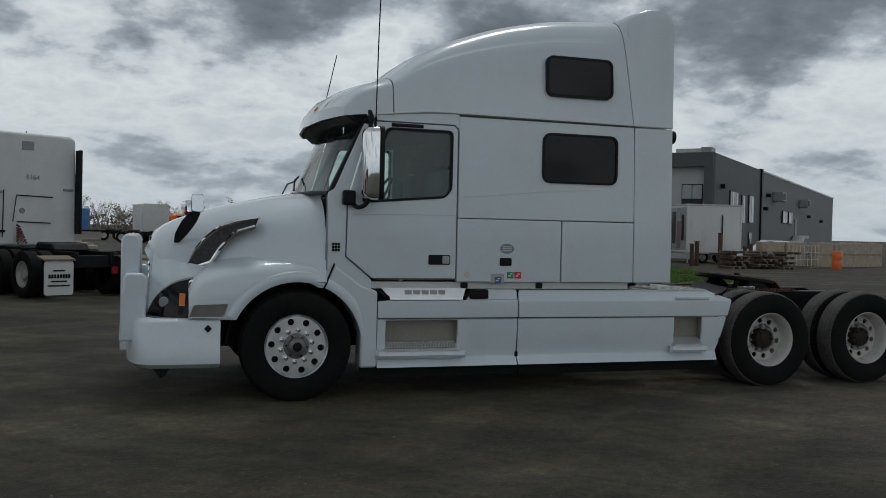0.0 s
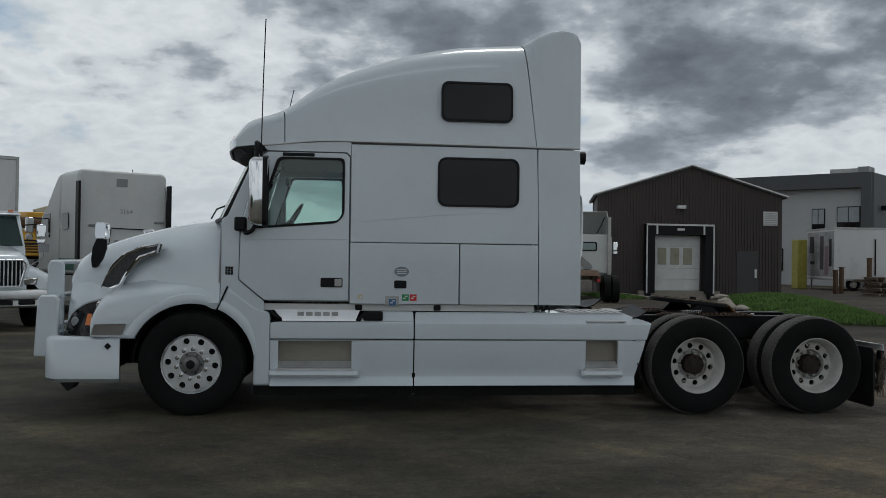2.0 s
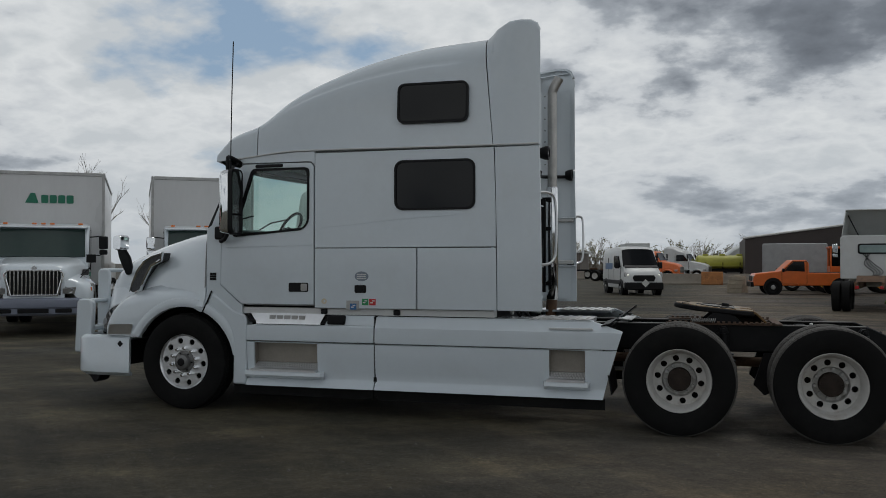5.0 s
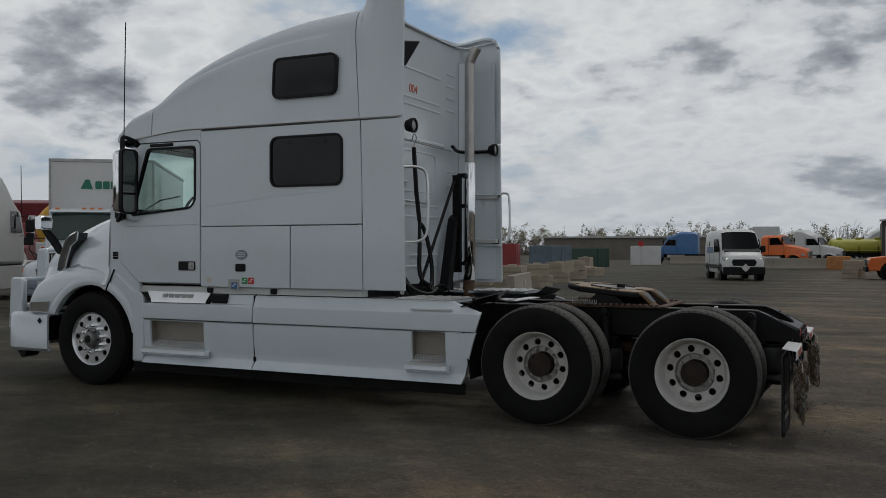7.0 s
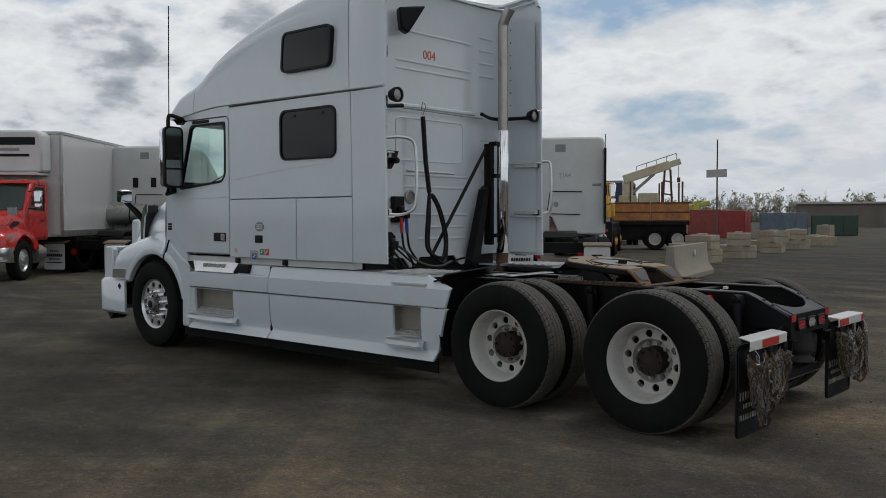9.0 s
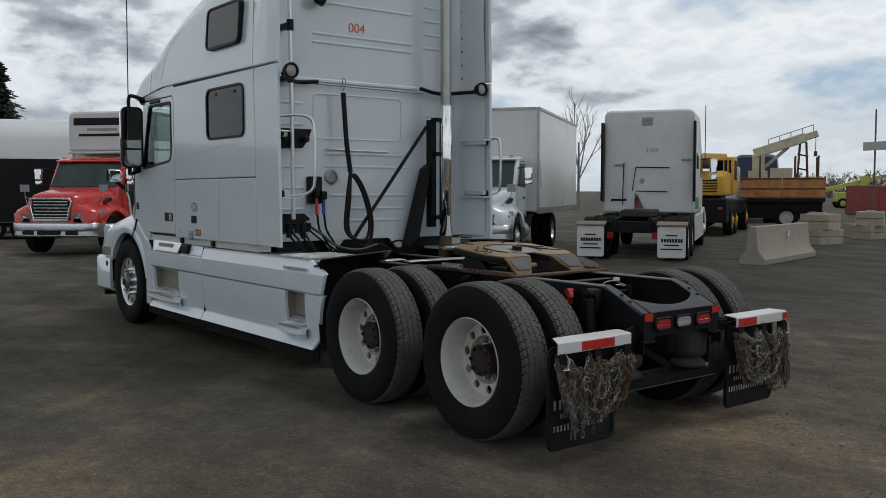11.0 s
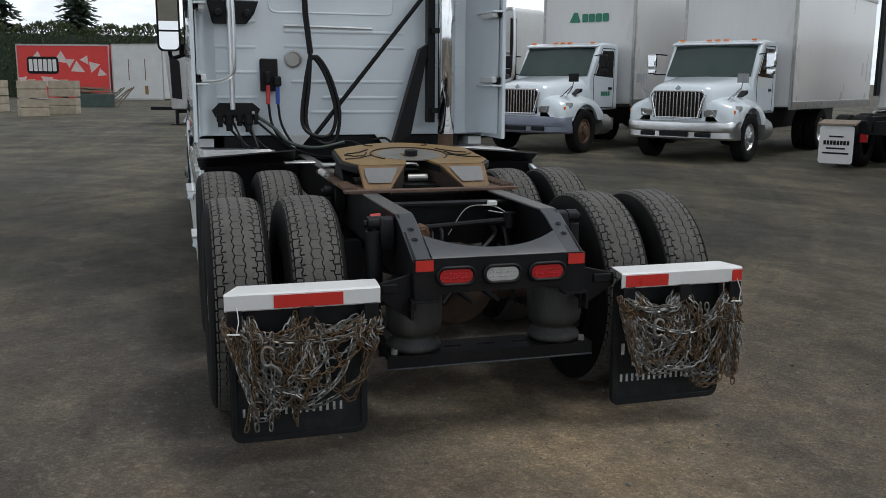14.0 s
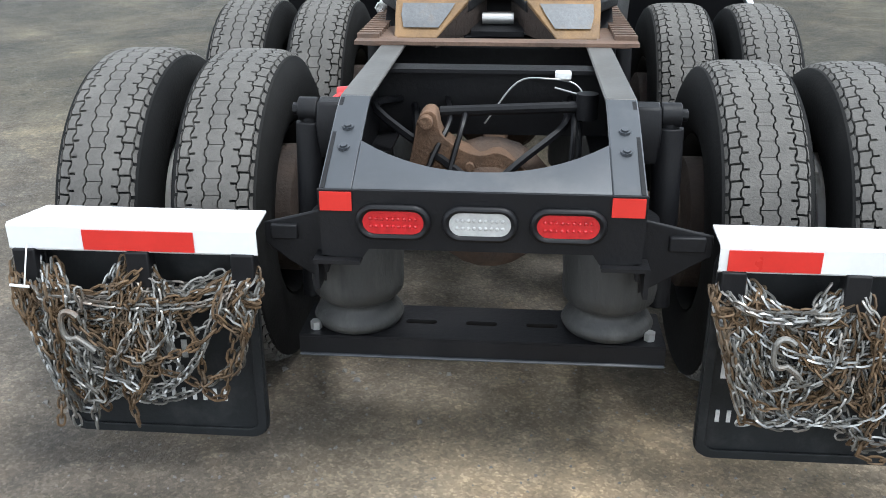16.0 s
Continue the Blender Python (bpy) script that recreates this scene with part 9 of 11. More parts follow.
def crane_truck():
    """Short flat-bed truck with a knuckle crane, its rusty orange side to the yard; x forward from the tail."""
    t = thing("crane_truck", "crane truck with flaking orange side boards and a cream boom", "crane truck", (-7.6, 41.0, 0), 211)
    boxpart("bed", CHASSIS, t, 0.0, 3.4, -1.25, 1.25, 1.15, 1.32)
    for s in (-1, 1):
        for xa, xb in ((0.0, 1.68), (1.72, 3.4)):
            tb = boxpart("side_board", RUSTORANGE, t, xa, xb, s * 1.20, s * 1.26, 1.30, 2.18, bevel=0.02)
            for z in (1.33, 1.72, 2.14):
                boxpart("rail", RUST, tb, xa, xb, s * 1.26, s * 1.29, z - 0.03, z + 0.03)
        for x in (0.5, 1.5):
            simple_wheel(t, x, s * 1.05, 0.5, 0.26, RIMWHITE, s, dual=True)
        simple_wheel(t, 4.9, s * 1.05, 0.5, 0.26, STEEL, s)
        for x in (0.3, 1.2, 2.6):
            boxpart("stake", RUST, t, x - 0.04, x + 0.04, s * 1.0, s * 1.08, 1.3, 3.1)
    bm = bmesh.new()
    bm_prism(bm, [(3.5, 0.9), (3.5, 2.7), (4.6, 2.7), (5.0, 1.9), (5.8, 1.7), (5.9, 0.7)], -1.15, 1.15)
    part("cab", bm, WHITE_OLD, t, bevel=0.06)
    bm = bmesh.new()
    bm_box(bm, 2.3, 3.1, -0.5, 0.5, 1.3, 2.5)
    bm_box(bm, 2.45, 2.95, -0.25, 0.25, 2.5, 3.2)
    cr = part("crane_base", bm, CREAM, t, bevel=0.04)
    bm = bmesh.new()
    bm_box(bm, -2.0, 0.2, -0.20, 0.20, -0.20, 0.20, pose(2.7, 0.1, 3.3, 0, 18))
    bm_box(bm, -2.5, -2.0, -0.14, 0.14, -0.14, 0.14, pose(2.7, 0.1, 3.3, 0, 18))
    part("boom", bm, CREAM, cr, bevel=0.03)
    bm = bmesh.new()
    bm_cyl(bm, (2.5, 0.05, 2.6), (1.5, 0.05, 3.5), 0.07, 10)
    part("lift_cylinder", bm, DULLMETAL, cr)
    bm = bmesh.new()
    for dx in (-0.25, 0.25):
        bm_cyl(bm, (0.9 + dx, 0.1, 1.3), (0.9 + dx * 0.5, 0.1, 3.7), 0.05, 6)
    for z in (1.9, 2.5, 3.1):
        bm_cyl(bm, (0.68, 0.1, z), (1.12, 0.1, z + 0.1), 0.035, 6)
    part("boom_rest", bm, RUST, t)
    bm = bmesh.new()
    bm_tube(bm, [(0.4, 0.1, 4.0), (0.4, 0.1, 3.3)], 0.015, 5)
    bm_box(bm, 0.33, 0.47, 0.03, 0.17, 3.1, 3.32)
    part("hook_block", bm, RUST, cr)
    bm = bmesh.new()
    for i in range(5):
        z = 3.55 + 0.325 * 0.45 * i
        bm_tube(bm, [(2.3 - 0.45 * i, 0.1, z), (2.3 - 0.45 * i, 0.1, z + 0.3)], 0.02, 5)
    bm_tube(bm, [(2.3, 0.1, 3.85), (0.5, 0.1, 4.44)], 0.02, 5)
    part("boom_rail", bm, DULLMETAL, cr)
    boxpart("load_box", CREAM, t, 1.3, 2.2, -0.9, 0.6, 1.3, 2.6)
    boxpart("underbody", CHASSIS, t, 0.1, 4.5, -0.9, 0.9, 0.45, 1.15)


crane_truck()


def yellow_crane():
    t = thing("mobile_crane", "yellow mobile crane carrier parked beside the white tractor", "crane", (-7.2, 31.5, 0), 118)
    boxpart("carrier", CHASSIS, t, 0.0, 7.5, -1.1, 1.1, 0.75, 1.3, bevel=0.04)
    boxpart("rear_box", CHASSIS, t, -0.3, 0.4, -1.1, 1.1, 0.5, 1.35, bevel=0.04)
    bm = bmesh.new()
    bm_prism(bm, [(0.2, 1.45), (0.25, 2.15), (0.5, 2.35), (2.3, 2.3), (2.8, 1.9), (2.8, 1.45)], -0.95, 0.95)
    eh = part("engine_house", bm, YELLOW, t, bevel=0.06)
    for i in range(5):
        boxpart("louvre", CHASSIS, eh, 0.18, 0.24, -0.7, 0.7, 1.58 + i * 0.1, 1.62 + i * 0.1)
    boxpart("turntable", CHASSIS, t, 0.9, 2.4, -0.75, 0.75, 1.28, 1.47)
    bm = bmesh.new()
    bm_prism(bm, [(2.2, 1.5), (2.2, 2.9), (3.3, 2.95), (3.6, 2.2), (3.6, 1.5)], -1.05, -0.3)
    cb = part("operator_cab", bm, YELLOW, t, bevel=0.06)
    boxpart("cab_window", DARKGLASS, cb, 2.17, 2.2, -0.95, -0.4, 2.05, 2.78)
    boxpart("cab_window", DARKGLASS, cb, 2.35, 3.2, -1.07, -1.04, 2.05, 2.78)
    bm = bmesh.new()
    bm_box(bm, -0.2, 7.5, -0.28, 0.28, 0, 0.55, pose(0.6, 0.15, 2.45, 0, -2))
    part("boom", bm, YELLOW, t, bevel=0.04)
    bm = bmesh.new()
    bm_cyl(bm, (0.35, -0.45, 2.62), (0.35, 0.75, 2.62), 0.2, 14)
    part("winch", bm, RUST, t)
    for y in (-0.9, 0.9):
        bm = bmesh.new()
        bm_tube(bm, [(0.3, y, 2.2), (0.3, y, 2.85), (1.6, y, 2.85), (1.6, y, 2.3)], 0.022, 6)
        part("hand_rail", bm, YELLOW, t)
    for s in (-1, 1):
        for x in (1.0, 2.3, 6.2):
            simple_wheel(t, x, s * 1.02, 0.55, 0.3, YELLOW, s)
        boxpart("tail_light", REDLENS, t, -0.33, -0.3, s * 0.8, s * 0.95, 0.95, 1.05)


yellow_crane()


def far_truck(label, at, turn, paint, cab_len=2.4, roof=3.7, name="sleeper_tractor"):
    t = thing(name, label, "truck", at, turn, group="far trucks across the yard")
    low = roof < 3.0
    crown = [(-cab_len, roof - 0.15, 1.0), (-cab_len + 0.3, roof, 1.02), (-1.5, roof - 0.05, 1.03)]
    crown += [(-0.9, roof - (0.05 if low else 0.35), 1.04), (-0.45, 2.72 if low else 2.85, 1.05), (-0.25, 2.58, 1.05), (0.12, 1.90, 1.06), (0.16, 1.70, 1.06)]
    bm = bmesh.new()
    rows = []
    for x, zt, hw in crown:
        half = [(-hw - 0.12, 1.0), (-hw - 0.12, min(1.9, 1.0 + (zt - 1.0) * 0.6)), (-hw - 0.08, zt - 0.22), (-hw * 0.94, zt - 0.06), (-hw * 0.75, zt)]
        rows.append([(x, y, z) for y, z in half] + [(x, -y, z) for y, z in half[::-1]])
    bm_loft(bm, rows, close=True, caps=True)
    cb = part("cab", bm, paint, t)
    bm = bmesh.new()
    rows = []
    for x, zt, hw in ((0.10, 1.86, 1.0), (0.7, 1.76, 0.92), (1.3, 1.62, 0.82), (1.6, 1.50, 0.76), (1.74, 1.30, 0.72), (1.80, 0.75, 0.70)):
        half = [(-hw, 0.7), (-hw, zt - 0.30), (-hw * 0.92, zt - 0.08), (-hw * 0.7, zt)]
        rows.append([(x, y, z) for y, z in half] + [(x, -y, z) for y, z in half[::-1]])
    bm_loft(bm, rows, close=True, caps=True)
    hd = part("hood", bm, paint, t)
    boxpart("grille", DULLMETAL, hd, 1.76, 1.83, -0.52, 0.52, 0.82, 1.35, bevel=0.02)
    boxpart("bumper", DULLMETAL, t, 1.72, 1.92, -1.15, 1.15, 0.42, 0.72, bevel=0.04)
    boxpart("chassis", CHASSIS, t, -6.3, 1.4, -0.45, 0.45, 0.65, 1.0)
    boxpart("fifth_wheel", RUST, t, -5.6, -4.8, -0.5, 0.5, 1.0, 1.16)
    for s in (-1, 1):
        bm = bmesh.new()
        bm_plate(bm, [[(-1.15, 1.85), (-1.15, 2.45), (-0.45, 2.45), (-0.02, 1.88)]], s * 1.19, s * 1.10)
        part("side_window", bm, DARKGLASS, cb)
        boxpart("door_seam", BLACK, cb, -1.28, -1.26, s * 1.14, s * 1.185, 1.05, 2.6, bevel=0)
        boxpart("door_seam", BLACK, cb, 0.02, 0.04, s * 1.14, s * 1.185, 1.05, 1.8, bevel=0)
        bm = bmesh.new()                                   # front fender over its wheel
        bm_loft(bm, [[(0.80 + 0.62 * math.cos(radians(a)), s * y, 0.50 + (0.62 - 0.05 * (y > 1.1)) * math.sin(radians(a))) for a in range(0, 171, 15)] for y in (0.70, 1.10, 1.18)])
        part("fender", bm, paint, hd, thick=0.02)
        boxpart("headlight", CLEARLENS, hd, 1.42, 1.62, s * 0.80, s * 1.12, 0.92, 1.10, bevel=0.03)
        bm = bmesh.new()
        bm_cyl(bm, (-0.3, s * 0.85, 0.72), (-2.0, s * 0.85, 0.72), 0.30, 16)
        part("fuel_tank", bm, DULLMETAL, t)
        simple_wheel(t, 0.8, s * 1.02, 0.5, 0.26, STEEL, s)
        for x in (-4.6, -5.9):
            simple_wheel(t, x, s * 1.06, 0.5, 0.26, RIMWHITE, s, dual=True)
        mirror_set(t, -0.1, 1.2, 2.2, s, BLACK, 0.55)
    bm = bmesh.new()
    bm_loft(bm, [[(-0.25 + 0.37 * k + 0.015, y, 2.58 - 0.66 * k + 0.012 - 0.05 * abs(y) ** 4) for y in (-0.96, -0.7, 0, 0.7, 0.96)] for k in (0, 1)])
    part("windscreen", bm, DARKGLASS, cb, thick=0.02)
    return t


far_truck("blue sleeper tractor parked across the yard", (-9.3, 94.0, 0), 184, TRUCKBLUE, 3.3, 3.25)
far_truck("red straight truck parked across the yard", (3.4, 82.0, 0), -14, ORANGE, 1.9, 2.7)
far_truck("white sleeper tractor with a tall roof, far across the yard", (5.8, 90.5, 0), -14, WHITE_OLD, 2.4, 3.3)
far_truck("white day-cab truck, far across the yard", (9.0, 103.0, 0), 190, WHITE_OLD, 2.2, 3.6)
far_truck("navy truck seen end-on between the machines", (-16.6, 50.0, 0), 120, NAVY, 2.4, 3.6)


def trailer(name, label, at, turn, size, paint, cat="trailer", wheels=True):
    lx, ly, h, z0 = size
    t = thing(name, label, cat, at, turn)
    bd = boxpart("body", paint, t, -lx / 2, lx / 2, -ly / 2, ly / 2, z0, z0 + h, bevel=0.05)
    n = max(2, int(lx / 0.9))
    for i in range(n + 1):
        for s in (-1, 1):
            boxpart("post", paint, bd, -lx / 2 + lx * i / n - 0.03, -lx / 2 + lx * i / n + 0.03, s * ly / 2, s * (ly / 2 + 0.025), z0 + 0.05, z0 + h - 0.05, bevel=0)
    if wheels:
        for s in (-1, 1):
            for x in (-lx * 0.3, -lx * 0.3 + 1.2):
                simple_wheel(t, x, s * (ly / 2 - 0.15), 0.48, 0.24, RIMWHITE, s)
    return t


trailer("storage_trailer", "pale grey storage trailer behind the orange pickup", (12.2, 57.0, 0), 176, (3.5, 2.5, 2.3, 0.5), mat("grey_trailer_paint", (0.36, 0.37, 0.37), 0.5, var=0.12))
trailer("storage_container", "white office container far across the yard", (-9.3, 85.0, 0), 8, (2.6, 2.0, 1.8, 0.0), WHITE_OLD, "container", False)
trailer("tank_trailer", "grey box trailer far across the yard", (-0.4, 100.5, 0), 100, (7.0, 2.5, 2.9, 0.9), WHITE_OLD)
trailer("storage_container", "slate blue container standing open in the yard", (-11.0, 62.0, 0), 70, (2.2, 2.0, 1.75, 0.0), mat("slate_blue_steel", (0.12, 0.16, 0.20), 0.6, var=0.2), "container", False)
trailer("storage_container", "dark green tank box far across the yard", (-11.6, 74.0, 0), 60, (2.6, 2.0, 1.6, 0.0), mat("dark_green_steel", (0.03, 0.07, 0.05), 0.6), "container", False)
trailer("site_hut", "small red site hut beside the sign", (-14.8, 63.0, 0), 100, (1.8, 1.8, 1.9, 0.0), mat("faded_red_paint", (0.30, 0.04, 0.04), 0.6, var=0.2), "hut", False)
trailer("site_hut", "larger faded red hut behind the crane truck", (-18.0, 66.0, 0), 100, (3.0, 2.4, 2.0, 0.0), mat("brick_red_paint", (0.26, 0.06, 0.05), 0.6, var=0.2), "hut", False)


def lime_machine(at, turn):
    t = thing("boom_lift", "lime yellow boom lift with a folded arm", "boom lift", at, turn, group="lime machines far across the yard")
    boxpart("base", LIME, t, -1.6, 1.6, -1.0, 1.0, 0.6, 1.5, bevel=0.06)
    bm = bmesh.new()
    bm_box(bm, -2.4, 2.4, -0.2, 0.2, -0.2, 0.2, pose(0, 0.1, 2.3, 0, -14))
    part("arm", bm, LIME, t, bevel=0.03)
    boxpart("tower", LIME, t, 0.6, 1.2, -0.4, 0.4, 1.5, 3.0, bevel=0.03)
    for s in (-1, 1):
        for x in (-1.1, 1.1):
            simple_wheel(t, x, s * 1.0, 0.48, 0.35, LIME, s)


lime_machine((-34.0, 84.5, 0), 70)
lime_machine((-29.9, 86.4, 0), 40)


def lime_tanker(at, turn):
    t = thing("tank_truck", "lime yellow tank truck parked far across the yard", "tank truck", at, turn, group="lime machines far across the yard")
    bm = bmesh.new()
    bm_lathe(bm, [(0.0, -2.6), (0.5, -2.5), (0.68, -2.3), (0.68, 2.3), (0.5, 2.5), (0.0, 2.6)], 24, pose(0, 0, 1.75, 0, 0, 90))
    tk = part("tank", bm, LIME, t)
    for x in (-1.6, 0, 1.6):
        boxpart("strap", CHASSIS, tk, x - 0.04, x + 0.04, -0.70, 0.70, 1.15, 1.75)
        boxpart("hatch", LIME, tk, x - 0.25, x + 0.25, -0.25, 0.25, 2.38, 2.58, bevel=0.03)
    boxpart("frame", CHASSIS, t, -3.0, 3.0, -0.45, 0.45, 0.8, 1.15)
    for s in (-1, 1):
        boxpart("catwalk", LIME, t, -2.4, 2.4, s * 0.66, s * 1.0, 1.35, 1.42)
        for x in (-2.0, -0.7, 2.2):
            simple_wheel(t, x, s * 1.0, 0.5, 0.26, RIMWHITE, s)


lime_tanker((8.7, 92.0, 0), 5)
lime_tanker((8.9, 111.0, 0), 172)


def sign_post():
    t = thing("sign_post", "tall grey post with a small blank board", "sign", (-13.4, 57.0, 0), -10)
    bm = bmesh.new()
    bm_cyl(bm, (0, 0, 0), (0, 0, 6.4), 0.06, 10, 0.045)
    part("post", bm, BARK, t)
    boxpart("board", DULLMETAL, t, -0.75, 0.75, -0.09, -0.055, 4.0, 4.5, bevel=0.01)


sign_post()


def stop_board():
    t = thing("stop_sign", "small red octagonal sign on a post", "sign", (-9.4, 83.4, 0), 0)
    bm = bmesh.new()
    bm_cyl(bm, (0, 0, 0), (0, 0, 1.9), 0.03, 8)
    part("post", bm, DULLMETAL, t)
    bm = bmesh.new()
    bm_plate(bm, [ring(0, 2.0, 0.28, 8, math.pi / 8)], -0.05, -0.03)
    part("board", bm, RED, t)


stop_board()


# ---- concrete ----
def box_bm(*b):
    bm = bmesh.new()
    bm_box(bm, *b)
    return bm


def jersey_barrier(at, turn, length=3.6):
    bm = bmesh.new()
    prof = [(-0.30, 0), (-0.30, 0.12), (-0.14, 0.32), (-0.09, 0.84), (0.09, 0.84), (0.14, 0.32), (0.30, 0.12), (0.30, 0)]
    bm_loft(bm, [[(x, y * k, z) for y, z in prof] for x, k in ((-length / 2, 0.97), (-length / 2 + 0.05, 1), (length / 2 - 0.05, 1), (length / 2, 0.97))], close=True, caps=True)
    return solo("jersey_barrier", bm, CONCRETE, "weathered concrete jersey barrier on the dirt", "barrier", at, turn, bevel=0.015)


jersey_barrier((0.95, 23.6, 0), 103)
for x, y in ((2.2, 72.2), (5.0, 72.0), (8.6, 72.4), (-6.6, 92.0)):
    jersey_barrier((x, y, 0), 2)
solo("plough_blade", box_bm(-0.8, 0.8, -0.12, 0.12, 0.0, 1.0), RUSTORANGE, "rusty red plough blade standing against the barriers", "plough blade", (7.6, 71.0, 0), 3, bevel=0.06)
tagp = thing("barrier_tag", "small white tag stuck on the concrete barrier", "tag", (1.035, 23.80, 0.62), 103)
boxpart("tag", TRIMWHITE, tagp, -0.06, 0.06, -0.02, 0.012, -0.07, 0.07)


BLOCKSTONE = mat("buff_concrete", (0.40, 0.345, 0.265), 0.9, var=0.2, scale=2.0, bump=0.5, bscale=40, dirt=(0.22, 0.18, 0.13), dirt_amt=0.6)


def concrete_block(at, turn, size=(1.05, 0.85, 0.46)):
    bm = bmesh.new()
    x, y, z = size
    bm_box(bm, -x / 2, x / 2, -y / 2, y / 2, 0.0, z * 0.48)
    bm_box(bm, -x / 2 + 0.02, x / 2 - 0.02, -y / 2 + 0.02, y / 2 - 0.02, z * 0.48, z * 0.53)
    bm_box(bm, -x / 2, x / 2, -y / 2, y / 2, z * 0.53, z)
    bm_box(bm, -0.14, 0.14, -0.14, 0.14, z, z + 0.0 + 0.05)
    return solo("concrete_block", bm, BLOCKSTONE, "weathered buff stacking concrete block beside the yard track", "concrete block", at, turn, group="concrete blocks", bevel=0.03)


rng_b = random.Random(8)
for x, y, z in ((-2.4, 34.6, 0), (-2.4, 34.6, 0.46), (-3.1, 35.6, 0), (-3.2, 40.0, 0), (-3.2, 40.0, 0.46), (-3.9, 44.6, 0), (-3.9, 44.6, 0.46), (-1.9, 30.5, 0), (-1.9, 30.5, 0.46), (-4.3, 41.5, 0), (-9.1, 64.4, 0), (-9.1, 64.4, 0.46),
                (-16.5, 66.8, 0), (-16.5, 66.8, 0.46), (-4.6, 50.5, 0), (-6.2, 54.0, 0), (8.8, 52.0, 0), (8.8, 52.0, 0.46), (-5.0, 35.5, 0)):
    concrete_block((x, y, z), rng_b.uniform(70, 115))
for x, y, turn in ((-44.6, -3.7, 84), (-35.8, -0.5, 70), (-29.6, 2.15, 100), (-32.6, 3.1, 80)):
    for z in (0, 0.78):
        concrete_block((x, y, z), turn + rng_b.uniform(-5, 5), (1.15, 0.9, 0.72))


# ---- buildings ----
def barn():
    """Brown ribbed shed with a loading dock in its gable."""
    b = tagged(new("barn"), "dark brown metal-clad shed with a white loading door", "building")
    y = 39.4
    loop = [(14.85, -1.1), (14.85, 4.68), (19.3, 6.04), (23.8, 4.74), (23.8, -1.1)]
    hole = [(17.41, 0.20), (17.41, 2.78), (19.81, 2.78), (19.81, 0.20)]
    bm = bmesh.new()
    bm_plate(bm, [loop, hole], y, y + 0.2)
    part("gable_wall", bm, BARNSKIN, b)
    bm = bmesh.new()
    for i in range(59):
        x = 14.90 + i * 0.15
        zt = 4.62 + (x - 14.5) * 0.2896 if x < 19.3 else 6.0 - (x - 19.3) * 0.2763
        zb = -0.1
        if 17.0 < x < 20.25:
            zb = 3.25
        bm_box(bm, x, x + 0.045, y - 0.03, y, zb, zt)
    tagged(part("cladding_rib", bm, BARNSKIN, b), kind="stuff")
    for x0 in (14.85, 23.6):
        bm = bmesh.new()
        bm_loft(bm, [[(x0 + k * 1.3, y + 0.2 + k * 5, -1.1), (x0 + k * 1.3, y + 0.2 + k * 5, 4.68), (x0 + 0.2 + k * 1.3, y + 0.2 + k * 5, 4.68), (x0 + 0.2 + k * 1.3, y + 0.2 + k * 5, -1.1)] for k in (0, 1)], close=True, caps=True)
        part("side_wall", bm, BARNSKIN, b)
    bm = bmesh.new()
    bm_plate(bm, [[(px + 1.3, pz) for px, pz in loop]], y + 5.2, y + 5.4)
    part("rear_wall", bm, BARNSKIN, b)
    bm = bmesh.new()
    bm_loft(bm, [[(14.62 + dx, yy, 4.64), (19.3 + dx, yy, 6.10), (24.02 + dx, yy, 4.72)] for yy, dx in ((y - 0.15, 0), (y + 5.5, 1.35))])
    rf = part("roof", bm, GREYSKIN, b, thick=0.12)
    bm = bmesh.new()
    bm_tube(bm, [(14.62, y - 0.17, 4.61), (19.3, y - 0.17, 6.07), (24.02, y - 0.17, 4.68)], 0.04, 6)
    part("verge_trim", bm, TRIMWHITE, rf)
    dd = boxpart("loading_door", TRIMWHITE, b, 17.66, 20.06, y + 0.08, y + 0.12, 0.20, 2.78)
    for i in range(5):
        boxpart("door_section", TRIMWHITE, dd, 17.70, 20.02, y + 0.055, y + 0.085, 0.23 + i * 0.51, 0.71 + i * 0.51, bevel=0.01)
    for i in range(3):
        boxpart("door_window", mat("frosted_pane", (0.32, 0.30, 0.22), 0.3), dd, 18.0 + i * 0.62, 18.42 + i * 0.62, y + 0.04, y + 0.056, 1.42, 2.2)
    ds = boxpart("dock_shelter", BLACK, b, 17.30, 20.52, y - 0.45, y, 2.80, 3.28)
    for xa in (17.30, 20.12):
        boxpart("shelter_side", BLACK, ds, xa, xa + 0.40, y - 0.45, y, 0.1, 2.80)
    bm = bmesh.new()
    bm_box(bm, 17.28, 20.54, y - 0.48, y - 0.45, 3.22, 3.30)
    for x in (17.28, 20.48):
        bm_box(bm, x, x + 0.06, y - 0.48, y - 0.45, 0.1, 3.25)
    for x in (17.75, 20.0):
        bm_box(bm, x, x + 0.08, y - 0.47, y - 0.45, 2.82, 3.28)
    part("shelter_edge", bm, TRIMWHITE, ds)
    boxpart("shelter_plate", TRIMWHITE, ds, 18.75, 19.1, y - 0.47, y - 0.45, 3.0, 3.1)
    boxpart("dock_wall", CONCRETE, b, 17.0, 20.9, y - 0.30, y - 0.02, -1.1, 0.20)
    for xa in (17.25, 20.25):
        boxpart("dock_bumper", BLACK, b, xa, xa + 0.3, y - 0.42, y - 0.30, -0.15, 0.2)
    boxpart("wall_lamp", TRIMWHITE, b, 18.6, 19.0, y - 0.25, y - 0.03, 4.02, 4.18)
    vt = boxpart("vent", TRIMWHITE, b, 22.85, 23.55, y - 0.06, y - 0.03, 3.32, 3.98)
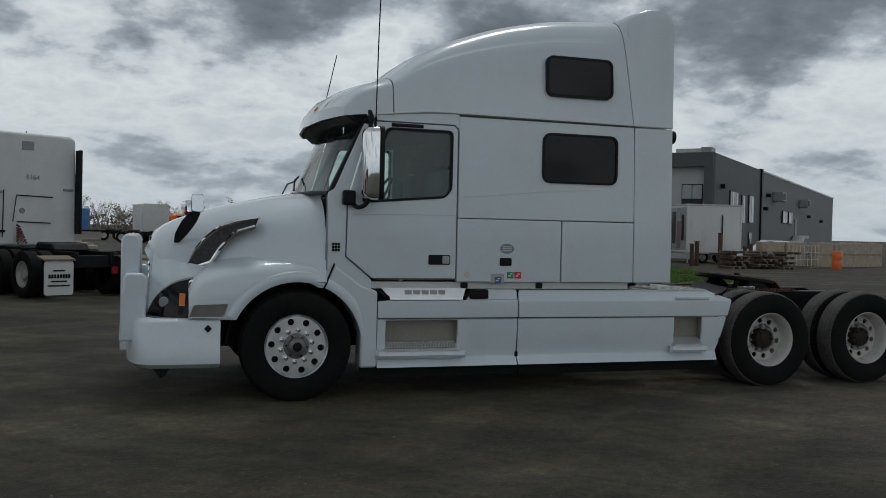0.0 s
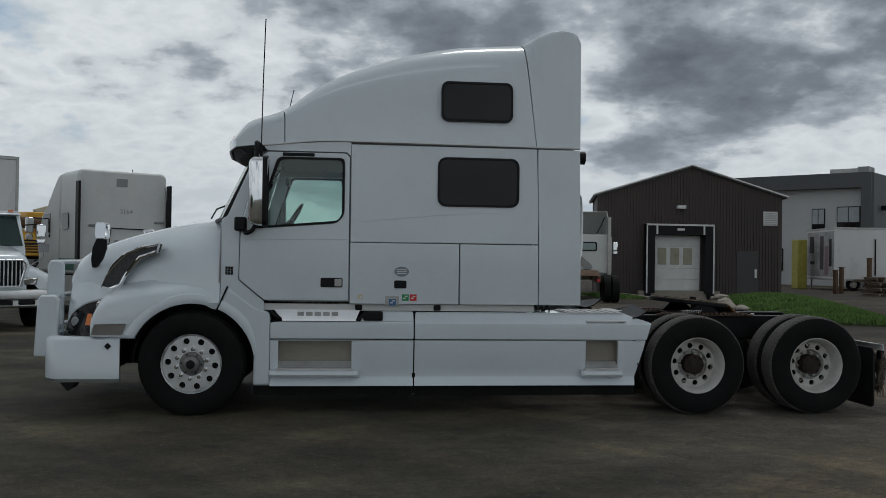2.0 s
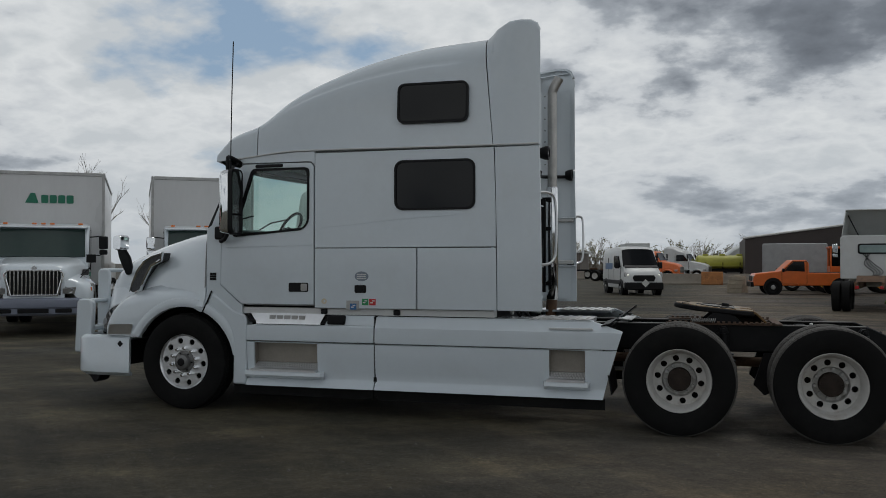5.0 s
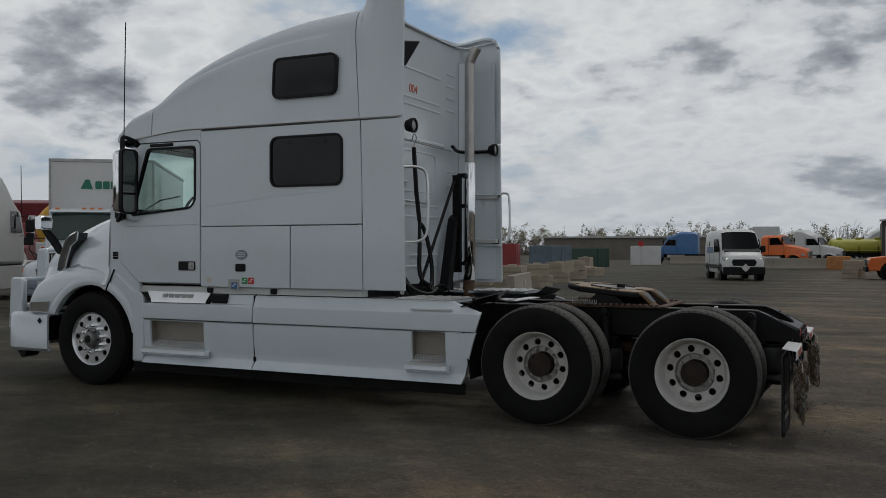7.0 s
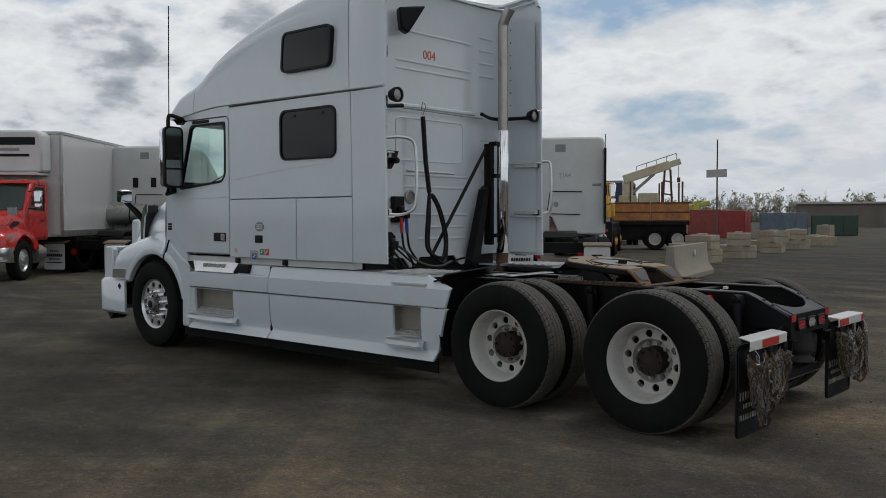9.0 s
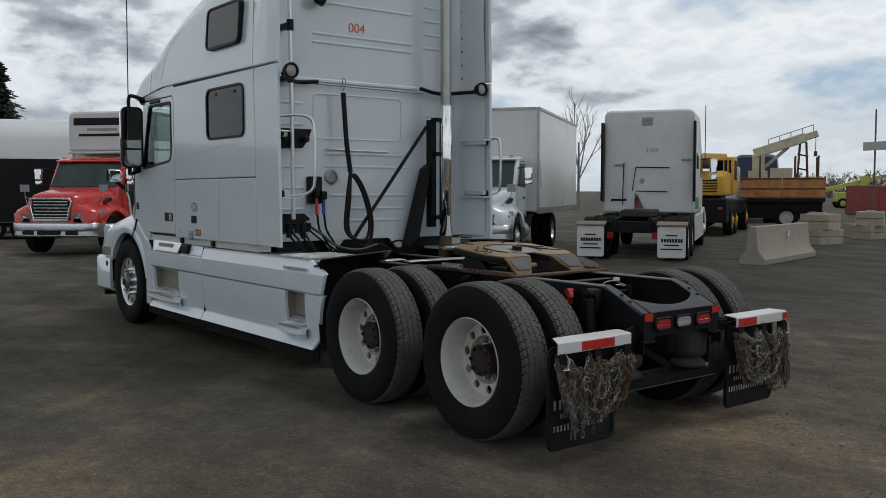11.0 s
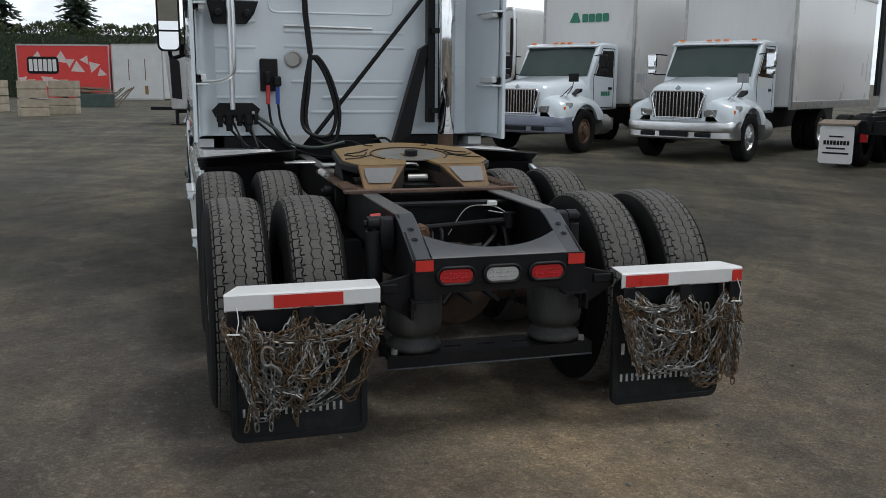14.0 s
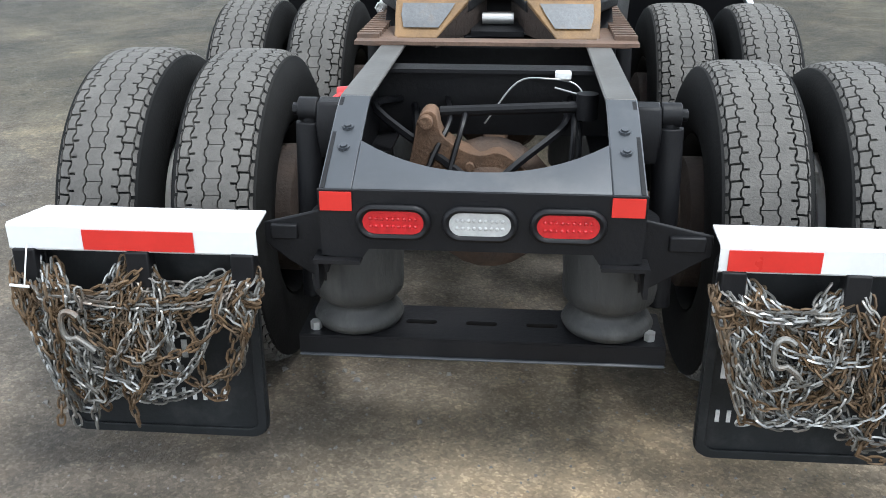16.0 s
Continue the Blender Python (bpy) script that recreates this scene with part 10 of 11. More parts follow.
    for i in range(7):
        boxpart("louvre", DULLMETAL, vt, 22.90, 23.50, y - 0.085, y - 0.06, 3.37 + i * 0.085, 3.42 + i * 0.085, bevel=0)
    dr = boxpart("side_door", mat("dark_steel_door", (0.045, 0.042, 0.042), 0.5), b, 21.55, 22.6, y - 0.06, y - 0.03, 0.0, 2.1)
    boxpart("door_handle", TRIMWHITE, dr, 22.42, 22.52, y - 0.12, y - 0.06, 0.85, 1.25)
    for xa, xb in ((15.75, 15.95), (21.25, 21.45)):        # low walls along the sunken drive
        boxpart("retaining_wall", CONCRETE, b, xa, xb, y - 8.0, y - 0.35, -1.1, 0.10)
    for ob in b.children:                                  # the dock sits a little off the middle
        if ob.name.split(".")[0] in ("loading_door", "dock_shelter", "dock_wall", "dock_bumper"):
            ob.location.x -= 0.25


barn()


def grey_building():
    """Two-storey office and works, dark grey with a recessed pale front."""
    b = thing("office_building", "dark grey two-storey works with a pale recessed front", "building", (38.6, 56.1, 0), 43)
    boxpart("long_wall", GREYSKIN, b, 0, 18.6, -0.1, 0.3, 0, 7.2, bevel=0)
    boxpart("long_wall", MIDGREYSKIN, b, 19.2, 77, -0.05, 0.3, 0, 7.1, bevel=0)
    boxpart("pilaster", BLACK, b, 18.6, 19.2, -0.25, 0.3, 0, 7.3, bevel=0)
    boxpart("rear_mass", GREYSKIN, b, 0.95, 77, 0.35, 15, 0, 7.0, bevel=0)
    boxpart("roof_edge", TRIMWHITE, b, 19.2, 77, -0.12, 0.3, 7.1, 7.25, bevel=0)
    b.matrix_basis = b.matrix_basis @ Matrix.Diagonal((1, 1, 1.085, 1))
    boxpart("end_pier", GREYSKIN, b, -0.1, 0.55, -0.1, 0.55, 0, 7.2, bevel=0)
    boxpart("front_wall", PALESKIN, b, 0.6, 0.9, 0.55, 15, 0, 6.3, bevel=0)
    boxpart("front_band", GREYSKIN, b, -0.1, 0.9, 0.55, 15, 6.25, 7.2, bevel=0)
    boxpart("roof_unit", DULLMETAL, b, 0.9, 2.6, 1.0, 2.9, 7.2, 7.55)
    boxpart("roof_unit", GREYCAST, b, 0.5, 1.8, 0.2, 0.95, 7.2, 7.6)
    # pale panes: the sky's reflection is put into the glass colour
    PAINTED_SKYPANE = mat("painted_sky_window", (0.30, 0.33, 0.34), 0.08)
    for ya, yb, z0, z1 in ((0.75, 2.3, 3.5, 5.1), (3.1, 4.0, 3.4, 5.0), (8.0, 9.8, 3.6, 5.3), (1.8, 3.0, 0.9, 2.4), (6.0, 8.0, 0.9, 2.4)):
        w = boxpart("window", BLACK, b, 0.52, 0.62, ya, yb, z0, z1, bevel=0.02)
        ym = (ya + yb) / 2
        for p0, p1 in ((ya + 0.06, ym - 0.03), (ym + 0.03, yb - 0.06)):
            boxpart("pane", PAINTED_SKYPANE, w, 0.49, 0.53, p0, p1, z0 + 0.6, z1 - 0.06, bevel=0)
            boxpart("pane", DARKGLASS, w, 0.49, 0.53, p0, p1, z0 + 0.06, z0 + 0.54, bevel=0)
    for xa, xb, z0, z1 in ((5.6, 8.6, 2.9, 4.9), (10.2, 11.4, 2.6, 4.8), (13.2, 15.2, 2.7, 4.9), (6.0, 8.0, 0.3, 2.0), (13.4, 14.6, 0.2, 2.0), (31, 34, 3.0, 4.2), (35, 37.5, 3.0, 4.2)):
        w = boxpart("window", BLACK, b, xa, xb, -0.17, -0.08, z0, z1, bevel=0.02)
        n = max(2, int((xb - xa) / 0.75))
        for i in range(n):
            boxpart("pane", PAINTED_SKYPANE if i % 2 else DARKGLASS, w, xa + (xb - xa) * i / n + 0.05, xa + (xb - xa) * (i + 1) / n - 0.05, -0.20, -0.16, z0 + 0.06, z1 - 0.06, bevel=0)
    for xa in (25.5, 43.0):
        ac = boxpart("air_unit", GREYCAST, b, xa, xa + 2.2, -1.0, -0.1, 4.9, 5.7)
        boxpart("fan_guard", BLACK, ac, xa + 0.3, xa + 1.5, -1.04, -1.0, 5.0, 5.6)
    boxpart("stair_door", GREYCAST, b, 40.0, 41.2, -0.15, -0.05, 1.4, 3.6)
    bm = bmesh.new()
    bm_prism(bm, [(33.5, 0.0), (38.5, 1.9), (41.5, 1.9), (41.5, 1.6), (38.5, 1.6), (34.2, 0.0)], -1.4, -0.2)
    part("outside_stair", bm, DULLMETAL, b)
    for x, z in ((2.4, 4.9), (20.6, 3.9), (22.0, 5.1), (50, 3.9), (62, 3.6)):
        boxpart("wall_lamp", BLACK, b, x, x + 0.6, -0.45, -0.05, z, z + 0.3)


grey_building()


def far_shed():
    b = tagged(new("storage_shed"), "long low dark shed with a shallow roof", "building")
    bm = bmesh.new()
    bm_prism(bm, [(10.6, 0), (10.6, 3.9), (19.0, 5.0), (26.5, 4.3), (26.5, 0)], 86, 100)
    part("wall", bm, BARNSKIN, b)
    bm = bmesh.new()
    bm_tube(bm, [(10.4, 85.9, 3.95), (19.0, 85.9, 5.08), (26.7, 85.9, 4.38)], 0.1, 6)
    part("roof_edge", bm, TRIMWHITE, b)
    b2 = tagged(new("storage_shed"), "long grey flat-roofed store behind the parked machines", "building")
    bm = bmesh.new()
    bm_box(bm, -34, -10, 128, 138, 0, 3.1)
    part("wall", bm, mat("grey_brown_cladding", (0.16, 0.14, 0.12), 0.7, var=0.2, scale=0.5), b2)
    boxpart("roof", DULLMETAL, b2, -34.4, -9.6, 127.6, 138.4, 3.1, 3.35)


far_shed()


def container(name, label, at, turn, size, paint, marks=None, cat="container"):
    lx, ly, h = size
    t = thing(name, label, cat, at, turn)
    bd = boxpart("body", paint, t, -lx / 2, lx / 2, -ly / 2, ly / 2, 0.12, h, bevel=0.02)
    for sx in (-1, 1):
        for sy in (-1, 1):
            boxpart("corner_post", DULLMETAL, t, sx * (lx / 2 - 0.05), sx * (lx / 2 + 0.03), sy * (ly / 2 - 0.05), sy * (ly / 2 + 0.03), 0.0, h + 0.03)
    for z in (0.02, h - 0.08):
        for s in (-1, 1):
            boxpart("rail", DULLMETAL, t, -lx / 2, lx / 2, s * (ly / 2 - 0.04), s * (ly / 2 + 0.025), z, z + 0.12)
    return t, bd


# red container with a pattern of pale triangles, and the white one beside it
c, bd = container("shipping_container", "red container printed with pale triangles", (-64.6, 0.1, 0), 76, (7.0, 2.4, 4.15), CHIPSRED)
bm = bmesh.new()
rng_t = random.Random(4)
for i in range(11):
    x, z = -3.1 + 0.6 * i, rng_t.uniform(0.9, 3.3)
    s = rng_t.uniform(0.4, 0.7)
    a = rng_t.uniform(0, 2)
    bm = bmesh.new()
    bm_plate(bm, [[(x + s * math.cos(a + k), z + s * 0.9 * math.sin(a + k)) for k in (0, 1.9, 4.0)]], -1.212, -1.20)
    part("triangle_print", bm, PINKPRINT, bd)
bm = bmesh.new()
bm_plate(bm, [rrect(-2.75, -0.35, 1.95, 3.25, 0.25)], -1.218, -1.205)
part("name_panel", bm, BLACK, bd)
bm = bmesh.new()
for i in range(6):
    bm_plate(bm, [rrect(-2.6 + i * 0.36, -2.32 + i * 0.36, 2.15, 3.05, 0.06)], -1.224, -1.21)
part("lettering_bar", bm, TRIMWHITE, bd)
c, bd = container("shipping_container", "white container with rust streaks on its doors", (-62.5, 6.05, 0), 60, (4.3, 3.0, 4.2), WHITE_OLD)
for x in (-0.75, 0.65):
    boxpart("rust_streak", RUST, bd, x - 0.03, x + 0.03, -1.515, -1.50, 1.5, 3.1, bevel=0)
boxpart("door_latch", OCHRE, bd, 0.6, 0.85, -1.56, -1.5, 0.45, 1.1)


def enclosed_trailer():
    t = thing("enclosed_trailer", "black and grey enclosed trailer on jack legs", "trailer", (-20.3, 9.9, 0), 75)
    bm = bmesh.new()
    bm_prism(bm, [(-2.1, 0.55), (-2.3, 2.7), (3.6, 2.75), (3.6, 0.55)], -0.1, 2.2)
    bd = part("body", bm, mat("silver_trailer_skin", (0.42, 0.42, 0.41), 0.35, 0.3, var=0.1), t, bevel=0.05)
    bm = bmesh.new()
    bm_plate(bm, [[(-1.25, 0.98), (-1.25, 2.2), (-0.45, 2.68), (3.58, 2.70), (3.58, 0.60), (0.55, 0.60), (0.55, 1.12)]], -0.115, -0.105)
    bm_plate(bm, [[(-2.05, 0.95), (-2.1, 2.5), (-1.75, 2.2), (-1.7, 0.9)]], -0.115, -0.105)
    part("black_panel", bm, BLACK, bd)
    boxpart("tongue", CHASSIS, t, -3.1, -2.0, 0.8, 1.2, 0.5, 0.62)
    boxpart("jack_leg", CHASSIS, t, -2.0, -1.9, 0.0, 0.12, 0.0, 0.55)
    boxpart("jack_foot", CHASSIS, t, -2.15, -1.75, -0.1, 0.2, 0.0, 0.04)
    boxpart("under_beam", CHASSIS, t, -2.0, 3.4, 0.1, 0.3, 0.42, 0.56)
    for x in (1.2, 2.0):
        simple_wheel(t, x, 0.05, 0.36, 0.2, DULLMETAL, -1)


enclosed_trailer()


def tarp_shelter():
    t = thing("tarp_trailer", "long trailer under a taut white rounded tarpaulin above a black side", "trailer", (-25.5, 15.5, 0), 78)
    bm = bmesh.new()
    n = 12
    rows = []
    for x, k in ((-5.4, 0.15), (-5.2, 0.6), (-4.6, 0.9), (-3.6, 1.0), (6.0, 1.0)):
        rows.append([(x, 1.35 * math.cos(a), 2.9 + 1.55 * k * math.sin(a) ** 0.6 if math.sin(a) > 0 else 2.9) for a in np.linspace(math.pi, 0, n)])
    bm_loft(bm, rows)
    bm_loft(bm, [[(x, s * 1.35, 2.9), (x, s * 1.35, 2.95)] for s in (-1,) for x in (-5.4, 6.0)])
    part("tarpaulin", bm, TARP, t, smooth=70, thick=0.03)
    boxpart("side", BLACK, t, -5.4, 6.0, -1.33, 1.33, 0.9, 2.9)
    boxpart("sill", DULLMETAL, t, -5.4, 6.0, -1.36, 1.36, 0.62, 0.9)
    for s in (-1, 1):
        for x in (3.0, 4.2):
            simple_wheel(t, x, s * 1.15, 0.5, 0.25, STEEL, s)


tarp_shelter()


def small_container():
    c = thing("box_trailer", "white box trailer with a printed poster on one side", "trailer", (33.5, 49.9, 0), -10)
    bd = boxpart("body", WHITE_BOX, c, -1.75, 1.75, -2.35, 2.35, 0.62, 3.62, bevel=0.03)
    for sx in (-1, 1):
        for sy in (-1, 1):
            boxpart("corner_post", WHITE_BOX, bd, sx * 1.70, sx * 1.78, sy * 2.30, sy * 2.38, 0.60, 3.65)
            boxpart("jack_leg", DULLMETAL, c, sx * 1.5, sx * 1.6, sy * 2.0, sy * 2.1, 0.0, 0.62)
    for z in (0.60, 3.56):
        boxpart("rail", DULLMETAL, bd, -1.75, 1.75, -2.39, -2.34, z, z + 0.10)
        boxpart("rail", DULLMETAL, bd, -1.79, -1.74, -2.35, 2.35, z, z + 0.10)
    for s in (-1, 1):
        simple_wheel(c, s * 0.55, -1.9, 0.38, 0.24, RIMWHITE, s)
    ps = boxpart("poster", mat("grey_printed_poster", (0.30, 0.30, 0.31), 0.5, var=0.4, scale=2), bd, -1.765, -1.755, -2.2, 2.2, 0.8, 3.45, bevel=0)
    for ya, yb, za, zb, m in ((1.0, 1.8, 2.2, 3.2, BLACK), (0.9, 1.7, 1.5, 1.7, CHASSIS), (-0.6, 0.0, 1.2, 3.2, mat("dark_print", (0.05, 0.04, 0.05), 0.5)), (-1.4, -0.8, 0.9, 2.6, mat("mauve_print", (0.20, 0.13, 0.16), 0.5)), (-1.9, -1.5, 1.4, 3.0, CHASSIS)):
        boxpart("print_panel", m, ps, -1.772, -1.765, ya, yb, za, zb, bevel=0)
    bm = bmesh.new()
    bm_cyl(bm, (0.5, -2.42, 0.9), (0.5, -2.42, 3.0), 0.04, 6)
    part("pipe", bm, BLACK, c)
    solo("waste_bin", box_bm(-0.28, 0.28, -0.6, 0.6, 0.0, 3.0), mat("dull_yellow_bin", (0.32, 0.29, 0.05), 0.6, var=0.2), "tall dull yellow bin between the barn and the trailer", "bin", (31.2, 51.6, 0), -10, bevel=0.05)


small_container()


def clutter():
    """Pallets, planks, a cage and a barrel in front of the works."""
    rng = random.Random(21)
    def out(x, y):
        return 1.05 + (x - 1.05) * 1.13, -0.5 + (y + 0.5) * 1.13
    for i in range(21):
        p = thing("pallet", "grey weathered wooden pallet lying in a stack", "pallet", (*out(26.2 + (i % 3) * 1.35 + rng.uniform(-0.25, 0.25), 35.6 + 0.7 * (i % 2)), 0.135 * (i // 3)), rng.uniform(0, 20), group="stacked pallets")
        for k in range(6):
            boxpart("slat", WOOD, p, -0.6, 0.6, -0.5 + k * 0.18, -0.38 + k * 0.18, 0.11, 0.13, bevel=0)
        for k in (-0.45, 0, 0.45):
            boxpart("bearer", WOOD, p, k - 0.05, k + 0.05, -0.5, 0.5, 0.0, 0.11, bevel=0)
    bm = bmesh.new()
    bm_lathe(bm, [(0.0, 0.0), (0.27, 0.0), (0.28, 0.05), (0.28, 0.45), (0.27, 0.5), (0.28, 0.55), (0.28, 0.95), (0.26, 1.0), (0.0, 1.0)], 20, pose(0, 0, 0, 90))
    solo("barrel", bm, ORANGE, "faded orange plastic barrel beside the pallets", "barrel", (*out(32.5, 36.2), 0))
    for i, (x, y) in enumerate(((30.4, 38.6), (32.0, 38.8), (33.6, 38.6), (35.2, 38.9), (36.8, 39.6), (38.5, 40.4))):
        concrete_block((*out(x, y), 0), 8 + 5 * (i % 3), (1.75, 0.5, 1.45))
    for x, y, h in ((25.6, 38.3, 1.25), (25.95, 38.4, 1.4), (28.9, 38.6, 1.15), (29.3, 38.7, 1.3), (27.7, 39.0, 1.9)):
        bm = bmesh.new()
        bm_box(bm, -0.09, 0.09, -0.09, 0.09, 0, h)
        bm_box(bm, -0.11, 0.11, -0.11, 0.11, h - 0.04, h)
        solo("post", bm, RUST, "rusty brown post standing in the scrap yard", "post", (*out(x, y), 0), rng.uniform(0, 30), group="rusty posts", bevel=0.01)
    cage = thing("wire_cage", "white wire storage cage beside stacked pallets", "cage", (*out(31.0, 37.4), 0), 10)
    for i in range(9):
        boxpart("wire", TRIMWHITE, cage, -1.2 + 0.3 * i, -1.18 + 0.3 * i, -0.6, -0.58, 0.1, 1.3, bevel=0)
    for z in (0.1, 0.5, 0.9, 1.3):
        boxpart("wire", TRIMWHITE, cage, -1.2, 1.22, -0.6, -0.58, z, z + 0.02, bevel=0)
    for i in range(22):
        a = rng.uniform(0, 180)
        bm = bmesh.new()
        bm_box(bm, -rng.uniform(0.6, 1.3), rng.uniform(0.6, 1.3), -0.08, 0.08, 0, 0.05)
        ob = link_mesh("plank", bm, WOOD)
        ob.matrix_basis = pose(*out(28.6 + rng.uniform(-2, 4), 36.9 + rng.uniform(-0.8, 0.8)), 0.02 + 0.05 * (i % 3), 0, rng.uniform(-3, 3), a)
        tagged(ob, "loose grey plank in a heap of scrap timber", "plank", group="scrap timber")
    solo("scrap_bin", box_bm(-0.7, 0.7, -1.0, 1.0, 0.0, 0.75), mat("faded_green_bin", (0.05, 0.08, 0.07), 0.7, var=0.3), "low faded green scrap bin under loose planks", "bin", (-43.4, 3.6, 0), 0, bevel=0.03)
    for i in range(12):
        bm = bmesh.new()
        bm_box(bm, -0.95, 0.95, -0.09, 0.09, 0, 0.06)
        ob = link_mesh("plank", bm, WOOD)
        if i < 5:
            ob.matrix_basis = pose(-42.9, 4.35 + 0.2 * i, 0.42, 0, rng.uniform(38, 50), rng.uniform(255, 285))
        else:
            ob.matrix_basis = pose(-43.3 + rng.uniform(-0.2, 0.2), 3.3 + rng.uniform(-0.4, 0.5), 0.72 + 0.06 * (i - 5), 0, rng.uniform(-6, 10), rng.uniform(60, 120))
        tagged(ob, "grey plank in the heap over the scrap bin", "plank", group="scrap timber")
    car = thing("parked_car", "white hatchback parked beside the works", "car", (36.0, 46.4, 0), 190)
    bm = bmesh.new()
    bm_prism(bm, [(-2.1, 0.35), (-2.15, 0.95), (-1.9, 1.45), (-0.4, 1.52), (0.5, 1.0), (1.9, 0.85), (2.1, 0.4)], -0.88, 0.88)
    part("body", bm, WHITE, car, bevel=0.08)
    for s in (-1, 1):
        bm = bmesh.new()
        bm_plate(bm, [[(-1.8, 0.98), (-1.7, 1.38), (-0.4, 1.43), (0.25, 1.02)]], s * 0.89, s * 0.85)
        part("side_window", bm, DARKGLASS, car)
        for x in (-1.3, 1.3):
            simple_wheel(car, x, s * 0.8, 0.33, 0.2, DULLMETAL, s)


clutter()


# ---- growing things ----
def limb(bm, p, d, ln, r, depth, rng, buds=None):
    """A tapering limb that forks into finer ones."""
    q = p + d * ln
    a = d.orthogonal().normalized()
    b = d.cross(a)
    ra = [bm.verts.new(p + (a * math.cos(k * 2.094) + b * math.sin(k * 2.094)) * r) for k in range(3)]
    rb = [bm.verts.new(q + (a * math.cos(k * 2.094) + b * math.sin(k * 2.094)) * r * 0.6) for k in range(3)]
    for k in range(3):
        bm.faces.new((ra[k], ra[(k + 1) % 3], rb[(k + 1) % 3], rb[k]))
    if depth == 0:
        return
    for _ in range(3 if depth > 1 else 4):
        t = rng.uniform(0.35, 1.0)
        nd = (d + Vector((rng.uniform(-0.6, 0.6), rng.uniform(-0.6, 0.6), rng.uniform(-0.1, 0.5)))).normalized()
        limb(bm, p + d * ln * t, nd, ln * rng.uniform(0.45, 0.7), r * 0.5, depth - 1, rng, buds)
    if buds is not None and depth == 1:
        for _ in range(5):
            c = q + Vector((rng.uniform(-0.5, 0.5), rng.uniform(-0.5, 0.5), rng.uniform(-0.4, 0.5)))
            s = rng.uniform(0.10, 0.22)
            buds.append((c, s))


def bud_mesh(bm, buds, rng):
    for c, s in buds:
        u = Vector((rng.uniform(-1, 1), rng.uniform(-1, 1), rng.uniform(-1, 1))).normalized() * s
        v = u.orthogonal().normalized() * s
        bm.faces.new([bm.verts.new(c + w) for w in (u, v, -u * 0.8, -v)])


def tree_line():
    rng = random.Random(17)
    bm, buds = bmesh.new(), []
    for i in range(520):
        x = -125 + i * 0.385 + rng.uniform(-1.5, 1.5)
        y = 190 + rng.uniform(-14, 14) - 0.25 * x
        h = rng.uniform(3.8, 6.8)
        limb(bm, Vector((x, y, 0.3)), Vector((0.12, 0, 1)).normalized(), h * 0.55, 0.085, 3, rng, buds if rng.random() < 0.55 else None)
    ob = link_mesh("far_trees", bm, TWIG, smooth=0)
    tagged(ob, "far line of bare spring trees behind the yard", "trees", kind="stuff")
    bm = bmesh.new()
    bud_mesh(bm, buds, rng)
    ob = link_mesh("far_tree_buds", bm, BUD, smooth=0)
    tagged(ob, "thin yellow-green spring leaves on the far trees", "foliage", kind="stuff")
    bm = bmesh.new()                                       # scrubby undergrowth at their feet
    for i in range(16000):
        x = rng.uniform(-130, 80)
        y = 186 - 0.25 * x + rng.uniform(-5, 5)
        c = Vector((x, y, 0.1 + (3.2 + 1.8 * noise.noise((x * 0.12, 0, 7))) * rng.random() ** 1.6))
        s = rng.uniform(0.14, 0.34)
        u = Vector((rng.uniform(-1, 1), rng.uniform(-1, 1), rng.uniform(-1, 1))).normalized() * s
        v = u.orthogonal().normalized() * s
        bm.faces.new([bm.verts.new(c + w) for w in (u, v, -u * 0.8, -v)])
    ob = link_mesh("undergrowth", bm, mat("dry_scrub", (0.15, 0.13, 0.10), 0.9, var=0.4, scale=0.3), smooth=0)
    tagged(ob, "dry brown scrub along the far edge of the yard", "scrub", kind="stuff")


tree_line()


def bare_tree(at, h, seed):
    rng = random.Random(seed)
    t = thing("bare_tree", "slender bare spring tree behind the box truck", "tree", at)
    bm = bmesh.new()
    limb(bm, Vector((0, 0, 0)), Vector((0, 0, 1)), h * 0.62, 0.16, 4, rng)
    part("branches", bm, TWIG, t, smooth=0)


for x, y, h, sd in ((-38.5, 58.5, 9.0, 1), (-40.5, 60.0, 8.3, 2), (-34.0, 62.0, 8.0, 3), (-44.0, 55.0, 8.2, 4)):
    bare_tree((x, y, 0), h, sd)


OUTER = Matrix.Translation((12.5, 8, 1.6)) @ Matrix.Scale(1.42, 4) @ Matrix.Translation((-12.5, -8, -1.6))   # the yard's far edge


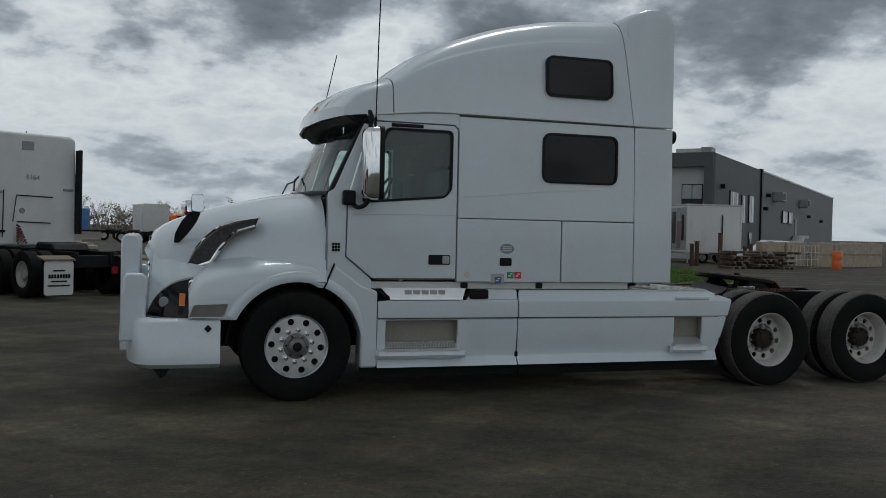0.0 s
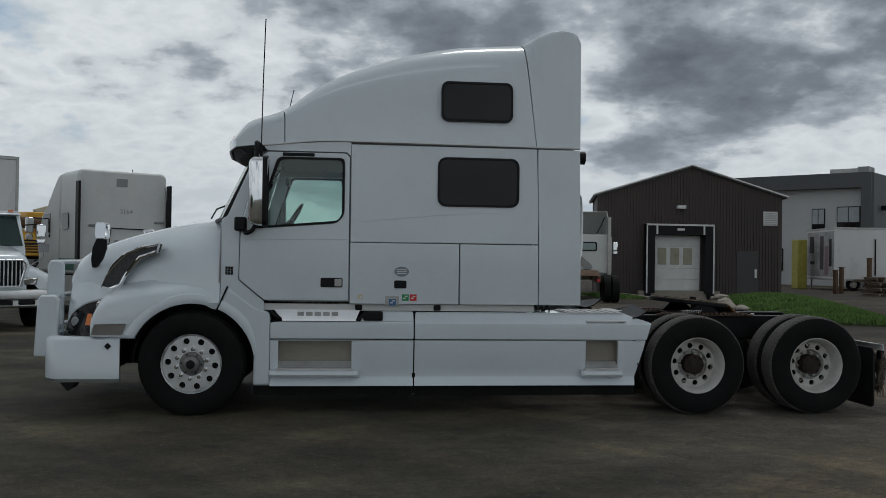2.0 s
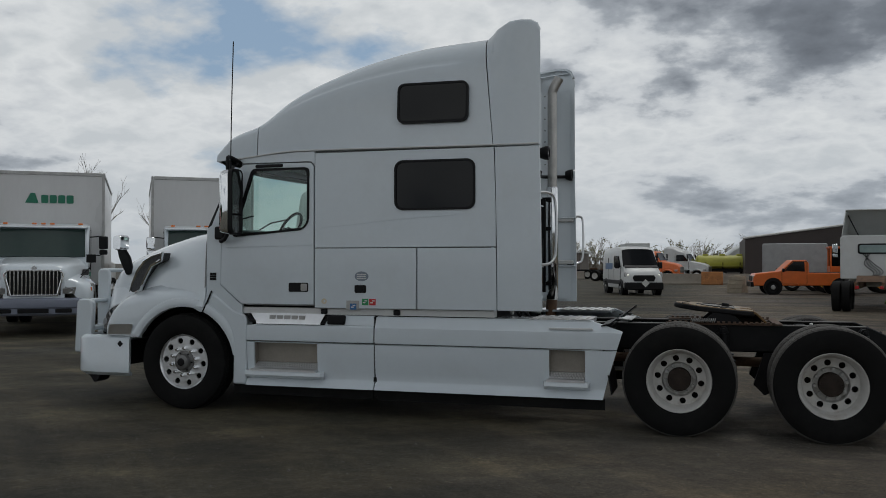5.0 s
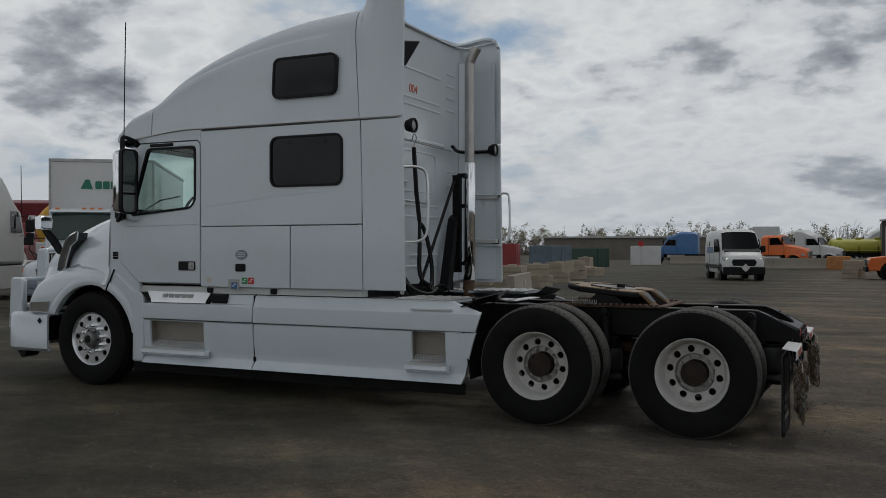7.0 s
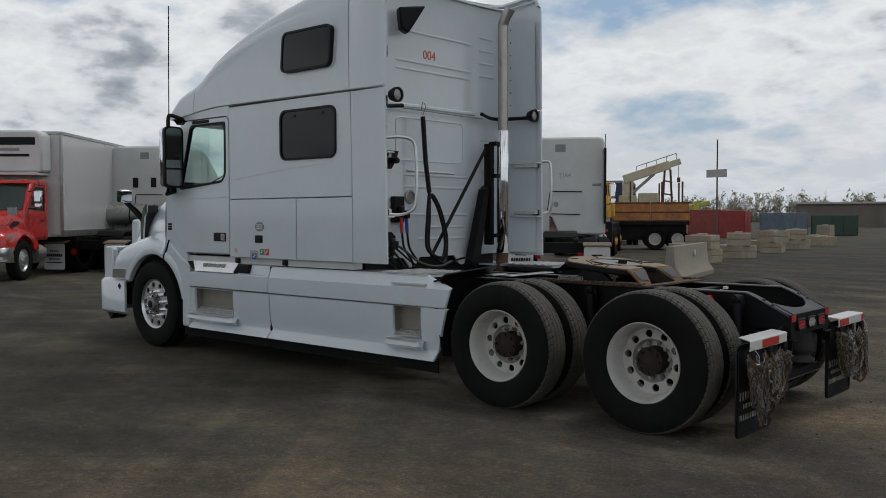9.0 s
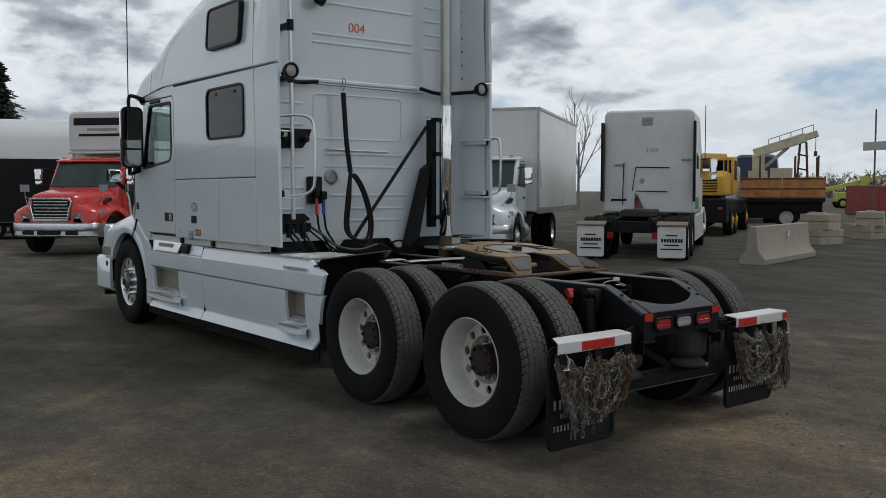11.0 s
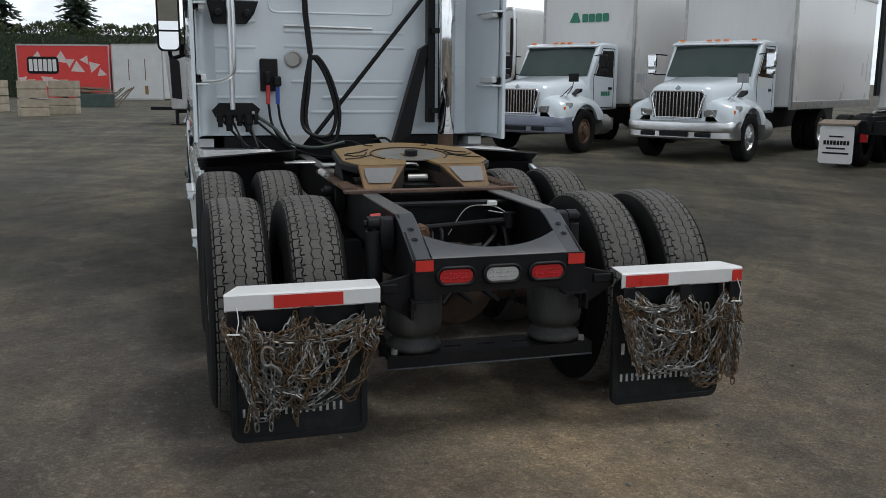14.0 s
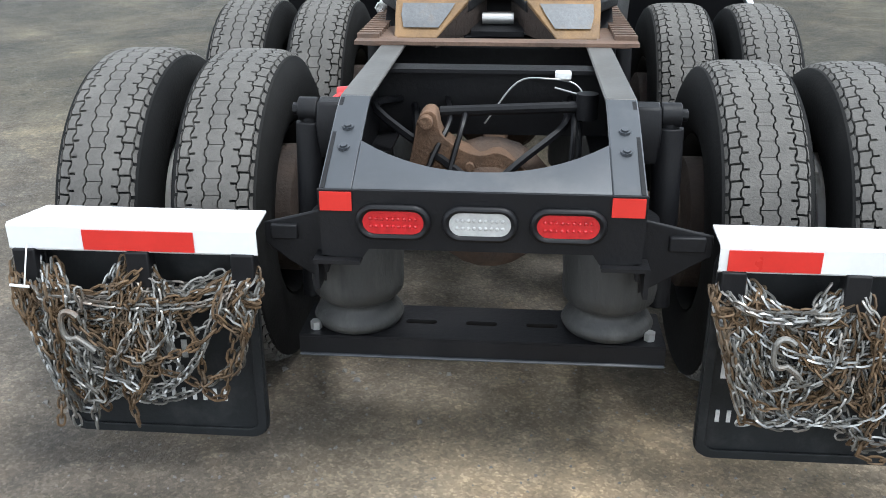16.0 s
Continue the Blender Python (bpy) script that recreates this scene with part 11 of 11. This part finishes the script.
def spruce(at, h, seed):
    rng = random.Random(seed)
    t = thing("spruce_tree", "tall dark spruce behind the hedge", "tree", at, group="spruces")
    t.matrix_basis = OUTER @ t.matrix_basis
    bm = bmesh.new()
    bm_cyl(bm, (0, 0, 0), (0, 0, h), 0.22, 8, 0.03)
    part("trunk", bm, BARK, t)
    bm = bmesh.new()
    z = 1.2
    while z < h:
        r = (1 - z / h) ** 0.8 * h * 0.31 + 0.1
        for k in range(int(7 + r * 4)):
            a = rng.uniform(0, 6.28)
            ln = r * rng.uniform(0.45, 1.2)
            d = Vector((math.cos(a), math.sin(a), -0.28))
            side = Vector((-math.sin(a), math.cos(a), 0))
            for q in range(4):
                c = Vector((0, 0, z + rng.uniform(-0.2, 0.2))) + d * ln * (0.3 + 0.23 * q)
                w = 0.30 * (1.2 - 0.22 * q)
                up_v = Vector((0, 0, rng.uniform(0.05, 0.25)))
                bm.faces.new([bm.verts.new(c + v) for v in (-d * 0.3 + side * 0.05, side * w + d * 0.1 - up_v, d * 0.40, -side * w + d * 0.1 - up_v)])
        z += rng.uniform(0.22, 0.34)
    part("crown", bm, NEEDLE, t, smooth=0)


spruce((-60.8, 18.0, 0), 12.2, 5)
spruce((-60.3, 21.0, 0), 11.2, 6)
spruce((-61.5, 1.2, 0), 10.0, 7)
spruce((-62.5, -4.5, 0), 11.0, 8)


def hedge():
    rng = random.Random(9)
    bm = bmesh.new()
    for i in range(60000):
        y = rng.uniform(-26, 34)
        top = 4.7 + 0.35 * noise.noise((y * 0.5, 0, 0)) + 0.3 * noise.noise((y * 2.1, 3, 0))
        f = rng.random()
        z = top * (1 - f * f) if rng.random() < 0.6 else rng.uniform(0, top)
        x = -47 + rng.uniform(-0.9, 1.0) * (1 if z < top - 0.5 else 0.6)
        c = Vector((x, y, z + rng.uniform(-0.1, 0.12)))
        s = rng.uniform(0.05, 0.13)
        u = Vector((rng.uniform(-0.6, 0.6), rng.uniform(-0.6, 0.6), rng.uniform(0.2, 1))).normalized() * s
        v = u.orthogonal().normalized() * s * 0.6
        bm.faces.new([bm.verts.new(c + w) for w in (u, v, -u, -v)])
    ob = link_mesh("hedge", bm, LEAF, smooth=0)
    ob.matrix_basis = OUTER
    tagged(ob, "tall dense green hedge along the yard's edge", "hedge", kind="stuff")
    # a plain dark box closes the gaps between the leaves
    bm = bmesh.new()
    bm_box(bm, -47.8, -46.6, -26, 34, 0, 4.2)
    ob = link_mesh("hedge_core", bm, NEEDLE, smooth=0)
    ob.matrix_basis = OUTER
    tagged(ob, "plain dark green box filling the inside of the hedge", "hedge", kind="stuff")


hedge()


def grass():
    """A low grassy bank beside the drive down to the dock, with stones at its foot."""
    rng = random.Random(13)
    p0, p1, half = Vector((15.6, 20.5)), Vector((21.5, 36.5)), 1.8
    along = (p1 - p0).normalized()
    across = Vector((along.y, -along.x))
    ln = (p1 - p0).length

    def height(u, v):
        e = max(0, 1 - ((u - ln / 2) / (ln / 2)) ** 4) * max(0, 1 - (v / half) ** 2)
        return 0.30 * e ** 0.7 + 0.05 * e * noise.noise((u * 0.8, v * 0.9, 2))

    bm = bmesh.new()
    us, vs = np.linspace(0, ln, 40), np.linspace(-half, half, 14)
    rows = []
    for u in us:
        row = []
        for v in vs:
            q = p0 + along * u + across * v
            k = height(u, v)
            row.append((q.x, q.y, k if k > 0.02 else -0.9))
        rows.append(row)
    bm_loft(bm, rows)
    ob = link_mesh("grass_bank", bm, mat("bank_soil", (0.055, 0.075, 0.028), 0.95, var=0.4, scale=1.5, bump=0.5, bscale=20, dirt=(0.10, 0.085, 0.06), dirt_amt=0.5, dscale=1.2), smooth=60)
    tagged(ob, "low earth bank with spring grass beside the shed drive", "bank", kind="structure")
    bm = bmesh.new()
    for i in range(30000):
        if rng.random() < 0.88:
            u, v = rng.uniform(0.3, ln - 0.3), rng.uniform(-half, half) * 0.95
            q = p0 + along * u + across * v
            if noise.noise((q.x * 0.7, q.y * 0.7, 5)) < -0.25:
                continue
            x, y, z = q.x, q.y, height(u, v) - 0.01
        else:
            x, y, z = rng.uniform(14.0, 15.7), rng.uniform(35, 39.2), 0
        h, a = rng.uniform(0.05, 0.16), rng.uniform(0, 6.28)
        w = Vector((math.cos(a), math.sin(a), 0)) * 0.035
        tip = Vector((rng.uniform(-0.06, 0.06), rng.uniform(-0.06, 0.06), h))
        c = Vector((x, y, z))
        bm.faces.new([bm.verts.new(p) for p in (c - w, c + w, c + tip)])
    ob = link_mesh("grass", bm, GRASS, smooth=0)
    tagged(ob, "patch of fresh green grass on the bank beside the shed", "grass", kind="stuff")
    for i in range(16):                                    # stones along the foot of the bank
        u = rng.uniform(1.0, ln - 1.0)
        q = p0 + along * u - across * (half + rng.uniform(-0.1, 0.45))
        bm = bmesh.new()
        r = rng.uniform(0.10, 0.24)
        bmesh.ops.create_icosphere(bm, subdivisions=2, radius=r)
        for v in bm.verts:
            v.co *= 1 + 0.35 * noise.noise(v.co * 5 + Vector((i * 3.1, 0, 0)))
            v.co.z *= 0.7
        solo("rock", bm, CONCRETE, "pale rough rock at the foot of the grass bank", "rock", (q.x, q.y, r * 0.35), rng.uniform(0, 360), group="rocks by the bank")


grass()
